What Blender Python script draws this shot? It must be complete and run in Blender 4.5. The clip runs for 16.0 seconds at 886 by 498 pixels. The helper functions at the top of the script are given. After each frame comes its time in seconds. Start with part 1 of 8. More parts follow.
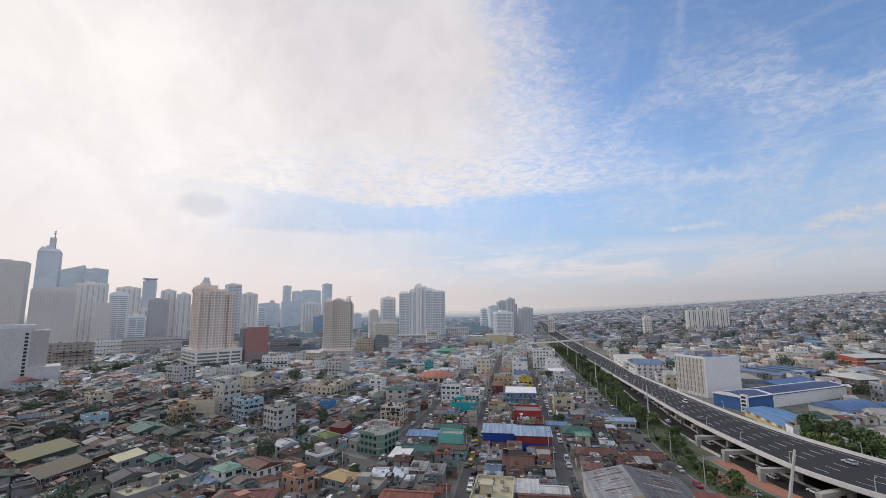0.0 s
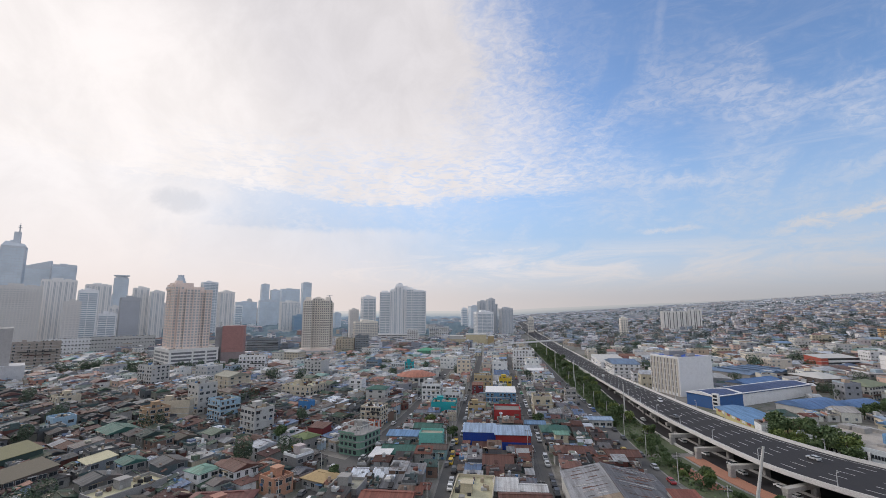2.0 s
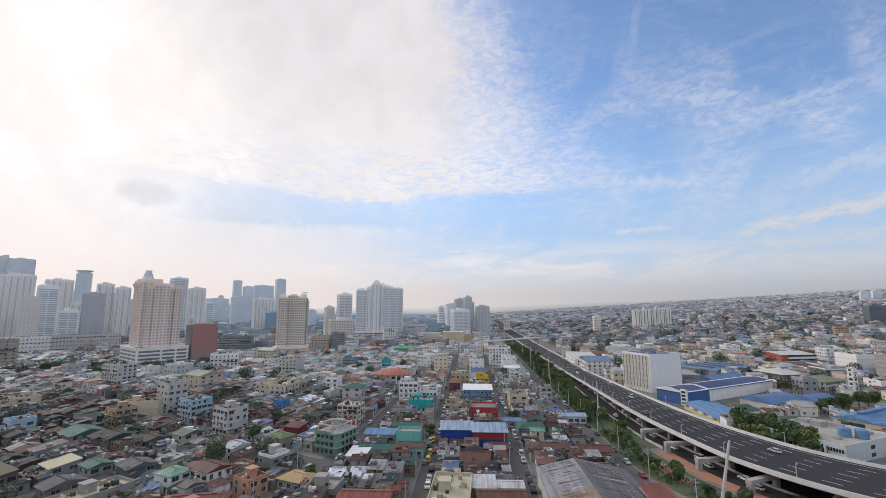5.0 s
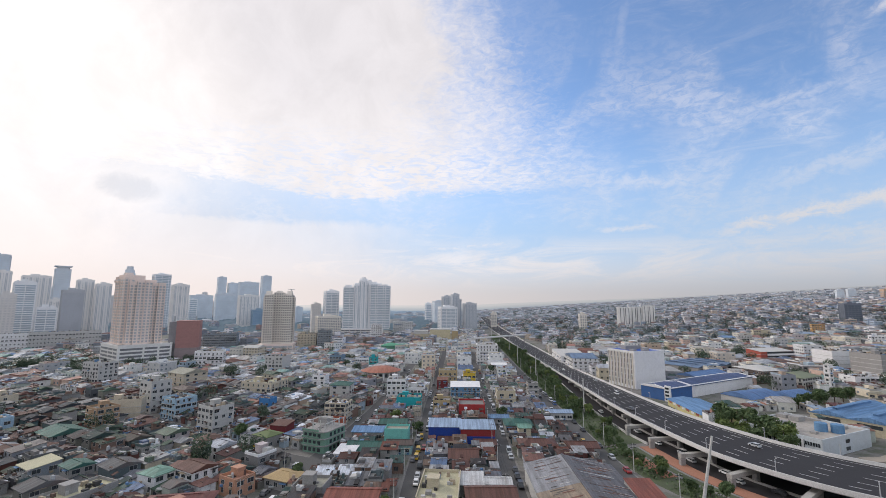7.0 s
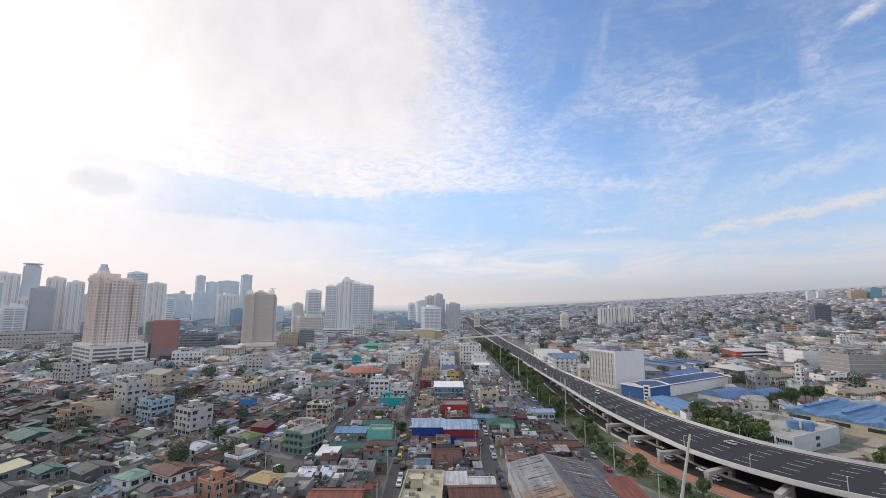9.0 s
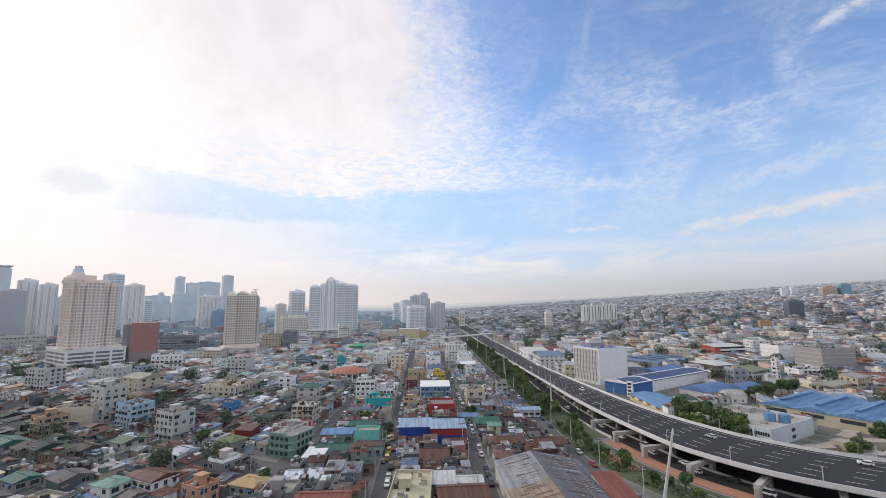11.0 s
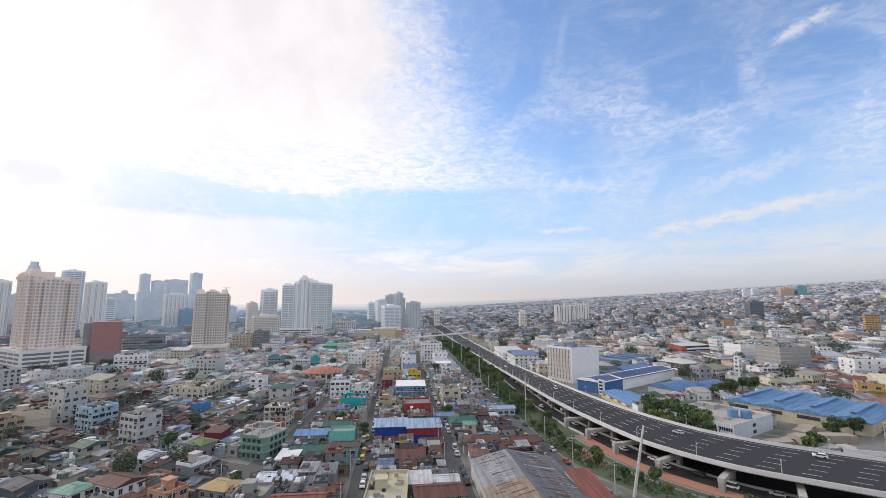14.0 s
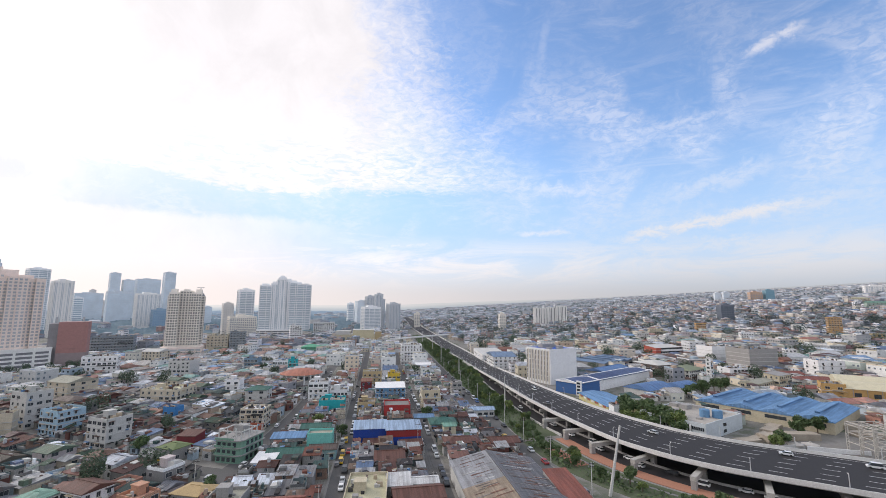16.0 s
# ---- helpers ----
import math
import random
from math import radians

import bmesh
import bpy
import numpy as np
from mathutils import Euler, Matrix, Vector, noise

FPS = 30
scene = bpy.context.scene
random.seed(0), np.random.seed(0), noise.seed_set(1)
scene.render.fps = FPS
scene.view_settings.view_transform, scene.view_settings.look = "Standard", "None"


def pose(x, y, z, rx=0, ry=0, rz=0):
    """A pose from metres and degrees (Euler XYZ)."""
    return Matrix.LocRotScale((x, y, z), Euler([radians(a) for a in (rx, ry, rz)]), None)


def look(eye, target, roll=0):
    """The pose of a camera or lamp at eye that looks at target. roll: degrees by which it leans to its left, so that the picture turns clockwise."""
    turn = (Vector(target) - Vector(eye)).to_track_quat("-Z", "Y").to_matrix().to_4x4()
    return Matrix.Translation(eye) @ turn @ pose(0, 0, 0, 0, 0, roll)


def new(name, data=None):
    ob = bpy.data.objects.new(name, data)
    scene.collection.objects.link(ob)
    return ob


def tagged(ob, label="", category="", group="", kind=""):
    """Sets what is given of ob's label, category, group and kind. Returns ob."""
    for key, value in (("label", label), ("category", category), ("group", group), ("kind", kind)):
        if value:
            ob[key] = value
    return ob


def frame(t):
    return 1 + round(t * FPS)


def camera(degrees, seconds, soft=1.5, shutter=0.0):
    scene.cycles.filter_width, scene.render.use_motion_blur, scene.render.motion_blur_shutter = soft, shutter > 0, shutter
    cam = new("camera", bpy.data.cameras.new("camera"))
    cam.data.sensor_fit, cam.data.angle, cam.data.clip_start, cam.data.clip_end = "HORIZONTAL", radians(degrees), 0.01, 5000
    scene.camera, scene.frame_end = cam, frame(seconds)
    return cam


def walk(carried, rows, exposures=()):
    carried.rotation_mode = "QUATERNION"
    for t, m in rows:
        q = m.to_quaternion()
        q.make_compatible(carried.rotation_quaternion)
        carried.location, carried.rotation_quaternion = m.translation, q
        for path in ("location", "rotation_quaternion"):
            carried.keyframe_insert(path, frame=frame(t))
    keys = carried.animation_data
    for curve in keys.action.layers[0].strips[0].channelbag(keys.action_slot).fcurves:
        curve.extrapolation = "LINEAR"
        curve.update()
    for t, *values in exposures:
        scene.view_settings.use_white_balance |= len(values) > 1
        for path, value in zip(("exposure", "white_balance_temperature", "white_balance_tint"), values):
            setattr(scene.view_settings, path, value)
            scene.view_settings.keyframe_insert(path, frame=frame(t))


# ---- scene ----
# ---------------------------------------------------------------- camera
cam = camera(92.07, 16.0, soft=0.45)
ROWS = [
    (0.0, 0.00, 0.00, 55.00, 0.000, 8.361, 0.458),
    (0.5, -0.14, -0.05, 54.98, 0.588, 8.339, 0.434),
    (1.0, -0.29, -0.11, 54.98, 1.379, 8.341, 0.335),
    (1.5, -0.45, -0.17, 55.01, 2.045, 8.301, 0.197),
    (2.0, -0.60, -0.24, 55.05, 2.553, 8.307, 0.127),
    (2.5, -0.75, -0.30, 55.11, 3.001, 8.227, -0.021),
    (3.0, -0.89, -0.33, 55.16, 3.433, 8.142, -0.120),
    (3.5, -1.03, -0.36, 55.22, 3.885, 8.127, -0.125),
    (4.0, -1.20, -0.37, 55.28, 4.530, 8.111, -0.096),
    (6.5, -2.12, -0.39, 55.64, 6.916, 7.671, -0.081),
    (7.0, -2.27, -0.38, 55.69, 7.347, 7.593, -0.145),
    (7.5, -2.38, -0.35, 55.70, 7.809, 7.525, -0.262),
    (8.0, -2.49, -0.32, 55.69, 8.240, 7.549, -0.348),
    (8.5, -2.62, -0.28, 55.69, 8.640, 7.640, -0.257),
    (9.0, -2.77, -0.24, 55.70, 9.562, 7.620, -0.330),
    (11.5, -3.73, -0.11, 55.82, 12.163, 7.453, 0.149),
    (12.0, -3.90, -0.09, 55.85, 12.815, 7.315, -0.065),
    (12.5, -4.06, -0.08, 55.87, 13.394, 7.416, 0.053),
    (13.0, -4.22, -0.06, 55.88, 13.830, 7.421, 0.029),
    (13.5, -4.36, -0.04, 55.88, 14.412, 7.589, 0.303),
    (14.0, -4.50, -0.01, 55.88, 14.965, 7.432, 0.016),
    (14.5, -4.63, 0.00, 55.88, 15.417, 7.447, 0.051),
    (15.0, -4.74, 0.01, 55.87, 15.974, 7.480, -0.294),
    (15.5, -4.85, -0.01, 55.85, 16.611, 7.508, -0.591),
    (16.0, -4.96, -0.03, 55.81, 17.581, 7.647, -0.299),
]


def heading(x, y, z, yaw, pitch, roll):
    a, b = radians(yaw), radians(pitch)
    return look((x, y, z), (x + math.sin(a) * math.cos(b), y + math.cos(a) * math.cos(b), z + math.sin(b)), -roll)


walk(cam, [(t, heading(*r)) for t, *r in ROWS], exposures=[(0.0, -0.08), (4.0, 0.01), (8.0, 0.12), (12.0, 0.22), (16.0, 0.32)])

# ---------------------------------------------------------------- sky and sun
SUN_AZ, SUN_EL = -42.0, 24.0  # degrees, azimuth clockwise from the y axis


class Nodes:
    """Small helper to wire node trees."""

    def __init__(self, tree):
        self.t = tree
        tree.nodes.clear()

    def n(self, kind, ins=None, **attrs):
        nd = self.t.nodes.new(kind)
        for k, v in attrs.items():
            setattr(nd, k, v)
        for k, v in (ins or {}).items():
            if isinstance(v, bpy.types.NodeSocket):
                self.t.links.new(v, nd.inputs[k])
            else:
                nd.inputs[k].default_value = v
        return nd

    def math(self, op, a, b=0.0, c=0.0, clamp=False):
        nd = self.n("ShaderNodeMath", {0: a, 1: b, 2: c}, operation=op)
        nd.use_clamp = clamp
        return nd.outputs[0]

    def mapr(self, v, a, b, c=0.0, d=1.0, smooth=True):
        nd = self.n("ShaderNodeMapRange", {"Value": v, 1: a, 2: b, 3: c, 4: d})
        nd.interpolation_type = "SMOOTHSTEP" if smooth else "LINEAR"
        return nd.outputs[0]

    def mix(self, f, a, b, blend="MIX"):
        nd = self.n("ShaderNodeMix", data_type="RGBA", blend_type=blend)
        for i, v in ((0, f), (6, a), (7, b)):
            if isinstance(v, bpy.types.NodeSocket):
                self.t.links.new(v, nd.inputs[i])
            else:
                nd.inputs[i].default_value = v if i == 0 else (*v, 1.0)[:4]
        return nd.outputs[2]

    def noise(self, vec, scale, detail=3.0, rough=0.55, distort=0.0):
        return self.n("ShaderNodeTexNoise", {"Vector": vec, "Scale": scale, "Detail": detail, "Roughness": rough, "Distortion": distort}).outputs[0]

    def ramp(self, f, stops, mode="LINEAR"):
        nd = self.n("ShaderNodeValToRGB", {0: f})
        cr = nd.color_ramp
        cr.interpolation = mode
        while len(cr.elements) < len(stops):
            cr.elements.new(0.5)
        for e, (p, c) in zip(cr.elements, stops):
            e.position, e.color = p, (*c, 1.0)
        return nd.outputs[0]


def build_world():
    world = bpy.data.worlds.new("sky")
    scene.world = world
    world.use_nodes = True
    k = Nodes(world.node_tree)
    d = k.n("ShaderNodeTexCoord").outputs["Generated"]
    s = k.n("ShaderNodeSeparateXYZ", {0: d})
    az = k.math("MULTIPLY", k.math("ARCTAN2", s.outputs[0], s.outputs[1]), 57.2958)
    el = k.math("MULTIPLY", k.math("ARCSINE", s.outputs[2]), 57.2958)
    sky = k.n("ShaderNodeTexSky", sky_type="NISHITA", sun_disc=False, sun_elevation=radians(SUN_EL), sun_rotation=radians(SUN_AZ), altitude=50.0, air_density=1.0, dust_density=0.6, ozone_density=2.5)
    blue = k.mix(1.0, sky.outputs[0], (SKY_GAIN[0], SKY_GAIN[1], SKY_GAIN[2]), "MULTIPLY")
    dome = k.n("ShaderNodeCombineXYZ", {0: k.math("MULTIPLY", az, 0.1), 1: k.math("MULTIPLY", el, 0.1)}).outputs[0]
    streak = k.n("ShaderNodeMapping", {"Vector": dome, "Rotation": (0, 0, radians(-14)), "Scale": (0.55, 2.4, 1)}).outputs[0]
    plume = k.n("ShaderNodeMapping", {"Vector": dome, "Rotation": (0, 0, radians(-62)), "Scale": (0.5, 1.9, 1)}).outputs[0]
    big = k.noise(dome, 0.9, 6.0, 0.62, 0.5)
    fine = k.noise(dome, 5.0, 6.0, 0.66, 0.6)
    wisps = k.noise(streak, 1.6, 8.0, 0.66, 0.8)
    feathers = k.noise(plume, 1.3, 8.0, 0.66, 0.7)
    # small cloudlets in slanting rows, as in a mackerel sky
    rows = k.n("ShaderNodeMapping", {"Vector": dome, "Rotation": (0, 0, radians(-52)), "Scale": (1.7, 6.5, 1)}).outputs[0]
    puffs = k.noise(rows, 3.0, 4.0, 0.6, 0.9)
    flocks = k.noise(k.n("ShaderNodeMapping", {"Vector": dome, "Rotation": (0, 0, radians(20)), "Scale": (1.0, 2.2, 1)}).outputs[0], 6.5, 7.0, 0.68, 0.7)
    half_big = k.math("SUBTRACT", big, 0.5)
    half_fine = k.math("SUBTRACT", fine, 0.5)
    half_flock = k.math("SUBTRACT", flocks, 0.5)
    # the great white sheet over the sun's side: its east edge slants, firm high up and broken into cloudlets lower down
    edge = k.mapr(el, 16.0, 38.0, 25.5, 10.5, smooth=False)
    soft = k.mapr(el, 24.0, 34.0, 15.0, 7.0)
    dist = k.math("SUBTRACT", edge, az)
    dist = k.math("ADD", dist, k.math("MULTIPLY", half_big, 16.0))
    dist = k.math("ADD", dist, k.math("MULTIPLY", half_flock, k.mapr(el, 24.0, 36.0, 27.0, 9.0)))
    dist = k.math("ADD", dist, k.mapr(el, 24.0, 34.0, -5.5, -2.0))
    sheet = k.mapr(k.math("DIVIDE", dist, soft), -1.0, 1.0)
    # its lower edge lies near 15 degrees and ends in fine ripples
    low = k.math("ADD", el, k.math("ADD", k.math("MULTIPLY", half_fine, 1.6), k.math("MULTIPLY", k.math("SUBTRACT", puffs, 0.5), 3.0)))
    low = k.math("ADD", low, k.math("MULTIPLY", half_big, 2.0))
    dip = k.math("MULTIPLY", k.mapr(az, -20.0, -9.0), k.mapr(az, -4.0, 6.0, 1.0, 0.0))
    low = k.math("ADD", low, k.math("MULTIPLY", dip, 1.0))
    under = k.mapr(low, 14.3, 15.9)
    west = k.mapr(k.math("ADD", az, k.math("ADD", k.math("MULTIPLY", half_big, 20.0), k.math("MULTIPLY", half_fine, 9.0))), -38.0, -8.0, 0.92, 0.0)
    sheet = k.math("MULTIPLY", sheet, k.math("MAXIMUM", under, west))
    ripple = k.math("MULTIPLY", k.math("MULTIPLY", k.mapr(el, 14.0, 16.0), k.mapr(el, 18.0, 24.0, 1.0, 0.0)), k.mapr(puffs, 0.42, 0.66, 0.0, 0.5))
    sheet = k.math("MULTIPLY", sheet, k.math("SUBTRACT", 1.0, k.math("MULTIPLY", ripple, k.mapr(az, -38.0, -14.0, 0.1, 1.0))))
    # a second, lower layer on the sun's side, its top edge near 10.7 degrees
    shelf = k.math("ADD", el, k.math("ADD", k.math("MULTIPLY", half_fine, 1.4), k.math("MULTIPLY", half_big, 2.2)))
    shelf = k.math("MULTIPLY", k.mapr(shelf, 10.0, 11.4, 0.72, 0.0), k.mapr(k.math("ADD", az, k.math("ADD", k.math("MULTIPLY", half_big, 20.0), k.math("MULTIPLY", half_fine, 8.0))), -16.0, 16.0, 1.0, 0.0))
    # thin veils over the blue half, thicker low down
    thin = k.math("MULTIPLY", k.mapr(wisps, 0.46, 0.80), k.mapr(el, 3.0, 30.0, 0.55, 0.16))
    thin = k.math("MAXIMUM", thin, k.math("MULTIPLY", k.mapr(feathers, 0.5, 0.82), k.mapr(az, 20.0, 55.0, 0.16, 0.34)))
    band = k.math("MULTIPLY", k.mapr(el, 1.0, 4.5), k.mapr(el, 5.0, 10.5, 1.0, 0.0))
    thin = k.math("MAXIMUM", thin, k.math("MULTIPLY", band, k.mapr(wisps, 0.38, 0.62, 0.2, 0.9)))

    def trail(a0, e0, a1, e1, width, strength, ragged=1.0):
        """A wisp from one direction to another, thinning towards its ends."""
        length = math.hypot(a1 - a0, e1 - e0)
        cx, cy = (a1 - a0) / length, (e1 - e0) / length
        da, de = k.math("SUBTRACT", az, a0), k.math("SUBTRACT", el, e0)
        u = k.math("ADD", k.math("MULTIPLY", da, cx), k.math("MULTIPLY", de, cy))
        v = k.math("SUBTRACT", k.math("MULTIPLY", de, cx), k.math("MULTIPLY", da, cy))
        v = k.math("ADD", v, k.math("MULTIPLY", half_fine, 2.4 * ragged * width))
        body = k.mapr(k.math("ABSOLUTE", v), 0.0, width, strength, 0.0)
        ends = k.math("MULTIPLY", k.mapr(u, -0.06 * length, 0.3 * length), k.mapr(u, 0.7 * length, 1.08 * length, 1.0, 0.0))
        return k.math("MULTIPLY", k.math("MULTIPLY", body, ends), k.mapr(flocks, 0.34, 0.56, 1.0 - 0.6 * min(1.0, ragged), 1.0))

    for wisp in ((37.5, 7.9, 62.0, 11.6, 1.15, 0.95), (41.0, 8.9, 66.0, 11.3, 1.6, 0.55), (36.0, 6.6, 66.0, 7.6, 1.5, 0.6), (26.5, 9.5, 35.5, 9.7, 0.55, 0.55), (3.0, 7.4, 18.5, 8.4, 0.55, 0.55),
                 (27.0, 15.4, 41.0, 14.4, 1.5, 0.42), (38.0, 20.6, 54.0, 21.8, 0.8, 0.34), (35.0, 19.0, 46.0, 20.8, 1.3, 0.26), (32.8, 37.0, 29.4, 23.5, 1.1, 0.17, 0.7), (38.5, 27.6, 42.5, 28.1, 0.3, 0.22),
                 (44.0, 12.6, 58.0, 15.6, 1.6, 0.38), (53.8, 26.4, 60.8, 28.2, 0.95, 0.62, 0.9)):
        thin = k.math("MAXIMUM", thin, trail(*wisp))
    veil = k.math("MULTIPLY", k.mapr(big, 0.38, 0.66), k.math("MULTIPLY", k.mapr(el, 6.0, 11.0), k.mapr(el, 20.0, 34.0, 1.0, 0.3)))
    thin = k.math("MAXIMUM", thin, k.math("MULTIPLY", veil, k.mapr(flocks, 0.36, 0.62, 0.16, 0.46)))
    # unseen white veil behind the camera, added to fill the shaded fronts
    thin = k.math("MAXIMUM", thin, k.math("MULTIPLY", k.mapr(k.math("ABSOLUTE", az), 75.0, 115.0), k.mapr(flocks, 0.3, 0.6, 0.6, 0.95)))
    # unseen cloud overhead, added to lift the ambient light
    over = k.mapr(el, 44.0, 58.0, 0.0, 0.85)
    thin = k.math("MAXIMUM", thin, over)
    cloud = k.math("MAXIMUM", k.math("MAXIMUM", sheet, thin), shelf)
    glow = k.n("ShaderNodeVectorMath", {0: d, 1: (math.sin(radians(SUN_AZ)) * math.cos(radians(16)), math.cos(radians(SUN_AZ)) * math.cos(radians(16)), math.sin(radians(16)))}, operation="DOT_PRODUCT").outputs["Value"]
    glow = k.mapr(glow, 0.88, 0.985)
    mottle = k.mapr(k.noise(dome, 1.2, 6.0, 0.62, 0.4), 0.3, 0.7, 0.935, 1.04)
    white = k.mix(k.mapr(el, 18.0, 30.0, 0.7, 0.0), (0.765, 0.755, 0.775), (0.90, 0.885, 0.89))
    white = k.mix(glow, white, (0.99, 0.965, 0.95))
    white = k.mix(k.mapr(el, 44.0, 60.0), white, (0.93, 0.92, 0.92))
    white = k.mix(1.0, white, k.n("ShaderNodeCombineXYZ", {0: mottle, 1: mottle, 2: mottle}).outputs[0], "MULTIPLY")
    ga, ge = k.math("MULTIPLY", k.math("ADD", az, 29.6), 0.30), k.math("MULTIPLY", k.math("SUBTRACT", el, 12.7), 0.62)
    grey = k.math("ADD", k.math("MULTIPLY", ga, ga), k.math("ADD", k.math("MULTIPLY", ge, ge), k.math("MULTIPLY", half_fine, 1.8)))
    white = k.mix(k.mapr(grey, 0.1, 1.2, 0.7, 0.0), white, (0.70, 0.72, 0.76))
    white = k.mix(k.math("MULTIPLY", k.math("MULTIPLY", k.mapr(az, 5.0, 50.0), k.mapr(az, 75.0, 115.0, 1.0, 0.0)), k.mapr(el, 8.0, 22.0, 1.0, 0.0)), white, (0.62, 0.64, 0.67))
    white = k.mix(k.mapr(k.math("ABSOLUTE", az), 80.0, 120.0), white, (0.745, 0.815, 0.91))
    blue = k.mix(k.mapr(az, -30.0, 22.0, 0.92, 0.0), blue, (0.69, 0.755, 0.845))
    blue = k.mix(k.mapr(el, 5.0, 24.0, 0.8, 0.0), blue, (0.385, 0.53, 0.73))
    col = k.mix(cloud, blue, white)
    # low haze along the horizon
    hz = k.mapr(el, 0.2, k.mapr(az, -45.0, 20.0, 15.0, 8.0), 0.96, 0.0)
    haze = k.mix(k.mapr(az, -40.0, 60.0), (0.88, 0.80, 0.76), (0.405, 0.415, 0.435))
    haze = k.mix(k.mapr(el, 1.5, 6.0, 0.0, 0.5), haze, k.mix(k.mapr(az, -40.0, 60.0), (0.94, 0.89, 0.87), (0.62, 0.65, 0.70)))
    col = k.mix(hz, col, haze)
    below = k.mapr(el, -2.0, 0.0)
    col = k.mix(below, (0.25, 0.27, 0.28), col)
    col = k.mix(1.0, col, (1.03, 1.0, 1.005), "MULTIPLY")
    bg = k.n("ShaderNodeBackground", {"Color": col, "Strength": 1.0})
    out = k.n("ShaderNodeOutputWorld")
    k.t.links.new(bg.outputs[0], out.inputs[0])


SKY_GAIN = (0.168, 0.180, 0.196)
build_world()
sun = new("sun", bpy.data.lights.new("sun", "SUN"))
sun.data.energy, sun.data.angle, sun.data.color = 1.45, radians(9.0), (1.0, 0.93, 0.88)
sun.matrix_world = look((0, 0, 400), (-math.sin(radians(SUN_AZ)), -math.cos(radians(SUN_AZ)), 400 - math.tan(radians(SUN_EL))))


# ---------------------------------------------------------------- materials
def material(name, build):
    m = bpy.data.materials.new(name)
    m.use_nodes = True
    k = Nodes(m.node_tree)
    shader = build(k)
    out = k.n("ShaderNodeOutputMaterial")
    k.t.links.new(shader, out.inputs[0])
    return m


def bsdf(k, color, rough=0.8, metal=0.0, bump=None, dist=0.02, spec=0.4):
    ins = {"Base Color": color if isinstance(color, bpy.types.NodeSocket) else (*color, 1.0), "Roughness": rough, "Metallic": metal, "Specular IOR Level": spec}
    if bump is not None:
        ins["Normal"] = k.n("ShaderNodeBump", {"Height": bump, "Strength": 0.6, "Distance": dist}).outputs[0]
    return k.n("ShaderNodeBsdfPrincipled", ins).outputs[0]


def place(k):
    return k.n("ShaderNodeNewGeometry").outputs["Position"]


def chance(k, island):
    if island:
        return k.n("ShaderNodeNewGeometry").outputs["Random Per Island"]
    return k.n("ShaderNodeObjectInfo").outputs["Random"]


def weather(k, col, amount=0.45, tone=(0.09, 0.085, 0.08)):
    """Grain at two sizes and rain streaks running down."""
    p = place(k)
    blot = k.mapr(k.noise(p, 0.35, 5.0, 0.65), 0.42, 0.72)
    streaks = k.n("ShaderNodeMapping", {"Vector": p, "Scale": (1.6, 1.6, 0.18)}).outputs[0]
    run = k.mapr(k.noise(streaks, 1.1, 4.0, 0.7), 0.5, 0.78)
    f = k.math("MULTIPLY", k.math("ADD", k.math("MULTIPLY", blot, 0.5), k.math("MULTIPLY", run, 0.6)), amount)
    col = k.mix(f, col, tone)
    grain = k.mapr(k.noise(p, 3.5, 5.0, 0.7), 0.3, 0.7, 0.84, 1.14)
    return k.mix(1.0, col, k.n("ShaderNodeCombineXYZ", {0: grain, 1: grain, 2: grain}).outputs[0], "MULTIPLY")


def paint(name, color, rough=0.85, amount=0.35):
    return material(name, lambda k: bsdf(k, weather(k, k.mix(0.0, color, color), amount), rough, bump=k.noise(place(k), 4.0, 4.0), dist=0.03))


def palette(name, stops, island, rough=0.85, amount=0.5, spec=0.25):
    def build(k):
        col = k.ramp(chance(k, island), [(i / len(stops), c) for i, c in enumerate(stops)], "CONSTANT")
        return bsdf(k, weather(k, col, amount), rough, bump=k.noise(place(k), 4.0, 4.0), dist=0.03, spec=spec)
    return material(name, build)


def sheeting(name, stops, island, rust=0.4, spec=0.3):
    """Ribbed metal roofing with rust blotches; the ribs run with the local y axis."""
    def build(k):
        col = k.ramp(chance(k, island), [(i / len(stops), c) for i, c in enumerate(stops)], "CONSTANT")
        p = place(k)
        patch = k.mapr(k.noise(p, 0.22, 6.0, 0.72, 0.6), 0.48, 0.66, 0.0, rust)
        col = k.mix(patch, col, (0.12, 0.055, 0.035))
        sheet = k.n("ShaderNodeTexCoord").outputs["Object"]
        strip = k.noise(k.n("ShaderNodeMapping", {"Vector": sheet, "Scale": (1.1, 0.06, 0.2)}).outputs[0], 1.0, 2.0, 0.6)
        tone = k.mapr(strip, 0.35, 0.65, 0.78, 1.15)
        col = k.mix(1.0, col, k.n("ShaderNodeCombineXYZ", {0: tone, 1: tone, 2: tone}).outputs[0], "MULTIPLY")
        rib = k.n("ShaderNodeTexWave", {"Vector": sheet, "Scale": 2.0, "Distortion": 0.2}).outputs[1]
        return bsdf(k, weather(k, col, 0.25), 0.72, 0.0, bump=rib, dist=0.04, spec=spec)
    return material(name, build)


def glassy(name, color, rough=0.12, scale=0.7, swing=1.7):
    def build(k):
        c = k.mix(k.mapr(k.noise(place(k), scale, 3.0), 0.3, 0.7), color, tuple(v * swing for v in color))
        return bsdf(k, c, rough, 0.0, spec=0.6)
    return material(name, build)


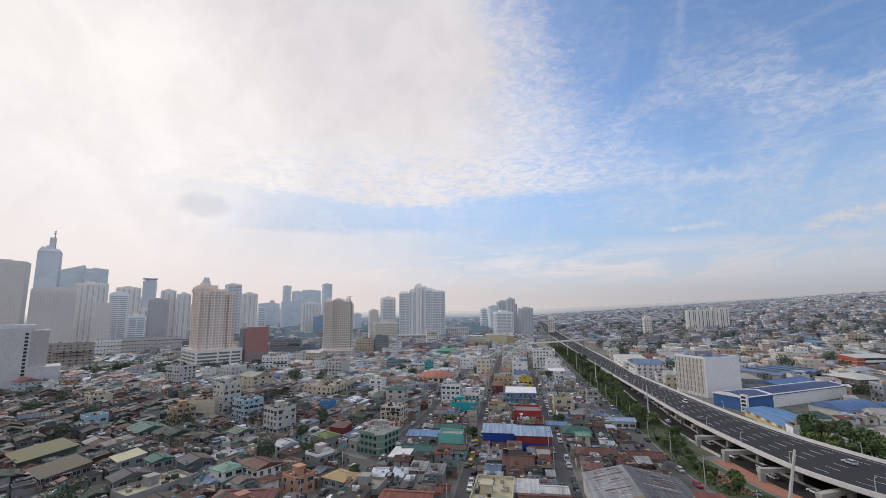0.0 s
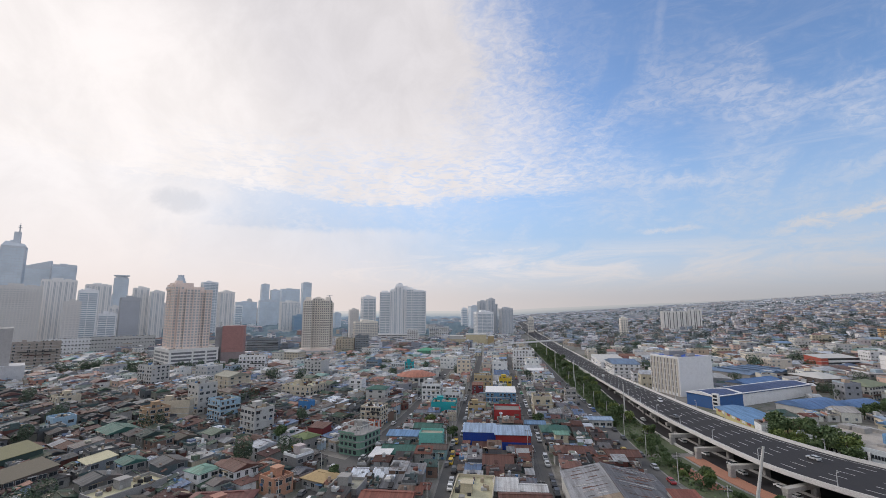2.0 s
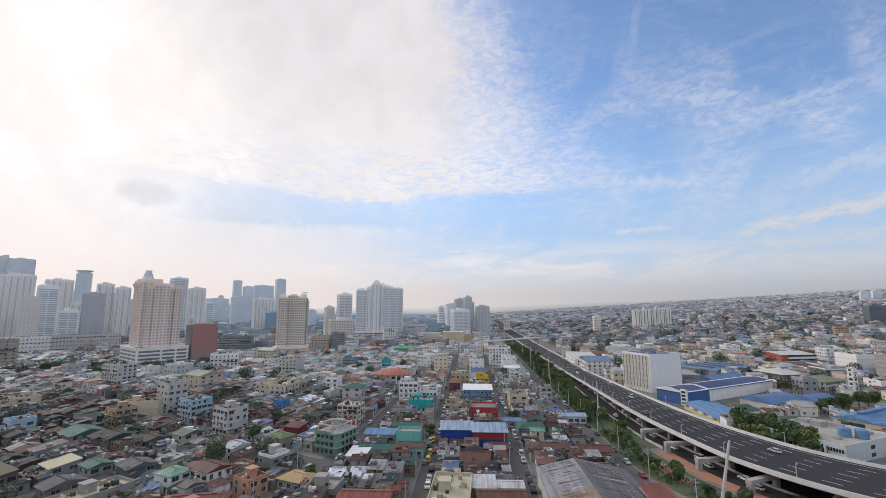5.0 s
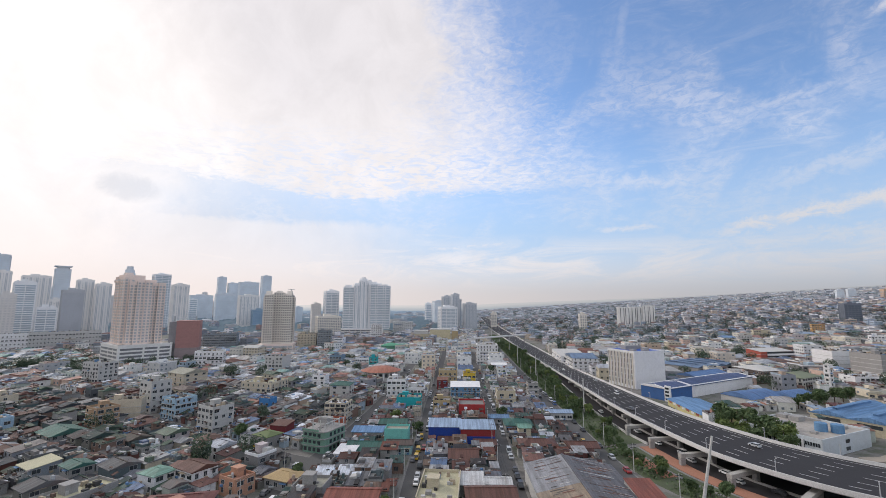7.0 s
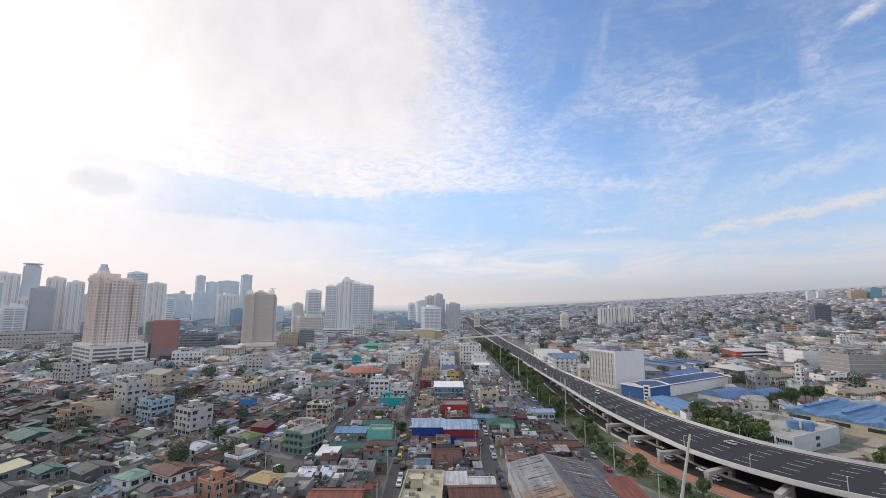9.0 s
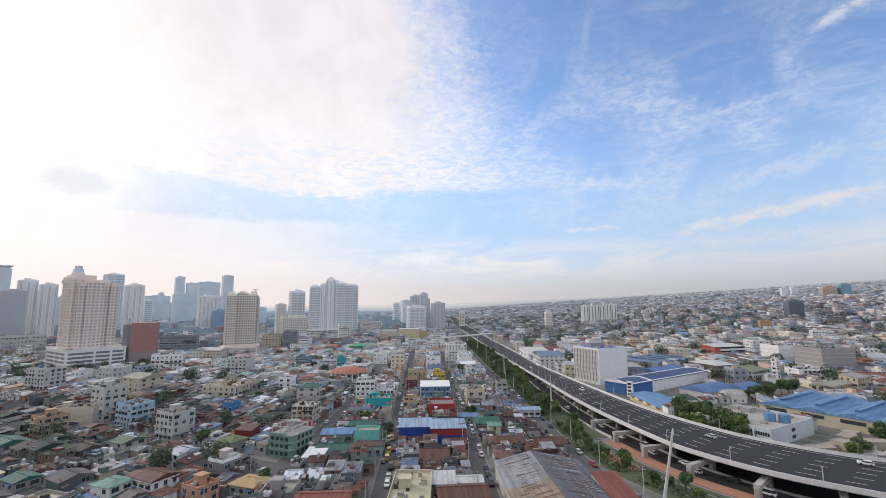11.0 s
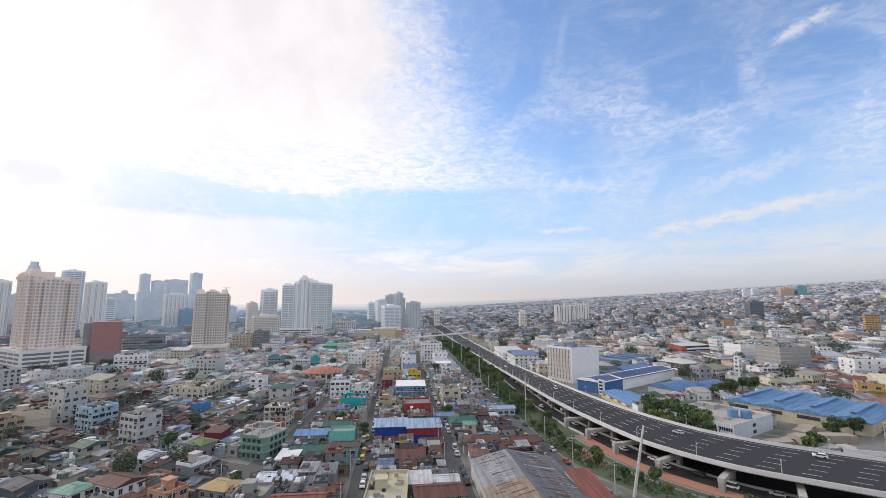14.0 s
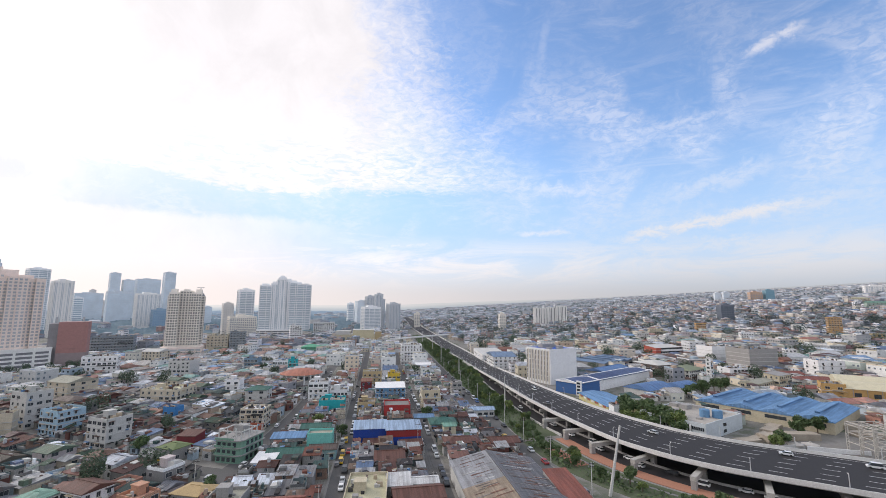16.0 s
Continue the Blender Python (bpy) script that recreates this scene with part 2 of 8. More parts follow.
# cools and lifts base colours, painting in haze over the distant city
haze_tint = lambda cs, g=1.0: [(0.96 * r * g + 0.03, 0.96 * v * g + 0.035, 1.0 * b * g + 0.045) for r, v, b in cs]
# pulls base colours towards grey blue, painting in thicker haze farther out
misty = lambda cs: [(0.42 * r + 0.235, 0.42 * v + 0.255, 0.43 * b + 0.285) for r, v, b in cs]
WALLS = [(0.513, 0.506, 0.494), (0.38, 0.38, 0.375), (0.613, 0.609, 0.604), (0.468, 0.414, 0.338), (0.278, 0.287, 0.314), (0.669, 0.667, 0.676), (0.446, 0.345, 0.266), (0.335, 0.414, 0.483), (0.536, 0.483, 0.375), (0.401, 0.207, 0.158), (0.424, 0.46, 0.411), (0.691, 0.69, 0.724), (0.223, 0.218, 0.217), (0.501, 0.437, 0.435), (0.781, 0.793, 0.8), (0.736, 0.724, 0.7)]
ROOFS = [(0.159, 0.069, 0.057), (0.265, 0.276, 0.304), (0.095, 0.057, 0.057), (0.444, 0.471, 0.519), (0.047, 0.092, 0.083), (0.179, 0.092, 0.076), (0.138, 0.149, 0.177), (0.106, 0.161, 0.266), (0.191, 0.172, 0.164), (0.232, 0.115, 0.083), (0.095, 0.138, 0.101), (0.635, 0.678, 0.746), (0.127, 0.115, 0.114), (0.138, 0.081, 0.063), (0.317, 0.322, 0.329), (0.116, 0.052, 0.051)]
PALE = [(0.78, 0.76, 0.74), (0.20, 0.21, 0.23), (0.58, 0.47, 0.35), (0.62, 0.62, 0.62), (0.40, 0.40, 0.41), (0.72, 0.70, 0.67), (0.46, 0.40, 0.35), (0.33, 0.34, 0.37), (0.80, 0.79, 0.79), (0.44, 0.33, 0.27), (0.36, 0.43, 0.50), (0.60, 0.54, 0.43), (0.36, 0.22, 0.18), (0.28, 0.29, 0.31)]
PALEROOFS = [(0.12, 0.13, 0.14), (0.62, 0.62, 0.62), (0.14, 0.22, 0.36), (0.27, 0.15, 0.12), (0.33, 0.34, 0.36), (0.22, 0.15, 0.13), (0.42, 0.42, 0.42), (0.16, 0.24, 0.24), (0.30, 0.17, 0.13), (0.25, 0.26, 0.28), (0.20, 0.27, 0.37), (0.50, 0.50, 0.51), (0.30, 0.26, 0.24), (0.15, 0.18, 0.18)]
# white and mixed paint, lightened further for haze over the middle distance
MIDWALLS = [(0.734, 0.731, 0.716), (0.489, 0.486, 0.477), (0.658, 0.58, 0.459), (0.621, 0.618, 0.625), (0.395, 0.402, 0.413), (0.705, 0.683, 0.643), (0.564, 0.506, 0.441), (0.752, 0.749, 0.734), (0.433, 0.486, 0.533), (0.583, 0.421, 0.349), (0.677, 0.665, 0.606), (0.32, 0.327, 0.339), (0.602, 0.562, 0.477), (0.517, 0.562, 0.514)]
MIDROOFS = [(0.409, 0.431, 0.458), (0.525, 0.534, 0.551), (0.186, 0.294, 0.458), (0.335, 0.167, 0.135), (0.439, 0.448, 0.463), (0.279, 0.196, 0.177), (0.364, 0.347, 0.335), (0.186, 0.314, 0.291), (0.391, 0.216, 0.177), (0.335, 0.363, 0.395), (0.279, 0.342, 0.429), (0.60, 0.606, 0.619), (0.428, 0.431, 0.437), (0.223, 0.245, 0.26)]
RUSTS = [(0.125, 0.058, 0.048), (0.085, 0.048, 0.043), (0.205, 0.21, 0.222), (0.105, 0.056, 0.048), (0.068, 0.066, 0.07), (0.165, 0.072, 0.056), (0.05, 0.088, 0.084), (0.33, 0.34, 0.355), (0.095, 0.05, 0.044), (0.135, 0.137, 0.145), (0.17, 0.125, 0.10), (0.052, 0.05, 0.053)]
# dark paint and roofing, deepened for the shade over the near west quarter
DARKWALLS = [(0.262, 0.258, 0.253), (0.148, 0.147, 0.156), (0.192, 0.184, 0.165), (0.104, 0.11, 0.117), (0.21, 0.138, 0.107), (0.123, 0.156, 0.165), (0.314, 0.313, 0.302), (0.148, 0.064, 0.054), (0.087, 0.129, 0.127), (0.227, 0.221, 0.185)]
DARKROOFS = [(0.046, 0.076, 0.059), (0.092, 0.045, 0.04), (0.071, 0.071, 0.074), (0.108, 0.063, 0.054), (0.042, 0.067, 0.065), (0.134, 0.135, 0.138), (0.075, 0.04, 0.04), (0.062, 0.099, 0.074), (0.1, 0.09, 0.078), (0.05, 0.059, 0.069), (0.2, 0.206, 0.208)]
M = {
    "wall": palette("painted_masonry", WALLS, False),
    "roof": sheeting("ribbed_roofing", ROOFS, False),
    "walls": palette("painted_masonry_many", WALLS, True),
    "roofs": sheeting("ribbed_roofing_many", ROOFS, True),
    "darkwall": palette("dark_shaded_masonry", DARKWALLS, False),
    "darkroof": sheeting("dull_shaded_roofing", DARKROOFS, False, 0.4, 0.08),
    "darkwalls": palette("dark_shaded_masonry_many", DARKWALLS, True),
    "darkroofs": sheeting("dull_shaded_roofing_many", DARKROOFS, True, 0.4, 0.08),
    "rustroof": sheeting("rusted_roofing", RUSTS, False, 0.5, 0.1),
    "rustroofs": sheeting("rusted_roofing_many", RUSTS, True, 0.5, 0.1),
    "midwalls": palette("white_cream_hazed_masonry_many", MIDWALLS, True, amount=0.35),
    "midroofs": sheeting("mixed_hazed_roofing_many", MIDROOFS, True, 0.2),
    "farwalls": palette("hazed_masonry_many", haze_tint(PALE, 0.98), True),
    "farroofs": sheeting("hazed_roofing_many", haze_tint(PALEROOFS, 0.92), True, 0.2),
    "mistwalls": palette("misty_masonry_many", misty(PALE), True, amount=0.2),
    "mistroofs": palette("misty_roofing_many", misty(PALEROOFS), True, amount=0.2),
    "slab": palette("flat_concrete_roof", [(0.30, 0.29, 0.28), (0.40, 0.39, 0.37), (0.22, 0.21, 0.20), (0.34, 0.33, 0.27)], False),
    "glass": glassy("dark_window_glass", (0.035, 0.04, 0.045)),
    # lighter than the near glass, with haze painted in
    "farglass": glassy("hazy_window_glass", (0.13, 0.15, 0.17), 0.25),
    "concrete": paint("grey_concrete", (0.31, 0.30, 0.29)),
    "palecon": paint("pale_concrete", (0.50, 0.49, 0.47), amount=0.25),
    "stained": paint("stained_concrete", (0.40, 0.385, 0.36), amount=0.5),
    "white": paint("white_paint", (0.74, 0.73, 0.73), amount=0.18),
    "asphalt": material("asphalt", lambda k: bsdf(k, weather(k, k.mix(0.0, (0.034, 0.032, 0.034), (0, 0, 0)), 0.2, (0.05, 0.048, 0.047)), 0.8, bump=k.noise(place(k), 4.0, 4.0), dist=0.02, spec=0.25)),
    "street": paint("worn_street", (0.10, 0.098, 0.097), 0.9, 0.35),
    "kerb": paint("dusty_kerb", (0.22, 0.21, 0.20), 0.9, 0.3),
    "patches": sheeting("mixed_roof_sheets", [(0.20, 0.10, 0.075), (0.45, 0.44, 0.43), (0.14, 0.08, 0.065), (0.26, 0.25, 0.25), (0.13, 0.12, 0.12)], False),
    "mark": paint("road_marking", (0.52, 0.52, 0.51), amount=0.3),
    "terracotta": paint("terracotta_paving", (0.36, 0.17, 0.11), amount=0.3),
    "steel": paint("galvanised_steel", (0.42, 0.43, 0.44), 0.5, 0.2),
    "dark": paint("dark_rubber", (0.03, 0.03, 0.03), 0.8, 0.1),
    "bark": paint("bark", (0.12, 0.09, 0.065)),
}


def leafy(name, a, b, dark=0.55):
    def build(k):
        c = k.mix(chance(k, True), a, b)
        c = k.mix(k.mapr(k.noise(place(k), 0.5, 3.0), 0.35, 0.65, 0.0, 0.6), c, tuple(v * dark for v in a))
        return bsdf(k, c, 0.7, spec=0.3)
    return material(name, build)


BITS = [(0.52, 0.52, 0.52), (0.05, 0.05, 0.05), (0.30, 0.29, 0.28), (0.10, 0.06, 0.05), (0.46, 0.45, 0.44), (0.03, 0.03, 0.032), (0.12, 0.22, 0.38), (0.10, 0.09, 0.085), (0.24, 0.235, 0.23), (0.13, 0.085, 0.07), (0.18, 0.17, 0.16), (0.40, 0.33, 0.24)]
M["bits"] = palette("rooftop_oddments", BITS, True)
M["leaf"] = leafy("leaves", (0.07, 0.115, 0.05), (0.135, 0.18, 0.075), 0.7)
M["leaf_light"] = leafy("light_leaves", (0.11, 0.16, 0.05), (0.20, 0.24, 0.075), 0.7)
M["leaf_far"] = leafy("far_leaves", (0.07, 0.11, 0.07), (0.12, 0.16, 0.10), 0.7)


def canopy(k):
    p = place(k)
    # canopy colour pales and blues with distance, painting in haze
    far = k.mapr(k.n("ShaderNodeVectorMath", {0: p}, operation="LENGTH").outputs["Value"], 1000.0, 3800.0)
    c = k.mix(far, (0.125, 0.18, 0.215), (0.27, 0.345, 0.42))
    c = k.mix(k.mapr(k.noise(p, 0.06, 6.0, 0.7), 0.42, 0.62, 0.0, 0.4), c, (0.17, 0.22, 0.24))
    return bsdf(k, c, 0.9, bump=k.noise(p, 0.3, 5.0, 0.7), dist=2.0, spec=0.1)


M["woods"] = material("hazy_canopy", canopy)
# far leaf colours greyed and blued in two steps, painting in haze
M["woods_near"] = leafy("hazed_trees", (0.085, 0.125, 0.115), (0.13, 0.17, 0.15), 0.8)
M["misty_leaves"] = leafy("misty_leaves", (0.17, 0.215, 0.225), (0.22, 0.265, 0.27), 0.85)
M["grass"] = paint("grass", (0.085, 0.105, 0.055), 0.95, 0.6)


# ---------------------------------------------------------------- mesh helpers
class Shape:
    """Collects solids into one mesh."""

    def __init__(self):
        self.v, self.f, self.m = [], [], []

    def solid(self, verts, faces, mat=0, at=None):
        o = len(self.v)
        if at is not None:
            verts = [tuple(at @ Vector(p)) for p in verts]
        self.v.extend(verts)
        self.f.extend([tuple(i + o for i in f) for f in faces])
        self.m.extend([mat] * len(faces))

    def box(self, x0, x1, y0, y1, z0, z1, mat=0, at=None):
        self.solid([(x0, y0, z0), (x1, y0, z0), (x1, y1, z0), (x0, y1, z0), (x0, y0, z1), (x1, y0, z1), (x1, y1, z1), (x0, y1, z1)],
                   [(0, 3, 2, 1), (4, 5, 6, 7), (0, 1, 5, 4), (1, 2, 6, 5), (2, 3, 7, 6), (3, 0, 4, 7)], mat, at)

    def prism(self, poly, z0, z1, mat=0, at=None):
        n = len(poly)
        self.solid([(x, y, z0) for x, y in poly] + [(x, y, z1) for x, y in poly],
                   [tuple(range(n))[::-1], tuple(range(n, 2 * n))] + [(i, (i + 1) % n, n + (i + 1) % n, n + i) for i in range(n)], mat, at)

    def tube(self, x, y, z0, z1, r0, r1=None, n=10, mat=0, at=None):
        r1 = r0 if r1 is None else r1
        ring = [(math.cos(2 * math.pi * i / n), math.sin(2 * math.pi * i / n)) for i in range(n)]
        self.solid([(x + r0 * c, y + r0 * s, z0) for c, s in ring] + [(x + r1 * c, y + r1 * s, z1) for c, s in ring],
                   [tuple(range(n))[::-1], tuple(range(n, 2 * n))] + [(i, (i + 1) % n, n + (i + 1) % n, n + i) for i in range(n)], mat, at)

    def beam(self, a, b, r, mat=0):
        a, b = Vector(a), Vector(b)
        q = (b - a).to_track_quat("Z", "Y").to_matrix().to_4x4()
        self.tube(0, 0, 0, (b - a).length, r, r, 6, mat, Matrix.Translation(a) @ q)

    def gable(self, w, d, z, rise, over=0.4, thick=0.15, mat=0, at=None, hip=0.0):
        """A pitched roof with its ridge along x; hip draws the ridge's ends in."""
        a, b = w / 2 + over, d / 2 + over
        r = a - hip
        self.solid([(-a, -b, z), (a, -b, z), (a, b, z), (-a, b, z), (-r, 0, z + rise), (r, 0, z + rise),
                    (-a, -b, z - thick), (a, -b, z - thick), (a, b, z - thick), (-a, b, z - thick)],
                   [(0, 1, 5, 4), (2, 3, 4, 5), (1, 2, 5), (3, 0, 4), (6, 7, 1, 0), (7, 8, 2, 1), (8, 9, 3, 2), (9, 6, 0, 3), (9, 8, 7, 6)], mat, at)

    def shed(self, w, d, z, rise, over=0.3, thick=0.15, mat=0, at=None):
        a, b = w / 2 + over, d / 2 + over
        v = [(-a, -b, z), (a, -b, z), (a, b, z + rise), (-a, b, z + rise)]
        self.solid(v + [(x, y, q - thick) for x, y, q in v], [(0, 1, 2, 3), (7, 6, 5, 4), (4, 5, 1, 0), (5, 6, 2, 1), (6, 7, 3, 2), (7, 4, 0, 3)], mat, at)

    def mesh(self, name, mats):
        me = bpy.data.meshes.new(name)
        me.from_pydata(self.v, [], self.f)
        for mt in mats:
            me.materials.append(mt)
        if len(mats) > 1:
            me.polygons.foreach_set("material_index", self.m)
        me.update()
        return me


def part(name, shape, mats, parent=None, label="", kind=""):
    me = shape if isinstance(shape, bpy.types.Mesh) else shape.mesh(name, mats if isinstance(mats, (list, tuple)) else [mats])
    ob = new(name, me)
    if parent is not None:
        ob.parent = parent
    return tagged(ob, label, kind=kind)


def thing(name, x, y, z, turn, label, category, group="", kind=""):
    ob = new(name)
    ob.empty_display_size = 0.5
    ob.matrix_world = pose(x, y, z, 0, 0, turn)
    return tagged(ob, label, category, group, kind)


def sstep(a, b, v):
    t = min(1.0, max(0.0, (v - a) / (b - a)))
    return t * t * (3 - 2 * t)


def rise(x, y):
    """Height of the land: level by the camera, climbing gently to the east and more steeply far off."""
    u = x * math.cos(radians(20)) - y * math.sin(radians(20)) - 110
    s = 60.0
    soft = u if u > 8 * s else s * math.log1p(math.exp(u / s))
    near = 0.034 * max(0.0, soft - 45.0)
    v = x * math.cos(radians(10)) - y * math.sin(radians(10))
    return near + sstep(550, 1600, math.hypot(x, y)) * max(0.0, 0.066 * v - near)


def along(line, s0):
    """Point and direction s0 metres along a polyline."""
    for (x0, y0), (x1, y1) in zip(line, line[1:]):
        l = math.hypot(x1 - x0, y1 - y0)
        if s0 <= l:
            return x0 + (x1 - x0) * s0 / l, y0 + (y1 - y0) * s0 / l, (x1 - x0) / l, (y1 - y0) / l
        s0 -= l
    return None


def smooth(line, rounds=2):
    for _ in range(rounds):
        out = [line[0]]
        for (x0, y0), (x1, y1) in zip(line, line[1:]):
            out += [(0.75 * x0 + 0.25 * x1, 0.75 * y0 + 0.25 * y1), (0.25 * x0 + 0.75 * x1, 0.25 * y0 + 0.75 * y1)]
        line = out + [line[-1]]
    return line


def offset(line, d):
    """The polyline moved d metres to its right."""
    out = []
    for i, (x, y) in enumerate(line):
        x0, y0 = line[max(0, i - 1)]
        x1, y1 = line[min(len(line) - 1, i + 1)]
        l = math.hypot(x1 - x0, y1 - y0)
        out.append((x + d * (y1 - y0) / l, y - d * (x1 - x0) / l))
    return out


def ribbon(shape, line, d0, d1, z0, z1, mat=0):
    """A solid strip along a line, from d0 to d1 metres to its right, from z0 up to z1."""
    a, b = offset(line, d0), offset(line, d1)
    n = len(line)
    v = [(*p, z1) for p in a] + [(*p, z1) for p in b] + [(*p, z0) for p in a] + [(*p, z0) for p in b]
    f = []
    for i in range(n - 1):
        f += [(i, n + i, n + i + 1, i + 1), (2 * n + i, 2 * n + i + 1, 3 * n + i + 1, 3 * n + i), (i, i + 1, 2 * n + i + 1, 2 * n + i), (n + i, 3 * n + i, 3 * n + i + 1, n + i + 1)]
    f += [(0, 2 * n, 3 * n, n), (n - 1, 2 * n - 1, 4 * n - 1, 3 * n - 1)]
    shape.solid(v, f, mat)


def strip(shape, a, b, z0, z1, mat=0):
    """A solid between two lines of equally many points; z0 and z1 are heights, or functions of y."""
    n = len(a)
    lo, hi = (z if callable(z) else (lambda y, z=z: z) for z in (z0, z1))
    v = [(*p, hi(p[1])) for p in a] + [(*p, hi(p[1])) for p in b] + [(*p, lo(p[1])) for p in a] + [(*p, lo(p[1])) for p in b]
    f = []
    for i in range(n - 1):
        f += [(i, n + i, n + i + 1, i + 1), (2 * n + i, 2 * n + i + 1, 3 * n + i + 1, 3 * n + i), (i, i + 1, 2 * n + i + 1, 2 * n + i), (n + i, 3 * n + i, 3 * n + i + 1, n + i + 1)]
    f += [(0, 2 * n, 3 * n, n), (n - 1, 2 * n - 1, 4 * n - 1, 3 * n - 1)]
    shape.solid(v, f, mat)


# ---------------------------------------------------------------- plan
# the expressway's two edges, walked from behind the camera into the distance
LEFT = smooth([(232, -30), (196, 20), (158, 62), (126.1, 98.4), (118.3, 108.4), (112.5, 120.3), (109, 131.5), (107.4, 140), (107.2, 151), (107.6, 169), (108.8, 193), (112.3, 223), (120.5, 266), (129.2, 309), (138.1, 353), (148, 403), (162, 499), (189, 669), (215, 839), (248, 1062), (330, 1475), (405, 1890)])
RIGHT = smooth([(262, -8), (225, 43), (183.7, 84.8), (152.5, 120), (147.8, 126.7), (144, 133), (140.8, 140), (139.2, 144), (137, 153), (134.4, 169), (133.3, 191), (134.6, 219), (140.7, 262), (148.7, 304), (157.2, 348), (167.8, 401), (185, 494), (212, 664), (241, 834), (277, 1055), (358, 1466), (434, 1884)])
SKYWAY = [((x0 + x1) / 2, (y0 + y1) / 2) for (x0, y0), (x1, y1) in zip(LEFT, RIGHT)]
FRONTAGE = smooth([(71, 60), (75.3, 128), (79.2, 163), (83.4, 189), (91, 244), (109, 358), (139, 540), (170, 724), (215, 960)])
STREETS = [  # line, half width
    (smooth([(0, 100), (6, 142), (11, 172), (17, 211), (24, 259), (34, 314), (47, 398), (70, 540)]), 2.6),
    (smooth([(32, 100), (37, 133), (42, 162), (48, 198), (57, 256), (65, 310), (79, 394), (100, 520)]), 3.2),
    (smooth([(-43, 105), (-35, 139), (-30, 160), (-22, 183), (-14, 215), (-6, 249), (6, 317), (22, 420)]), 3.6),
    (smooth([(-230, 330), (-150, 262), (-99, 221), (-62, 189), (-41, 174), (-25, 164)]), 3.5),
    (smooth([(-120, 130), (-98, 160), (-78, 186), (-66, 192)]), 2.0),
    (smooth([(-210, 190), (-150, 225), (-112, 232)]), 2.0),
    (smooth([(-60, 440), (10, 425), (90, 408)]), 2.4),
    (smooth([(-25, 300), (0, 297), (32, 291), (62, 288), (100, 282)]), 2.0),
]


def x_at(line, y):
    """Where a line that runs northwards crosses y."""
    for (x0, y0), (x1, y1) in zip(line, line[1:]):
        if y0 <= y <= y1:
            return x0 + (x1 - x0) * (y - y0) / (y1 - y0)
    return line[-1][0]


def deck_height(y):
    """The deck comes down to the ground far off."""
    return 6.5 - 5.7 * sstep(205, 420, y) + (rise(x_at(SKYWAY, y), y) if y > 300 else 0.0)


def lower_edge(y):
    """The left edge of the carriageway at grade."""
    return x_at(LEFT, y) - 3.0 - 1.7 * sstep(150, 187, y) + 4.6 * sstep(290, 415, y)


YS = [172, 186, 200, 215, 230, 250, 270, 290, 310, 340, 370, 403, 450, 499, 580, 669, 750, 839, 940]
VERGE = [((x_at(FRONTAGE, y) + lower_edge(y)) / 2, y) for y in YS]
ALL_ROADS = [(SKYWAY, 16.0), (VERGE, 10.0), (offset([p for p in LEFT if p[1] < 190], -12.0), 11.0), (FRONTAGE, 4.0), ([(82, 50), (86, 100), (89, 135), (92, 172)], 9.0)] + STREETS
TAKEN = []  # (x, y, half-width, half-depth, turn)


def seg_dist(px, py, line):
    best = 1e9
    for (x0, y0), (x1, y1) in zip(line, line[1:]):
        dx, dy = x1 - x0, y1 - y0
        t = max(0.0, min(1.0, ((px - x0) * dx + (py - y0) * dy) / (dx * dx + dy * dy + 1e-9)))
        best = min(best, math.hypot(px - x0 - t * dx, py - y0 - t * dy))
    return best


GRID = {}


def take(x, y, w, d, turn):
    TAKEN.append((x, y, w / 2, d / 2, radians(turn)))
    i = len(TAKEN) - 1
    r = math.hypot(w, d) / 2
    for gx in range(int((x - r) // 40), int((x + r) // 40) + 1):
        for gy in range(int((y - r) // 40), int((y + r) // 40) + 1):
            GRID.setdefault((gx, gy), []).append(i)


def overlaps(a, b):
    for p, q in ((a, b), (b, a)):
        c, s = math.cos(p[4]), math.sin(p[4])
        cq, sq = math.cos(q[4]), math.sin(q[4])
        dx, dy = q[0] - p[0], q[1] - p[1]
        for ux, uy, h in ((c, s, p[2]), (-s, c, p[3])):
            e = q[2] * abs(cq * ux + sq * uy) + q[3] * abs(-sq * ux + cq * uy)
            if abs(dx * ux + dy * uy) > h + e - 0.05:
                return False
    return True


def free(x, y, w, d, turn):
    a = (x, y, w / 2, d / 2, radians(turn))
    r = math.hypot(w, d) / 2
    seen = set()
    for gx in range(int((x - r) // 40), int((x + r) // 40) + 1):
        for gy in range(int((y - r) // 40), int((y + r) // 40) + 1):
            for i in GRID.get((gx, gy), ()):
                if i not in seen:
                    seen.add(i)
                    if overlaps(a, TAKEN[i]):
                        return False
    return True


def off_roads(x, y, r):
    return all(seg_dist(x, y, line) > half + r for line, half in ALL_ROADS)


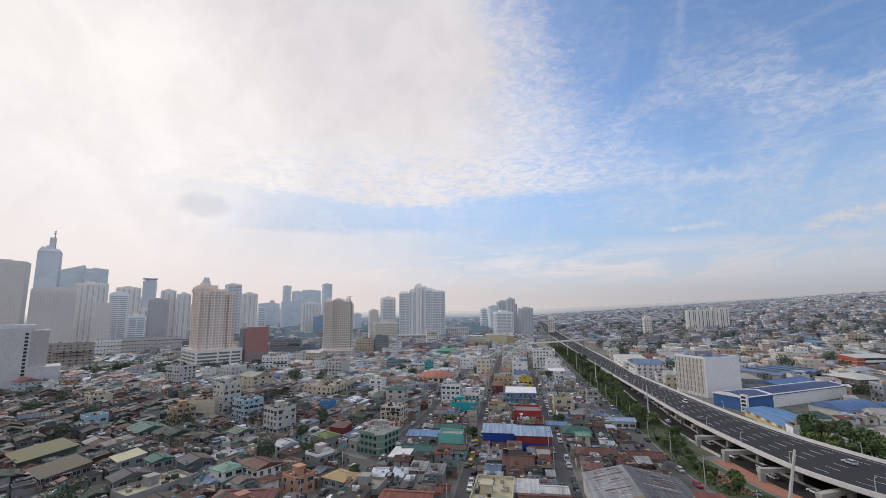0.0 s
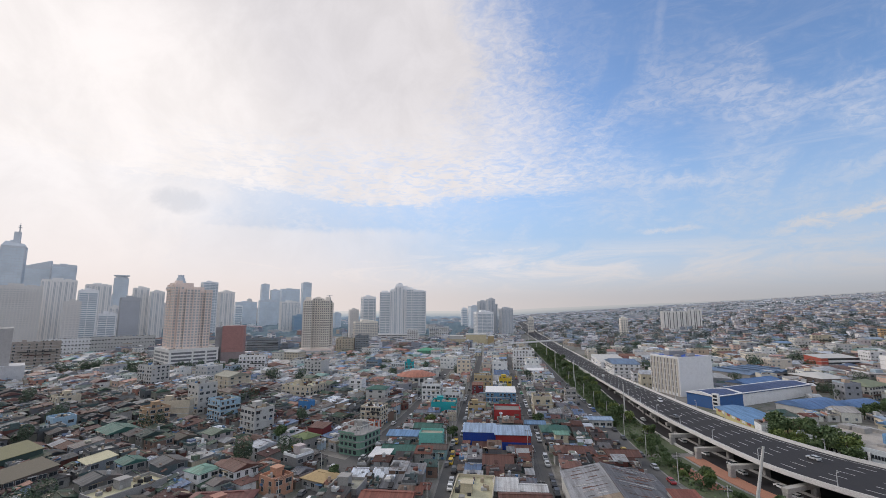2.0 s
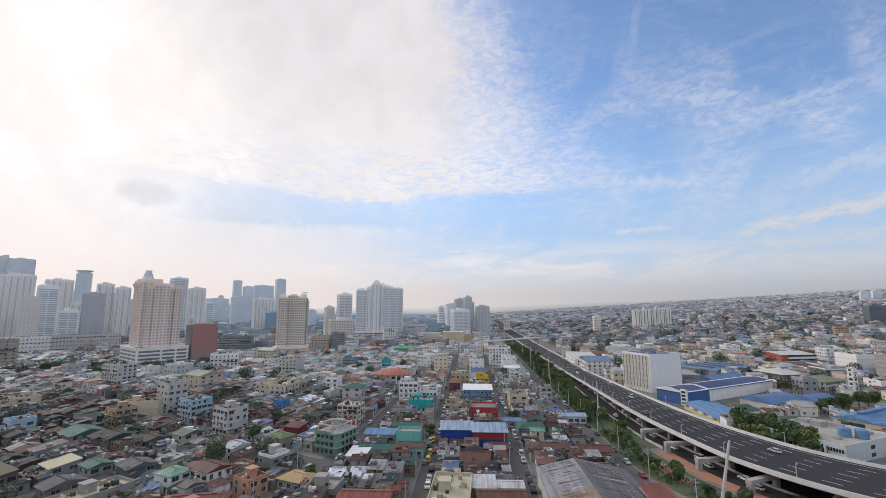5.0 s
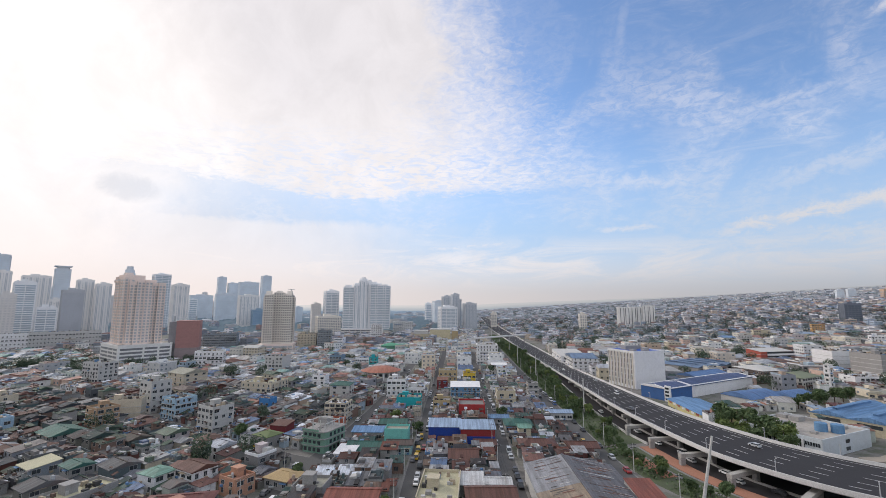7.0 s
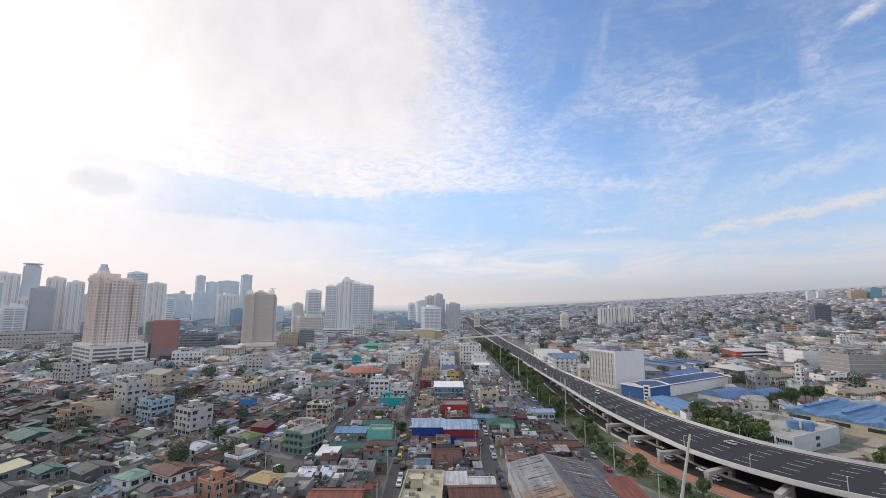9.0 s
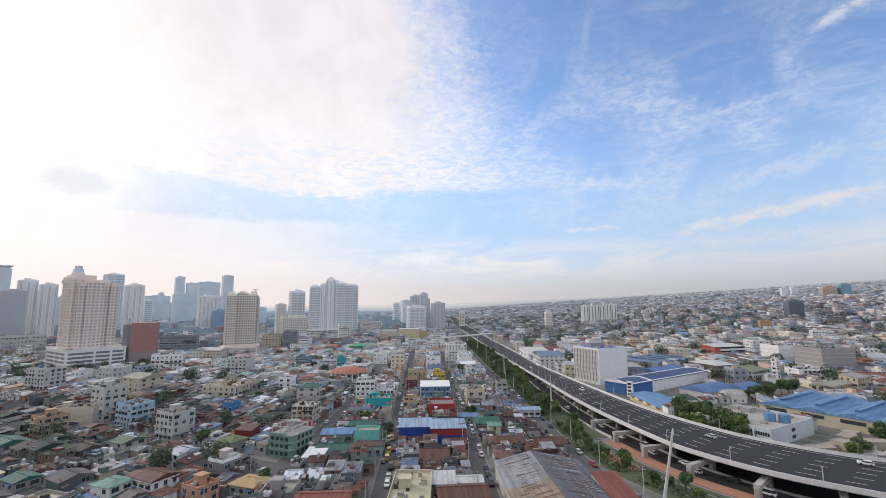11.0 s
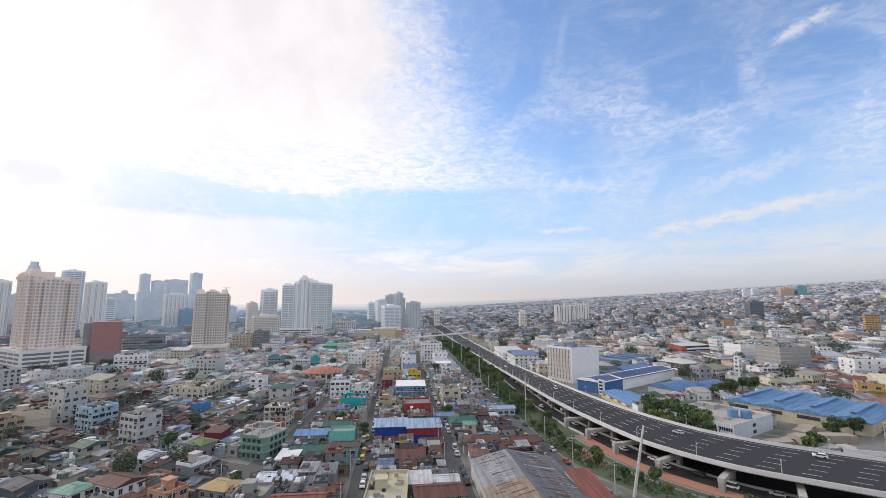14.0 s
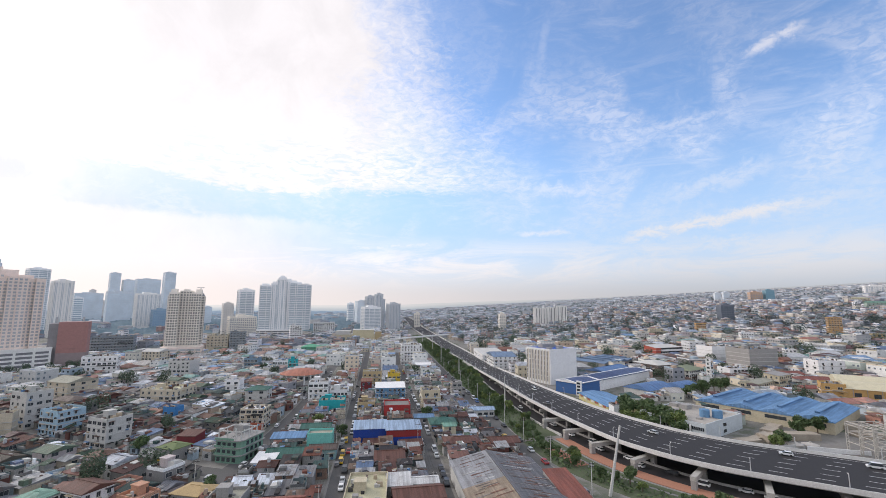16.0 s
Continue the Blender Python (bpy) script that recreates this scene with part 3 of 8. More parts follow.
# ---------------------------------------------------------------- ground, far hills, roads
def build_ground():
    sh = Shape()
    radii = [0, 40, 80, 120, 160, 200, 250, 300, 360, 430, 520, 640, 780, 950, 1150, 1400, 1700, 2050, 2450, 2900, 3300, 4000, 4500, 4990]
    n = 144
    v = [(0.0, 0.0, 0.0)]
    for r in radii[1:]:
        for i in range(n):
            a = 2 * math.pi * i / n
            x, y = r * math.sin(a), r * math.cos(a)
            v.append((x, y, rise(x, y)))
    f = [(0, 1 + (i + 1) % n, 1 + i) for i in range(n)]
    for k in range(len(radii) - 2):
        a, b = 1 + k * n, 1 + (k + 1) * n
        f += [(a + i, a + (i + 1) % n, b + (i + 1) % n, b + i) for i in range(n)]
    sh.solid(v, f)

    def soil(k):
        p = place(k)
        c = k.mix(k.mapr(k.noise(p, 0.02, 5.0, 0.65), 0.42, 0.6), (0.19, 0.18, 0.165), (0.085, 0.10, 0.06))
        c = k.mix(k.mapr(k.noise(p, 0.15, 5.0, 0.7), 0.4, 0.65), c, (0.215, 0.205, 0.195))
        return bsdf(k, weather(k, c, 0.3), 0.95, bump=k.noise(p, 1.5, 4.0), dist=0.1)

    part("ground", sh, material("city_ground", soil), label="city ground of dusty concrete, soil and weeds", kind="structure")
    # far low hills that close the view; they glow, with haze painted in
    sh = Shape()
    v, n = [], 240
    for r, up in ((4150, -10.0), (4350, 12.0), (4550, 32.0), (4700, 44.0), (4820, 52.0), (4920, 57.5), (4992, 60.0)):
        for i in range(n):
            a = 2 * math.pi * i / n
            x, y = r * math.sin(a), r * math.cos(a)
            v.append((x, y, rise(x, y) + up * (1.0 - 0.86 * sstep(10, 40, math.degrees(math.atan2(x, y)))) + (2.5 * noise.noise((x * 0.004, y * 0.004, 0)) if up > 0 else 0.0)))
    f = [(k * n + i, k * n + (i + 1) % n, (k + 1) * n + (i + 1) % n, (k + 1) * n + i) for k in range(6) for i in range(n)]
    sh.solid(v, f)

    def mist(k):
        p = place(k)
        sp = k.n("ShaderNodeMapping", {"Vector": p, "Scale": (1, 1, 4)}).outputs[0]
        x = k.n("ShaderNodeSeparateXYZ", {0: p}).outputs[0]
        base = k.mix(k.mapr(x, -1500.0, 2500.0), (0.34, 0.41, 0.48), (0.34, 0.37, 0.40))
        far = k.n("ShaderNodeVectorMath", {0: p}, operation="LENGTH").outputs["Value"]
        # fades to the sky's colour with distance
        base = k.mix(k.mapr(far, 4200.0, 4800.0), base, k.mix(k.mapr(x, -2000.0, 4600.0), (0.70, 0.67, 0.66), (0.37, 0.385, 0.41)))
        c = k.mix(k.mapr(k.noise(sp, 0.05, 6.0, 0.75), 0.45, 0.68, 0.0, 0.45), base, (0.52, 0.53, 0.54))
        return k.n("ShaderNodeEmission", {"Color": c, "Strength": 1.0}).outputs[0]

    part("backdrop", sh, material("glowing_misty_land", mist), label="far misty low hills on the horizon", kind="structure")


build_ground()


def build_roads():
    for i, (line, half) in enumerate(STREETS + [(FRONTAGE, 3.4)]):
        sh = Shape()
        ribbon(sh, line, -half, half, -0.3, 0.04 + 0.012 * i)
        road = part("road", sh, M["street"], label="narrow worn grey asphalt street between houses", kind="structure")
        for side in (-1, 1):
            kb = Shape()
            ribbon(kb, line, *sorted((side * (half + 0.02), side * (half + 0.7))), -0.3, 0.02 + 0.008 * i)
            part("pavement", kb, M["kerb"], road)
    # expressway at grade under and beside the viaduct
    under = [y for y in range(-30, 421, 10)]
    edge = [(lower_edge(y), y) for y in under]
    sh = Shape()
    strip(sh, edge, [(x_at(RIGHT, y) + 1.5, y) for y in under], -0.3, 0.06)
    low = part("expressway", sh, M["asphalt"], label="dark asphalt expressway at grade under the viaduct", kind="structure")
    kb = Shape()
    strip(kb, [(x - 0.45, y) for x, y in edge if y > 160], [(x, y) for x, y in edge if y > 160], -0.2, 0.95)
    part("barrier", kb, M["palecon"], low, "pale concrete barrier")
    kb = Shape()
    strip(kb, [(x_at(RIGHT, y) + 1.2, y) for y in under], [(x_at(RIGHT, y) + 1.7, y) for y in under], -0.2, 0.9)
    part("barrier", kb, M["concrete"], low)
    kb = Shape()
    strip(kb, [(x + 8.6, y) for x, y in edge if 60 < y < 300], [(x + 9.0, y) for x, y in edge if 60 < y < 300], -0.2, 0.8)
    part("barrier", kb, M["concrete"], low)
    near = [p for p in LEFT if 40 < p[1] < 172]
    for d, w, mat, z, lab in ((-9.0, 5.6, "terracotta", 0.30, "long terracotta paved walkway beside the expressway"), (-12.8, 2.5, "grass", 0.16, "clipped grass strip beside the walkway"),
                              (-10.25, 1.2, "kerb", 0.12, "grey dusty footpath beside the grass"), (-13.95, 1.1, "kerb", 0.13, "grey dusty footpath behind the grass"), (-25.0, 11.0, "grass", 0.1, "grass verge under trees")):
        sh = Shape()
        ribbon(sh, near, d, d + w, -0.2, z)
        part("verge", sh, M[mat], label=lab, kind="structure")
    sh = Shape()
    strip(sh, [(x_at(FRONTAGE, y) + 4.0, y) for y in YS], [(lower_edge(y) - 0.5, y) for y in YS], -0.2, 0.08)
    part("verge", sh, M["grass"], label="grass verge with shrubs and trees", kind="structure")
    for y0, y1 in ((96, 114), (138, 160)):
        sh = Shape()
        ribbon(sh, [p for p in LEFT if y0 < p[1] < y1], -19.0, -14.0, -0.2, 0.22)
        part("plaza", sh, M["terracotta"], label="small terracotta paved plaza among trees", kind="structure")


build_roads()


def across(f, out=0.0):
    """A line along the deck: f runs from -1 at the left edge to 1 at the right; out adds metres to the right."""
    pts = [(x0 + (x1 - x0) * (f + 1) / 2, y0 + (y1 - y0) * (f + 1) / 2) for (x0, y0), (x1, y1) in zip(LEFT, RIGHT)]
    return offset(pts, out)


def build_viaduct():
    level = lambda up: (lambda y: deck_height(y) + up)
    sh = Shape()
    strip(sh, across(-1, 0.01), across(1, -0.01), level(-0.35), level(0.0))
    deck = part("viaduct", sh, M["asphalt"], label="elevated expressway viaduct with dark asphalt deck", kind="structure")
    tagged(deck, category="viaduct")
    sh = Shape()
    strip(sh, across(-1, 0.5), across(1, -0.5), level(-0.7), level(-0.36))
    part("slab", sh, M["palecon"], deck)
    for f in (-0.72, -0.24, 0.24, 0.72):
        g = Shape()
        strip(g, across(f, -0.7), across(f, 0.7), level(-2.1), level(-0.7))
        part("girder", g, M["concrete"], deck)
    pale = paint("bleached_concrete", (0.60, 0.59, 0.575), amount=0.2)
    for f, a, b in ((-1, -0.4, 0.0), (1, 0.0, 0.4)):
        g = Shape()
        strip(g, across(f, a), across(f, b), level(-0.5), level(0.95))
        part("parapet", g, pale, deck, "pale concrete parapet")
        g = Shape()
        strip(g, across(f, a + (0.5 if f < 0 else -0.6)), across(f, b + (0.6 if f < 0 else -0.5)), level(0.0), level(0.03))
        part("kerb_line", g, M["palecon"], deck)
        g = Shape()
        strip(g, across(f, -2.4 if f > 0 else 2.2), across(f, -2.2 if f > 0 else 2.4), level(0.0), level(0.015))
        part("edge_line", g, M["mark"], deck)
    # lane dashes
    dash = Shape()
    dash.box(-0.12, 0.12, -2.3, 2.3, 0.0, 0.02)
    dm = dash.mesh("lane_dash", [M["mark"]])
    left = Shape()
    for f in (-0.6, -0.3, 0.02, 0.32, 0.6):
        line = across(f)
        total = sum(math.dist(p, q) for p, q in zip(line, line[1:]))
        s = 20.0 + 31.0 * f
        while s < total - 10:
            x, y, dx, dy = along(line, s)
            turn = math.degrees(math.atan2(-dx, dy))
            if 60 < y < 330:
                ob = part("lane_dash", dm, None, deck)
                ob.matrix_basis = pose(x, y, deck_height(y) + 0.02, 0, 0, turn)
            else:
                left.box(-0.12, 0.12, -2.3, 2.3, 0.0, 0.03, at=pose(x, y, deck_height(y) + 0.02, 0, 0, turn))
            s += 10.8
    part("lane_dashes", left, M["mark"], deck, kind="stuff")
    # piers; the nearer ones have cross-heads that reach out past the deck's left edge
    s = 0.0
    while along(LEFT, s)[1] < 183.0:
        s += 0.25
    s -= 18.0 * 7
    while along(LEFT, s)[1] < 320:
        x, y, dx, dy = along(LEFT, s)
        wide = y < 188
        w = min(math.dist((x, y), q) for q in RIGHT) + 0.3
        top = deck_height(y) - 2.1
        pier = thing("pier", x, y, 0.0, math.degrees(math.atan2(-dx, dy)), "grey concrete viaduct pier with long crosshead" if wide else "grey concrete viaduct pier under the deck", "pier", "viaduct piers")
        for cx in ((-5.0, 7.0, w - 6.0) if wide else (4.0, w - 4.0)):
            c = Shape()
            c.prism([(cx - 0.8, -0.8), (cx + 0.8, -0.8), (cx + 0.95, -0.6), (cx + 0.95, 0.6), (cx + 0.8, 0.8), (cx - 0.8, 0.8), (cx - 0.95, 0.6), (cx - 0.95, -0.6)], 0.0, top - 1.5)
            part("column", c, M["concrete"], pier)
        b = Shape()
        a0, a1 = (-5.9 if wide else 1.0), w - 1.5
        b.solid([(a0, -0.9, top - 1.5), (a1, -0.9, top - 1.5), (a1, 0.9, top - 1.5), (a0, 0.9, top - 1.5), (a0, -0.9, top - 0.25), (a1, -0.9, top), (a1, 0.9, top), (a0, 0.9, top - 0.25)],
                [(0, 3, 2, 1), (4, 5, 6, 7), (0, 1, 5, 4), (1, 2, 6, 5), (2, 3, 7, 6), (3, 0, 4, 7)])
        part("crosshead", b, M["stained"], pier)
        s += 18.0


build_viaduct()


def build_overpass():
    line = [(112, 566), (140, 588), (170, 610), (204, 634)]
    sh = Shape()
    ribbon(sh, line, -3.0, 3.0, 12.2, 13.2)
    ob = part("overpass", sh, M["palecon"], label="pale concrete overpass crossing above the expressway", kind="structure")
    for d in (-3.1, 2.9):
        g = Shape()
        ribbon(g, line, d, d + 0.25, 13.0, 14.0)
        part("parapet", g, M["white"], ob)
    for x, y in ((116, 569), (142, 589), (203, 633)):
        g = Shape()
        g.tube(x, y, -0.5, 12.2, 0.9, 0.9, 10)
        part("column", g, M["concrete"], ob)


build_overpass()


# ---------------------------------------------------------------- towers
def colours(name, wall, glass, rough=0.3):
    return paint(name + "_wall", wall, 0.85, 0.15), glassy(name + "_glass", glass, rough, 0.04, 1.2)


# walls and glass of most far towers are lightened to paint in haze
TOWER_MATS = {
    "grid_pale": colours("hazed_pale_tower", (0.69, 0.66, 0.635), (0.53, 0.515, 0.51)),
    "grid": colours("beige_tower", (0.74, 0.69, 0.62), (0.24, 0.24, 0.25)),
    "glass": colours("hazed_blue_tower", (0.63, 0.66, 0.70), (0.53, 0.58, 0.63)),
    "glass_dark": colours("hazed_dark_tower", (0.48, 0.485, 0.51), (0.39, 0.405, 0.44)),
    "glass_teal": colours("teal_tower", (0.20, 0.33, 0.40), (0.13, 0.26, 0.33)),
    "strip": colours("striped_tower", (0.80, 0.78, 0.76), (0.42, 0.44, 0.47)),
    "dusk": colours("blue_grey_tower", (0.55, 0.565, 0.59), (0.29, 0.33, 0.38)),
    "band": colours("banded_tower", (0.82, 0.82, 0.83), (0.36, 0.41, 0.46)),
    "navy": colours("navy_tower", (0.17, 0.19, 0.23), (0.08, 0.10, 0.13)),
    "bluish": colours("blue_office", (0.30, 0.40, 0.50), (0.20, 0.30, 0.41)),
    "tan": colours("tan_tower", (0.50, 0.35, 0.26), (0.26, 0.25, 0.25)),
    "pink": colours("pink_tower", (0.80, 0.67, 0.60), (0.36, 0.37, 0.38)),
    "podium": colours("podium", (0.78, 0.76, 0.73), (0.16, 0.16, 0.17)),
    "brown": colours("cream_tower", (0.80, 0.74, 0.67), (0.13, 0.13, 0.13)),
    "slabs": colours("slab_tower", (0.78, 0.76, 0.73), (0.12, 0.12, 0.13)),
}


def facade(glass, bars, w, d, z0, z1, style, floor=3.2, bay=3.4):
    """Window openings and bars over the four sides of a block."""
    n = max(1, int((z1 - z0) / floor))
    for face in range(4):
        span = w if face % 2 == 0 else d
        depth = (d if face % 2 == 0 else w) / 2
        at = Matrix.Rotation(math.pi / 2 * face, 4, "Z")
        m = max(2, int(span / bay))
        if style in ("glass", "glass_dark", "glass_teal", "spire", "slope", "cap", "crown"):
            for i in range(n):
                glass.box(-span / 2 + 0.6, span / 2 - 0.6, -depth - 0.12, -depth + 0.1, z0 + i * floor + 0.7, z0 + (i + 1) * floor - 0.2, at=at)
            for j in range(m + 1):
                x = -span / 2 + span * j / m
                bars.box(x - 0.25, x + 0.25, -depth - 0.3, -depth + 0.1, z0, z1, at=at)
        elif style == "cells":
            floor_h, cell = 2.7, 2.9
            rows, cols = max(1, int((z1 - z0) / floor_h)), max(1, int(span / cell))
            for j in range(cols):
                x = -span / 2 + span * (j + 0.5) / cols
                for i in range(rows):
                    z = z0 + i * floor_h
                    glass.box(x - 0.95, x + 0.95, -depth - 0.1, -depth + 0.1, z + 0.75, z + 2.35, at=at)
                    if j % 3 == 1:
                        bars.box(x - 1.2, x + 1.2, -depth - 0.9, -depth + 0.1, z + 0.1, z + 0.75, at=at)
            for j in range(0, cols + 1, 2):
                x = -span / 2 + span * j / cols
                bars.box(x - 0.22, x + 0.22, -depth - 0.4, -depth + 0.1, z0, z1 + 0.6, at=at)
        elif style == "band":
            for i in range(n):
                z = z0 + i * floor
                glass.box(-span / 2 + 0.8, span / 2 - 0.8, -depth - 0.1, -depth + 0.1, z + 0.34 * floor, z + 0.98 * floor, at=at)
                bars.box(-span / 2 + 0.3, span / 2 - 0.3, -depth - 0.6, -depth + 0.1, z, z + 0.31 * floor, at=at)
            for j in range(0, m + 1, 3):
                x = -span / 2 + 0.5 + (span - 1.0) * j / m
                bars.box(x - 0.5, x + 0.5, -depth - 0.6, -depth + 0.1, z0, z1 + 0.8, at=at)
        elif style == "strip":
            for j in range(m):
                x = -span / 2 + span * (j + 0.5) / m
                if j % 2 == 0:
                    glass.box(x - bay * 0.34, x + bay * 0.34, -depth - 0.05, -depth + 0.1, z0, z1 - 1.5, at=at)
                    bars.box(x - 0.25, x + 0.25, -depth - 0.5, -depth + 0.1, z0, z1, at=at)
                else:
                    bars.box(x - bay * 0.3, x + bay * 0.3, -depth - 0.8, -depth + 0.1, z0, z1 + 1.0, at=at)
                    for i in range(n):
                        glass.box(x - bay * 0.12, x + bay * 0.12, -depth - 0.85, -depth - 0.7, z0 + (i + 0.35) * floor, z0 + (i + 0.85) * floor, at=at)
        elif style == "slots":
            for x in (-0.36, -0.07, 0.08, 0.37):
                glass.box(x * span - 0.75, x * span + 0.75, -depth - 0.05, -depth + 0.1, z0, z1 - 1.5, at=at)
                bars.box(x * span - 1.5, x * span - 0.75, -depth - 0.7, -depth + 0.1, z0, z1 + 0.8, at=at)
                bars.box(x * span + 0.75, x * span + 1.5, -depth - 0.7, -depth + 0.1, z0, z1 + 0.8, at=at)
            for x in (-0.24, 0.22):
                for i in range(n):
                    bars.box(x * span - 1.7, x * span + 1.7, -depth - 0.5, -depth + 0.1, z0 + i * floor, z0 + (i + 0.4) * floor, at=at)
        else:
            for j in range(m):
                x = -span / 2 + span * (j + 0.5) / m
                for i in range(n):
                    glass.box(x - bay * 0.3, x + bay * 0.3, -depth - 0.1, -depth + 0.1, z0 + i * floor + 0.9, z0 + (i + 1) * floor - 0.5, at=at)
            for i in range(n):
                bars.box(-span / 2, span / 2, -depth - 0.35, -depth + 0.1, z0 + i * floor - 0.15, z0 + i * floor + 0.15, at=at)


def tower(label, x, y, w, d, h, turn, style, mats=None):
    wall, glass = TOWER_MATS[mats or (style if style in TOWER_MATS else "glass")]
    tw = thing("tower", x, y, rise(x, y), turn, label, "tower", "distant towers")
    body, gl, br = Shape(), Shape(), Shape()
    body.box(-w / 2, w / 2, -d / 2, d / 2, -2.0, h)
    r = math.hypot(x, y)
    facade(gl, br, w, d, 6.0, h - 1.0, style, 3.1 if r < 1000 else 3.6 if r < 1350 else 6.0, 3.4 if r < 1000 else 4.2 if r < 1350 else 6.0)
    top = Shape()
    if style == "spire":
        top.solid([(-w / 2, -d / 2, h), (w / 2, -d / 2, h), (w / 2, d / 2, h), (-w / 2, d / 2, h), (-w * 0.36, -d * 0.36, h + 11), (w * 0.42, -d * 0.36, h + 6), (w * 0.42, d * 0.36, h + 6), (-w * 0.36, d * 0.36, h + 11)],
                  [(0, 3, 2, 1), (4, 5, 6, 7), (0, 1, 5, 4), (1, 2, 6, 5), (2, 3, 7, 6), (3, 0, 4, 7)])
        top.box(-w * 0.2, w * 0.2, -d * 0.2, d * 0.2, h + 8, h + 14)
        top.prism([(-w * 0.08, -d * 0.16), (w * 0.2, -d * 0.16), (w * 0.2, d * 0.16), (-w * 0.08, d * 0.16)], h + 8, h + 34)
        mast = Shape()
        mast.tube(w * 0.12, 0, h + 34, h + 56, 1.4, 0.3, 8)
        mast.box(w * 0.12 - 2, w * 0.12 + 2, -0.6, 0.6, h + 49, h + 50.2)
        mast.box(w * 0.12 - 3, w * 0.12 + 3, -0.6, 0.6, h + 44, h + 45.5)
        part("mast", mast, M["steel"], tw)
    elif style == "cap":
        top.box(-w * 0.4, w * 0.4, -d * 0.4, d * 0.4, h, h + 4)
        top.box(-w * 0.56, w * 0.56, -d * 0.56, d * 0.56, h + 4, h + 6)
    elif style == "crown":
        for i, q in enumerate((0.44, 0.36, 0.26)):
            top.tube(w * 0.12, 0, h + i * 8.5, h + (i + 1) * 8.5, w * q * 1.06, w * q, 14)
    elif style == "slope":
        top.solid([(-w / 2, -d / 2, h), (w / 2, -d / 2, h), (w / 2, d / 2, h), (-w / 2, d / 2, h), (w / 2, -d / 2, h + 16), (w / 2, d / 2, h + 16)],
                  [(0, 3, 2, 1), (0, 1, 4), (2, 3, 5), (1, 2, 5, 4), (3, 0, 4, 5)])
    else:
        top.box(-w / 2, w / 2, -d / 2, -d / 2 + 0.5, h, h + 1.3)
        top.box(-w / 2, w / 2, d / 2 - 0.5, d / 2, h, h + 1.3)
        top.box(-w / 2, -w / 2 + 0.5, -d / 2, d / 2, h, h + 1.3)
        top.box(w / 2 - 0.5, w / 2, -d / 2, d / 2, h, h + 1.3)
        top.box(-w * 0.22, w * 0.1, -d * 0.25, d * 0.25, h, h + 4.5)
        top.box(w * 0.15, w * 0.35, -d * 0.2, d * 0.1, h, h + 3.0)
    part("body", body, wall, tw)
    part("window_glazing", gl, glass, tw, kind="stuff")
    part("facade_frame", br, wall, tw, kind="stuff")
    part("roof_top", top, wall, tw)
    take(x, y, w + 6, d + 6, turn)
    return tw


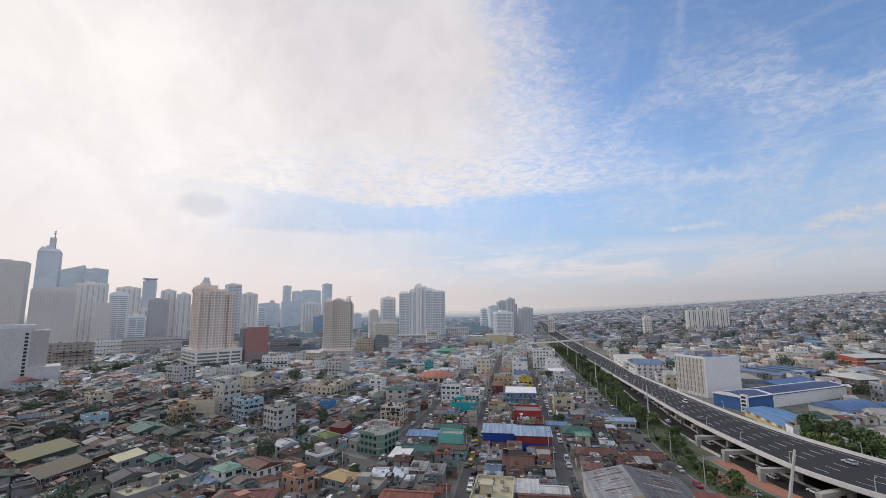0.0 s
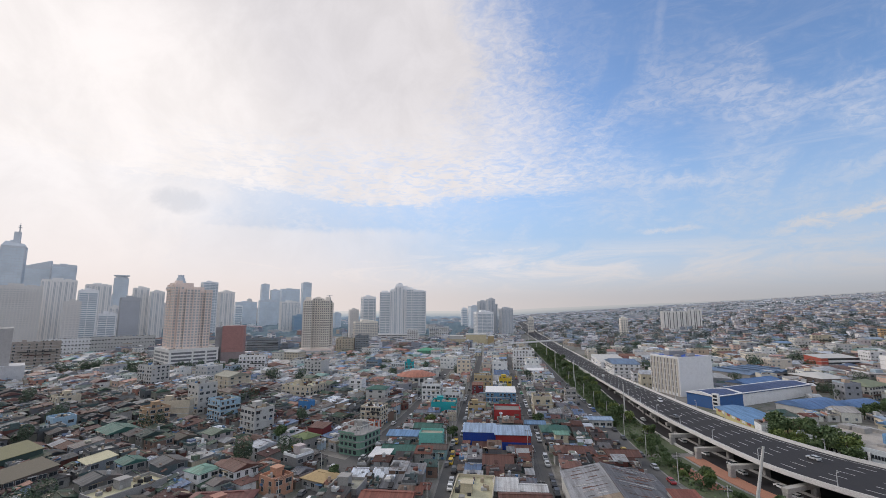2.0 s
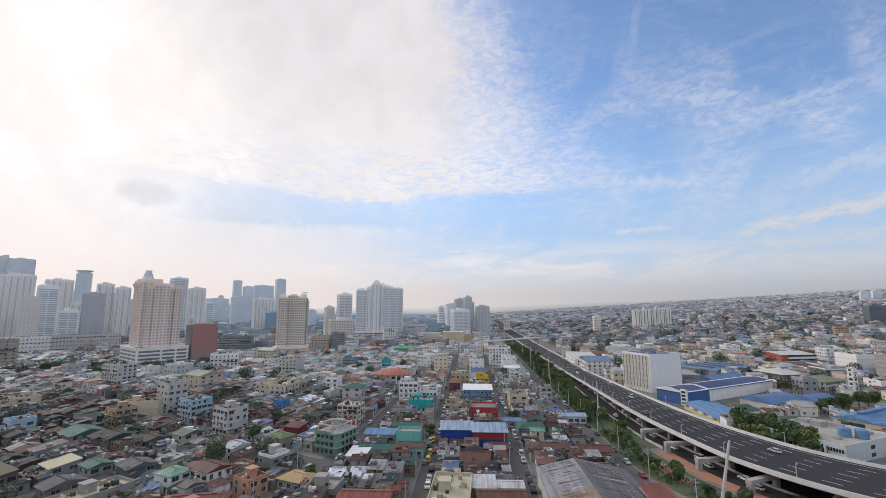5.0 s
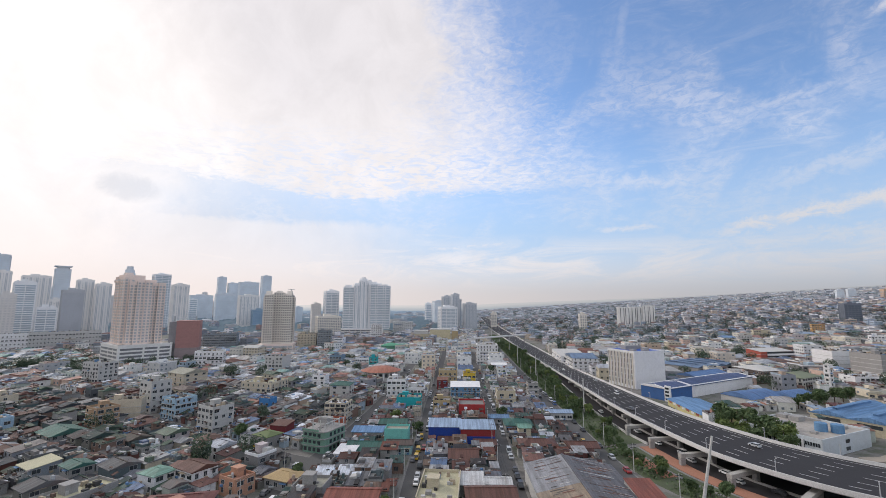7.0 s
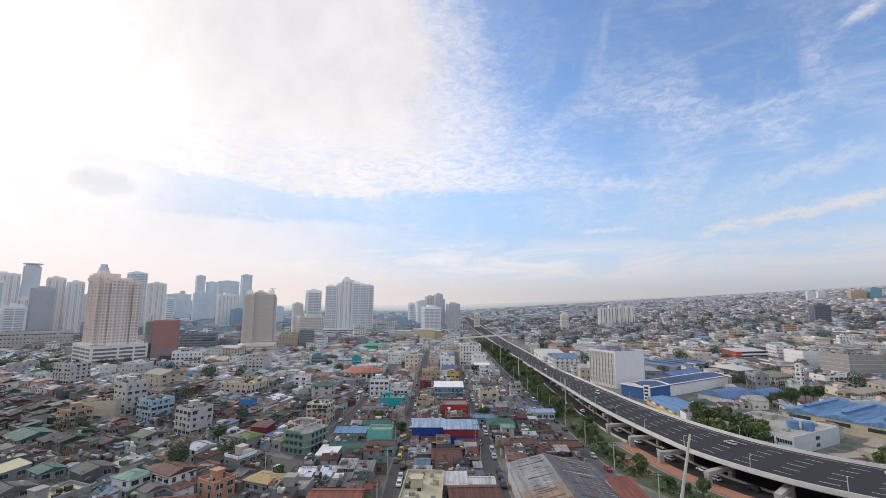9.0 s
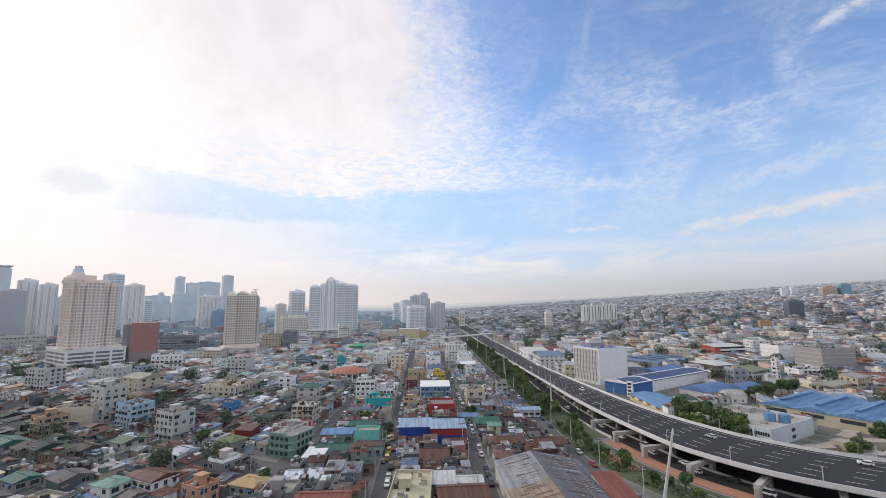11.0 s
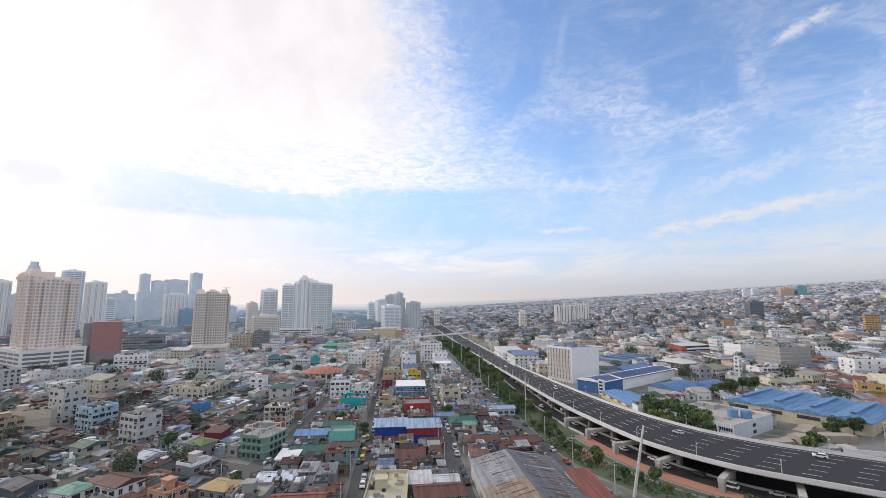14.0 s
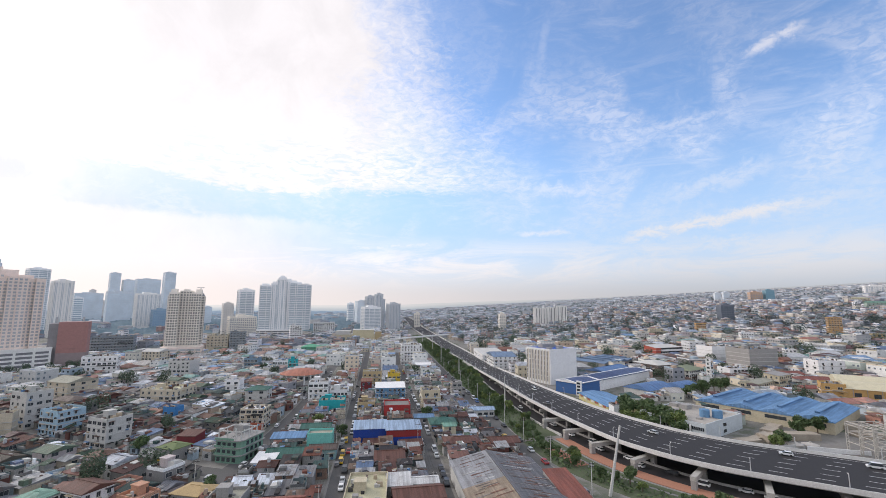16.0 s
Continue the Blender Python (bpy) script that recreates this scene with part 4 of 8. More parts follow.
def towers():
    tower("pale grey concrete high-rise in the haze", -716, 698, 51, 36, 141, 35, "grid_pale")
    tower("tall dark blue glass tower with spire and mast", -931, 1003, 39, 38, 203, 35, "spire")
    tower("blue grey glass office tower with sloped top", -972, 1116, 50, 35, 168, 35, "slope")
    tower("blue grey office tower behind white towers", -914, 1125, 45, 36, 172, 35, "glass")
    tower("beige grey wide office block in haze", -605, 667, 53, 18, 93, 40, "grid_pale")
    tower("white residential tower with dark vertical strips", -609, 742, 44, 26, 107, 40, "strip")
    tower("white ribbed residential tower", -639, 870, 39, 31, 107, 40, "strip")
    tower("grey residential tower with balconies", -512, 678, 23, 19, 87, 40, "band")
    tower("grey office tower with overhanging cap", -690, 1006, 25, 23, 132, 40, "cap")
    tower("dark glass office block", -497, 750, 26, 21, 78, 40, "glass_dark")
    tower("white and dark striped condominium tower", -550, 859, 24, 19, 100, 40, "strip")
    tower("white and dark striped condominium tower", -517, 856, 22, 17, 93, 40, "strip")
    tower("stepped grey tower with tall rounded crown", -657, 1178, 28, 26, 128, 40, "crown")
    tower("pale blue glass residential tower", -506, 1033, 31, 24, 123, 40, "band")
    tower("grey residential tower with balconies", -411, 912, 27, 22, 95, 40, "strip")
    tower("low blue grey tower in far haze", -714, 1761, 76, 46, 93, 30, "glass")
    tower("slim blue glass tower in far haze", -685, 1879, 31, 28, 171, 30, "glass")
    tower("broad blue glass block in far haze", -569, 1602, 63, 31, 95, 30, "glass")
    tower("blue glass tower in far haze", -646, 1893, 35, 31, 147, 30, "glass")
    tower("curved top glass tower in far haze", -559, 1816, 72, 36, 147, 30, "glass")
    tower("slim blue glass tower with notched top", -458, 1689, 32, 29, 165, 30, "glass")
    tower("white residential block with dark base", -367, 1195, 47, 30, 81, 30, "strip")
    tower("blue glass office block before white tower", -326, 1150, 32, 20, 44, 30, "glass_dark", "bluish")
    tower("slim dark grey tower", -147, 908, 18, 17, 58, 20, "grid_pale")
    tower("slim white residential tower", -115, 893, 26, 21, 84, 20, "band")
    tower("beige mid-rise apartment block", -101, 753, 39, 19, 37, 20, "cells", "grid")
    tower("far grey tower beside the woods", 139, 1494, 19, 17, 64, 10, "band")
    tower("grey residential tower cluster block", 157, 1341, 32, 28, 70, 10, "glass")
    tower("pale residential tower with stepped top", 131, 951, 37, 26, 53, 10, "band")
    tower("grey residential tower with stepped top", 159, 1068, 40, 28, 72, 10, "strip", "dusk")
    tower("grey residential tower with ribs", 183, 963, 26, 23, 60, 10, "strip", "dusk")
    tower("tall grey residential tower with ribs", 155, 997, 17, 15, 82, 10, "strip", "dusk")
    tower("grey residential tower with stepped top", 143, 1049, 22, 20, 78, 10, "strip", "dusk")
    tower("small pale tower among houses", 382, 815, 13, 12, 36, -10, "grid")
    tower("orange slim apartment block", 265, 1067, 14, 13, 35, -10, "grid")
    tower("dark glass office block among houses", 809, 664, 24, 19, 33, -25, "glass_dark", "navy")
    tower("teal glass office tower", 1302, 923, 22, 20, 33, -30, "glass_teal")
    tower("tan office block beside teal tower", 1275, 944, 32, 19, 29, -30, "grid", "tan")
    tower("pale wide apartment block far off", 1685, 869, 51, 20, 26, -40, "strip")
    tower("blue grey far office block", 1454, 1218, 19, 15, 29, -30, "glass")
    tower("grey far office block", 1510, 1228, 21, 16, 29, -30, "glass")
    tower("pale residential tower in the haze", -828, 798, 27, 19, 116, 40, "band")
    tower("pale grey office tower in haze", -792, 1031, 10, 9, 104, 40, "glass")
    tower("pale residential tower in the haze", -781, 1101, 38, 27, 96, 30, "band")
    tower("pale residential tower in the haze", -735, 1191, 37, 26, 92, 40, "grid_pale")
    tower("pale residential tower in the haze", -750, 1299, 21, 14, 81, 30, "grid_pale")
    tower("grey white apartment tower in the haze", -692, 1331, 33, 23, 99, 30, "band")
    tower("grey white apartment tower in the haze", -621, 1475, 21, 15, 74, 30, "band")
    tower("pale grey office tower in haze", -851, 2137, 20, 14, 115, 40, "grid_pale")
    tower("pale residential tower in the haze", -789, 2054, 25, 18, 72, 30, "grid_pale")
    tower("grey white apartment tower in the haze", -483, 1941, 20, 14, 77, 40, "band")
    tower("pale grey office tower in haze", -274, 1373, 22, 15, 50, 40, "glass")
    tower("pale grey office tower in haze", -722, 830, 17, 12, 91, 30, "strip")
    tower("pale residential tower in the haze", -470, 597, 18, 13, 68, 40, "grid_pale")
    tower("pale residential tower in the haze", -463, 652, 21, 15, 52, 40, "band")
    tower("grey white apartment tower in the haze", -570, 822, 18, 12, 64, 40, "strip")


towers()


# ---------------------------------------------------------------- houses
def window_mesh(w, h):
    s = Shape()
    s.box(-w / 2, w / 2, -0.06, 0.05, 0, h, 0)
    s.box(-w / 2 + 0.08, -0.03, -0.075, -0.05, 0.08, h - 0.08, 1)
    s.box(0.03, w / 2 - 0.08, -0.075, -0.05, 0.08, h - 0.08, 1)
    return s.mesh("window", [M["palecon"], M["glass"]])


WINDOWS = [window_mesh(1.5, 1.3), window_mesh(2.2, 1.4), window_mesh(1.1, 1.5)]


def sides(w, d):
    return ((w, d / 2, 0), (d, w / 2, 90), (w, d / 2, 180), (d, w / 2, 270))


def house_body(h, w, d):
    s = Shape()
    s.box(-w / 2, w / 2, -d / 2, d / 2, -0.6, h)
    return s


def ledge(w, d, z):
    s = Shape()
    a, b, c = w / 2, d / 2, 0.22
    v = [(-a - c, -b - c, z), (a + c, -b - c, z), (a + c, b + c, z), (-a - c, b + c, z)]
    s.solid(v + [(x, y, q + 0.25) for x, y, q in v], [(0, 3, 2, 1), (4, 5, 6, 7), (0, 1, 5, 4), (1, 2, 6, 5), (2, 3, 7, 6), (3, 0, 4, 7)])
    return s


def house(label, x, y, w, d, h, turn, roof="gable", wall=None, cover=None, floors=0, faces=(0, 1, 3), name="house", category="house", group="houses", bay=3.0, extras=True, rng=None):
    rng = rng or random.Random(int(x * 31 + y * 17))
    side_share = 0.5 if group == "small houses" else 0.12
    floors = floors or max(1, round(h / 3.0))
    ob = thing(name, x, y, rise(x, y), turn, label, category, group)
    part("wall", house_body(h, w, d), wall or M["wall"], ob)
    if floors >= 3:
        for i in range(1, floors):
            part("ledge", ledge(w, d, h * i / floors - 0.12), M["palecon"], ob)
    r = Shape()
    if roof == "flat":
        r.box(-w / 2 + 0.25, w / 2 - 0.25, -d / 2 + 0.25, d / 2 - 0.25, h, h + 0.06)
        part("roof", r, cover or M["slab"], ob)
        p = Shape()
        for a in ((-w / 2, w / 2, -d / 2, -d / 2 + 0.25), (-w / 2, w / 2, d / 2 - 0.25, d / 2), (-w / 2, -w / 2 + 0.25, -d / 2, d / 2), (w / 2 - 0.25, w / 2, -d / 2, d / 2)):
            p.box(*a, h, h + 0.9)
        part("parapet", p, wall or M["wall"], ob)
        if extras and rng.random() < 0.6:
            st = Shape()
            st.box(-w * 0.3, -w * 0.3 + min(3.2, w * 0.4), -d * 0.1, -d * 0.1 + min(3.2, d * 0.4), h, h + 2.5)
            st.box(-w * 0.3 - 0.2, -w * 0.3 + min(3.2, w * 0.4) + 0.2, -d * 0.1 - 0.2, -d * 0.1 + min(3.2, d * 0.4) + 0.2, h + 2.5, h + 2.7)
            part("stair_head", st, wall or M["wall"], ob)
    elif roof == "shed":
        r.shed(w, d, h + 0.15, min(2.0, d * 0.13))
        g = Shape()
        g.solid([(-w / 2, -d / 2, h), (w / 2, -d / 2, h), (w / 2, d / 2, h), (-w / 2, d / 2, h), (w / 2, d / 2, h + min(2.0, d * 0.13) - 0.05), (-w / 2, d / 2, h + min(2.0, d * 0.13) - 0.05)],
                [(0, 3, 2, 1), (2, 3, 5, 4), (0, 1, 4, 5), (1, 2, 4), (3, 0, 5)])
        part("roof", r, cover or M["roof"], ob)
        part("gable_wall", g, wall or M["wall"], ob)
    else:
        pitch = min(2.8, d * 0.15)
        r.gable(w, d, h + 0.1, pitch, 0.5, 0.18, hip=(min(w, d) * 0.45 if roof == "hip" else 0.0))
        rd = Shape()
        q = w / 2 + 0.5 - (min(w, d) * 0.45 if roof == "hip" else 0.0)
        rd.box(-q, q, -0.18, 0.18, h + pitch + 0.02, h + pitch + 0.2)
        part("roof", r, cover or M["roof"], ob)
        part("ridge_cap", rd, cover or M["roof"], ob)
    for face in faces:
        span, depth, ang = sides(w, d)[face]
        n = max(1, int(span / bay))
        for i in range(floors):
            for j in range(n):
                if rng.random() < (side_share if face else side_share * 0.6):
                    continue
                wn = part("window", WINDOWS[(i + face + n) % 3], None, ob)
                at = pose(0, 0, 0, 0, 0, ang) @ pose(-span / 2 + span * (j + 0.5) / n, -depth, h * i / floors + 0.95)
                wn.matrix_basis = at
    if group == "houses":
        ac = Shape()
        for face in faces:
            span, depth, ang = sides(w, d)[face]
            q = pose(0, 0, 0, 0, 0, ang)
            n = max(1, int(span / bay))
            for i in range(floors):
                if floors > 2 and face == 0 and rng.random() < 0.35:
                    a, b = sorted((rng.uniform(-0.5, 0.5) * span, rng.uniform(-0.5, 0.5) * span))
                    ac.box(a, b, -depth - 0.9, -depth + 0.05, h * i / floors + 0.02, h * i / floors + 0.75, 0, q)
                for j in range(n):
                    if rng.random() < 0.3:
                        xx = -span / 2 + span * (j + 0.5) / n + rng.uniform(-0.5, 0.5)
                        ac.box(xx - 0.45, xx + 0.45, -depth - 0.5, -depth + 0.05, h * i / floors + 0.3, h * i / floors + 0.85, 0, q)
                    if rng.random() < 0.12:
                        xx = -span / 2 + span * (j + 0.5) / n
                        ac.box(xx - 1.2, xx + 1.2, -depth - 1.0, -depth + 0.05, h * i / floors + 2.35, h * i / floors + 2.45, 0, q)
        top = h if roof == "flat" else h - 1.0
        if roof == "flat" and extras:
            for _ in range(int(4 + w * d / 18)):
                a, b, c = rng.uniform(0.25, 0.8), rng.uniform(0.25, 0.8), rng.uniform(0.4, 1.7)
                ac.box(-a, a, -b, b, 0.0, c, 0, pose(rng.uniform(-0.4, 0.4) * w, rng.uniform(-0.4, 0.4) * d, top))
        if ac.v:
            part("roof_equipment", ac, M["bits"], ob, "air conditioners, canopies and roof boxes", kind="stuff")
    take(x, y, w, d, turn)
    return ob


def tank(x, y, z, r=0.7, h=1.5, mat=None, label="blue plastic rooftop water tank"):
    s = Shape()
    s.tube(0, 0, 0, h, r, r, 14)
    s.tube(0, 0, h, h + 0.25, r, r * 0.45, 14)
    s.tube(0, 0, h + 0.25, h + 0.35, r * 0.3, r * 0.3, 10)
    ob = part("water_tank", s, mat or M["steel"], label=label)
    ob.matrix_world = pose(x, y, z)
    return tagged(ob, category="water tank", group="water tanks")


def hue(name, c, **kw):
    if name not in M:
        M[name] = paint(name, c, **kw)
    return M[name]


def metal(name, c, rust=0.15):
    if name not in M:
        M[name] = sheeting(name, [c], False, rust)
    return M[name]


# ---------------------------------------------------------------- larger buildings with a shape of their own
def compound(name, x, y, turn, label, category, w, d):
    take(x, y, w + 3, d + 3, turn)
    return thing(name, x, y, rise(x, y), turn, label, category, "large buildings")


def slab_building():
    ob = compound("building", 176, 295, 12, "white windowless slab building with ribbed side and blue roof", "building", 27, 26)
    ob.scale = (0.85, 0.87, 1.07)
    b = Shape()
    b.box(-15.5, 15.5, -15, 15, -1, 23)
    part("wall", b, M["white"], ob)
    dark = paint("window_strip", (0.20, 0.19, 0.18), 0.6, 0.1)
    for i in range(8):
        y = -13 + i * 3.6
        f = Shape()
        f.box(-15.9, -15.4, y - 0.55, y + 0.55, 0, 22.4)
        part("fin", f, hue("cream_fin", (0.62, 0.57, 0.50)), ob)
        for fl in range(6):
            g = Shape()
            g.box(-15.62, -15.4, y + 1.1, y + 2.2, 2.0 + fl * 3.4, 5.0 + fl * 3.4)
            part("window", g, dark, ob)
    r = Shape()
    r.box(-15, 15, -14.5, 14.5, 23, 23.1)
    part("roof", r, hue("deep_blue_roof", (0.03, 0.10, 0.42)), ob)
    for x0, y0, w, d, h in ((-8, 2, 14, 6, 2.6), (4, -6, 5, 4, 1.6), (-12, -10, 4, 4, 1.2), (8, 6, 5, 5, 1.5), (-2, -11, 6, 3, 1.0)):
        t = Shape()
        t.box(x0, x0 + w, y0, y0 + d, 23.1, 23.1 + h)
        part("roof_plant", t, M["concrete"], ob)
    p = Shape()
    for a in ((-15.5, 15.5, -15, -14.6), (-15.5, 15.5, 14.6, 15), (-15.5, -15.1, -15, 15), (15.1, 15.5, -15, 15)):
        p.box(*a, 23, 23.5)
    part("parapet", p, M["white"], ob)


def sign_warehouse():
    ob = compound("warehouse", 205, 269, 22, "long white and blue warehouse with dark blue roof", "warehouse", 96, 19)
    blue = hue("signal_blue", (0.05, 0.13, 0.33))
    b = Shape()
    b.box(-24, 48, -9, 9, -1, 6.6)
    part("white_wall", b, M["white"], ob)
    b = Shape()
    b.box(-48, -24, -9, 9, -1, 6.9)
    part("blue_wall", b, blue, ob)
    for x0, x1 in ((-48, -24.6), (-23.6, 48)):
        r = Shape()
        r.gable(x1 - x0, 18, 7.0, 1.5, 0.5, 0.3, 0, pose((x0 + x1) / 2, 0, 0))
        part("roof", r, metal("navy_roofing", (0.07, 0.10, 0.20), 0.05), ob)
        for yy in (-9.2, 8.2):
            t = Shape()
            t.box(x0 - 0.6, x1 + 0.6, yy, yy + 1.0, 6.9, 7.35)
            part("roof_trim", t, M["white"], ob)
        for xx in (x0 - 0.5, x1 - 0.6):
            t = Shape()
            t.gable(1.1, 18.4, 7.2, 1.5, 0.1, 0.3, 0, pose(xx + 0.55, 0, 0))
            part("roof_trim", t, M["white"], ob)
    t = Shape()
    t.box(-49.4, -48, -11, -7.5, -1, 9)
    sign = part("stair_tower", t, M["white"], ob)
    for i in range(4):
        g = Shape()
        g.box(-49.55, -49.3, -10.4, -8.1, 1 + i * 2.0, 2.2 + i * 2.0)
        part("window", g, M["glass"], sign)
    low = compound("warehouse", 163, 215, -11, "low shed with blue metal roof and yellow sign wall", "warehouse", 19, 38)
    b = Shape()
    b.box(-9, 9, -18, 18, -1, 3.4)
    part("wall", b, hue("yellow_sign", (0.55, 0.49, 0.24)), low)
    r = Shape()
    r.gable(37, 18, 3.5, 1.3, 0.6, 0.2, 0, Matrix.Rotation(math.pi / 2, 4, "Z"))
    part("roof", r, metal("bright_blue_roofing", (0.13, 0.25, 0.43), 0.05), low)
    for i in range(7):
        g = Shape()
        g.box(-9.1, -8.9, -16 + i * 4.8, -13.0 + i * 4.8, 1.9, 3.0)
        part("sign_panel", g, M["white"] if i % 2 else hue("sign_red", (0.36, 0.12, 0.09)), low)


def arch_hall(label, x, y, w, d, h, turn, cover, wall):
    ob = compound("warehouse", x, y, turn, label, "warehouse", w, d)
    b = Shape()
    b.box(-w / 2, w / 2, -d / 2, d / 2, -1, h)
    part("wall", b, wall, ob)
    n = 12
    r = Shape()
    prof = [(-(d / 2 + 0.5) + (d + 1) * i / n, h + 0.1 + d * 0.16 * math.sin(math.pi * i / n)) for i in range(n + 1)]
    v = [(sx, py, pz) for sx in (-w / 2 - 0.5, w / 2 + 0.5) for py, pz in prof]
    m = n + 1
    f = [(i, m + i, m + i + 1, i + 1) for i in range(n)] + [tuple(range(m)), tuple(range(2 * m - 1, m - 1, -1)), (0, n, m + n, m)]
    r.solid(v, f)
    part("roof", r, cover, ob)
    for j in range(int(w / 6)):
        t = Shape()
        xx = -w / 2 + 3 + j * 6
        t.box(xx - 0.15, xx + 0.15, -d / 2 - 0.3, -d / 2 + 0.1, 0, h)
        part("pilaster", t, M["concrete"], ob)
    for j in range(int(w / 8)):
        g = Shape()
        xx = -w / 2 + 5 + j * 8
        g.box(xx - 1.5, xx + 1.5, -d / 2 - 0.1, -d / 2 + 0.1, h * 0.45, h * 0.75)
        part("window", g, M["glass"], ob)


def bays_warehouse(label, x, y, w, d, h, turn, bays, cover, wall):
    ob = compound("warehouse", x, y, turn, label, "warehouse", w, d)
    b = Shape()
    b.box(-w / 2, w / 2, -d / 2, d / 2, -1, h)
    part("wall", b, wall, ob)
    bw = w / bays
    for i in range(bays):
        cx = -w / 2 + bw * (i + 0.5)
        r = Shape()
        r.gable(d, bw, h + 0.1, bw * 0.14, 0.35, 0.25, 0, pose(cx, 0, 0, 0, 0, 90))
        bay = part("roof_bay", r, cover, ob)
        v = Shape()
        v.box(cx - 0.9, cx + 0.9, -d * 0.36, d * 0.36, h + bw * 0.14 - 0.2, h + bw * 0.14 + 0.7)
        v.box(cx - 1.2, cx + 1.2, -d * 0.38, d * 0.38, h + bw * 0.14 + 0.7, h + bw * 0.14 + 0.85)
        part("ridge_vent", v, cover, bay)
        g = Shape()
        g.box(cx - bw * 0.3, cx + bw * 0.3, -d / 2 - 0.1, -d / 2 + 0.1, h * 0.5, h * 0.8)
        part("window", g, M["glass"], ob)


def tank_building():
    a, b = 17.5, 15.0
    t = radians(17)
    x, y = 158.0 + a * math.cos(t) - b * math.sin(t), 146.0 + a * math.sin(t) + b * math.cos(t)
    ob = compound("building", x, y, 17, "low pale concrete block with flat roof and louvres", "building", 2 * a + 2, 2 * b + 2)
    s = Shape()
    s.box(-a, a, -b, b, -1, 6.2)
    part("wall", s, hue("pale_blue_wall", (0.53, 0.565, 0.59), amount=0.25), ob)
    p = Shape()
    for q in ((-a, a, -b, -b + 0.4), (-a, a, b - 0.4, b), (-a, -a + 0.4, -b, b), (a - 0.4, a, -b, b)):
        p.box(*q, 6.2, 7.0)
    part("parapet", p, hue("pale_blue_wall", (0.53, 0.565, 0.59)), ob)
    r = Shape()
    r.box(-a + 0.4, a - 0.4, -b + 0.4, b - 0.4, 6.2, 6.3)
    part("roof", r, hue("dusty_tan_roof", (0.40, 0.365, 0.325), amount=0.5), ob)
    # dark panel behind the louvres stands in for their shaded gaps
    g = Shape()
    g.box(-a - 0.06, -a + 0.1, -b + 5.8, b - 1.2, 1.0, 5.6)
    part("louvre_recess", g, M["dark"], ob)
    for i in range(15):
        g = Shape()
        g.box(-a - 0.4, -a - 0.07, -b + 6.0 + i * 1.5, -b + 6.7 + i * 1.5, 0.9, 5.7)
        part("louvre", g, M["white"], ob)
    for z in (1.2, 3.9):
        for j in range(6):
            g = Shape()
            g.box(-a - 0.12, -a + 0.1, -b + 0.8 + j * 0.85, -b + 1.4 + j * 0.85, z, z + 1.3)
            part("window", g, M["glass"], ob)
        g = Shape()
        g.box(-1.6, 1.2, -b - 0.12, -b + 0.1, z, z + 1.3)
        part("window", g, M["glass"], ob)
    for xx, yy, w, d, h in ((6, 4, 5, 4, 2.0), (-12, 8, 4, 3, 1.2), (10, -10, 3, 3, 1.0), (-14, -2, 2, 6, 0.8), (8, 10, 4, 4, 1.5), (-4, 6, 6, 2, 0.7), (-9, -9, 2.5, 2, 0.9), (13, 0, 2, 5, 1.2)):
        t = Shape()
        t.box(xx, xx + w, yy, yy + d, 6.3, 6.3 + h)
        part("roof_plant", t, M["concrete"], ob)
    blue = hue("tank_blue", (0.12, 0.25, 0.42))
    for x, y in ((171.7, 158.5), (175.6, 155.3)):
        tank(x, y, 6.3, 2.1, 3.2, blue, "large blue plastic tank on flat roof")


def steel_frame():
    ob = compound("steel_frame", 205, 111, -22, "open pale steel frame of an unfinished structure", "steel frame", 18, 14)
    pale = hue("primed_steel", (0.46, 0.43, 0.39))
    for i in range(4):
        for j in range(3):
            for e in (-0.45, 0.45):
                c = Shape()
                c.beam((-8 + i * 5.3 + e, -6 + j * 6, 0), (-8 + i * 5.3 + e, -6 + j * 6, 11), 0.16)
                part("post", c, pale, ob)
            c = Shape()
            for n in range(11):
                c.beam((-8.45 + i * 5.3, -6 + j * 6, n), (-7.55 + i * 5.3, -6 + j * 6, n + 1), 0.08)
            part("lacing", c, pale, ob)
    for z in (3.5, 7, 10, 11):
        for j in range(3):
            c = Shape()
            c.beam((-8, -6 + j * 6, z), (8, -6 + j * 6, z), 0.16)
            part("rail", c, pale, ob)
        for i in range(4):
            c = Shape()
            c.beam((-8 + i * 5.3, -6, z), (-8 + i * 5.3, 6, z), 0.16)
            part("rail", c, pale, ob)
    for i in range(3):
        for k in range(3):
            c = Shape()
            c.beam((-8 + i * 5.3, -6, k * 3.5), (-2.7 + i * 5.3, -6, k * 3.5 + 3.5), 0.11)
            part("brace", c, pale, ob)


def round_shelters():
    """Two round shade roofs on posts in the yard."""
    for x, y, r in ((183.5, 128.2, 2.7), (188.6, 126.0, 2.9)):
        ob = thing("round_shelter", x, y, 0.0, 20, "round pale shade roof on a post in the yard", "shelter", "yard shelters")
        c = Shape()
        c.tube(0, 0, 1.9, 2.2, r, r, 18)
        c.tube(0, 0, 2.2, 2.9, r, 0.5, 18)
        c.tube(0, 0, 2.9, 3.2, 0.5, 0.4, 10)
        part("canopy", c, hue("pale_canvas", (0.50, 0.46, 0.42)), ob)
        p = Shape()
        p.tube(0, 0, -0.1, 1.95, 0.12, 0.12, 8)
        part("post", p, M["steel"], ob)


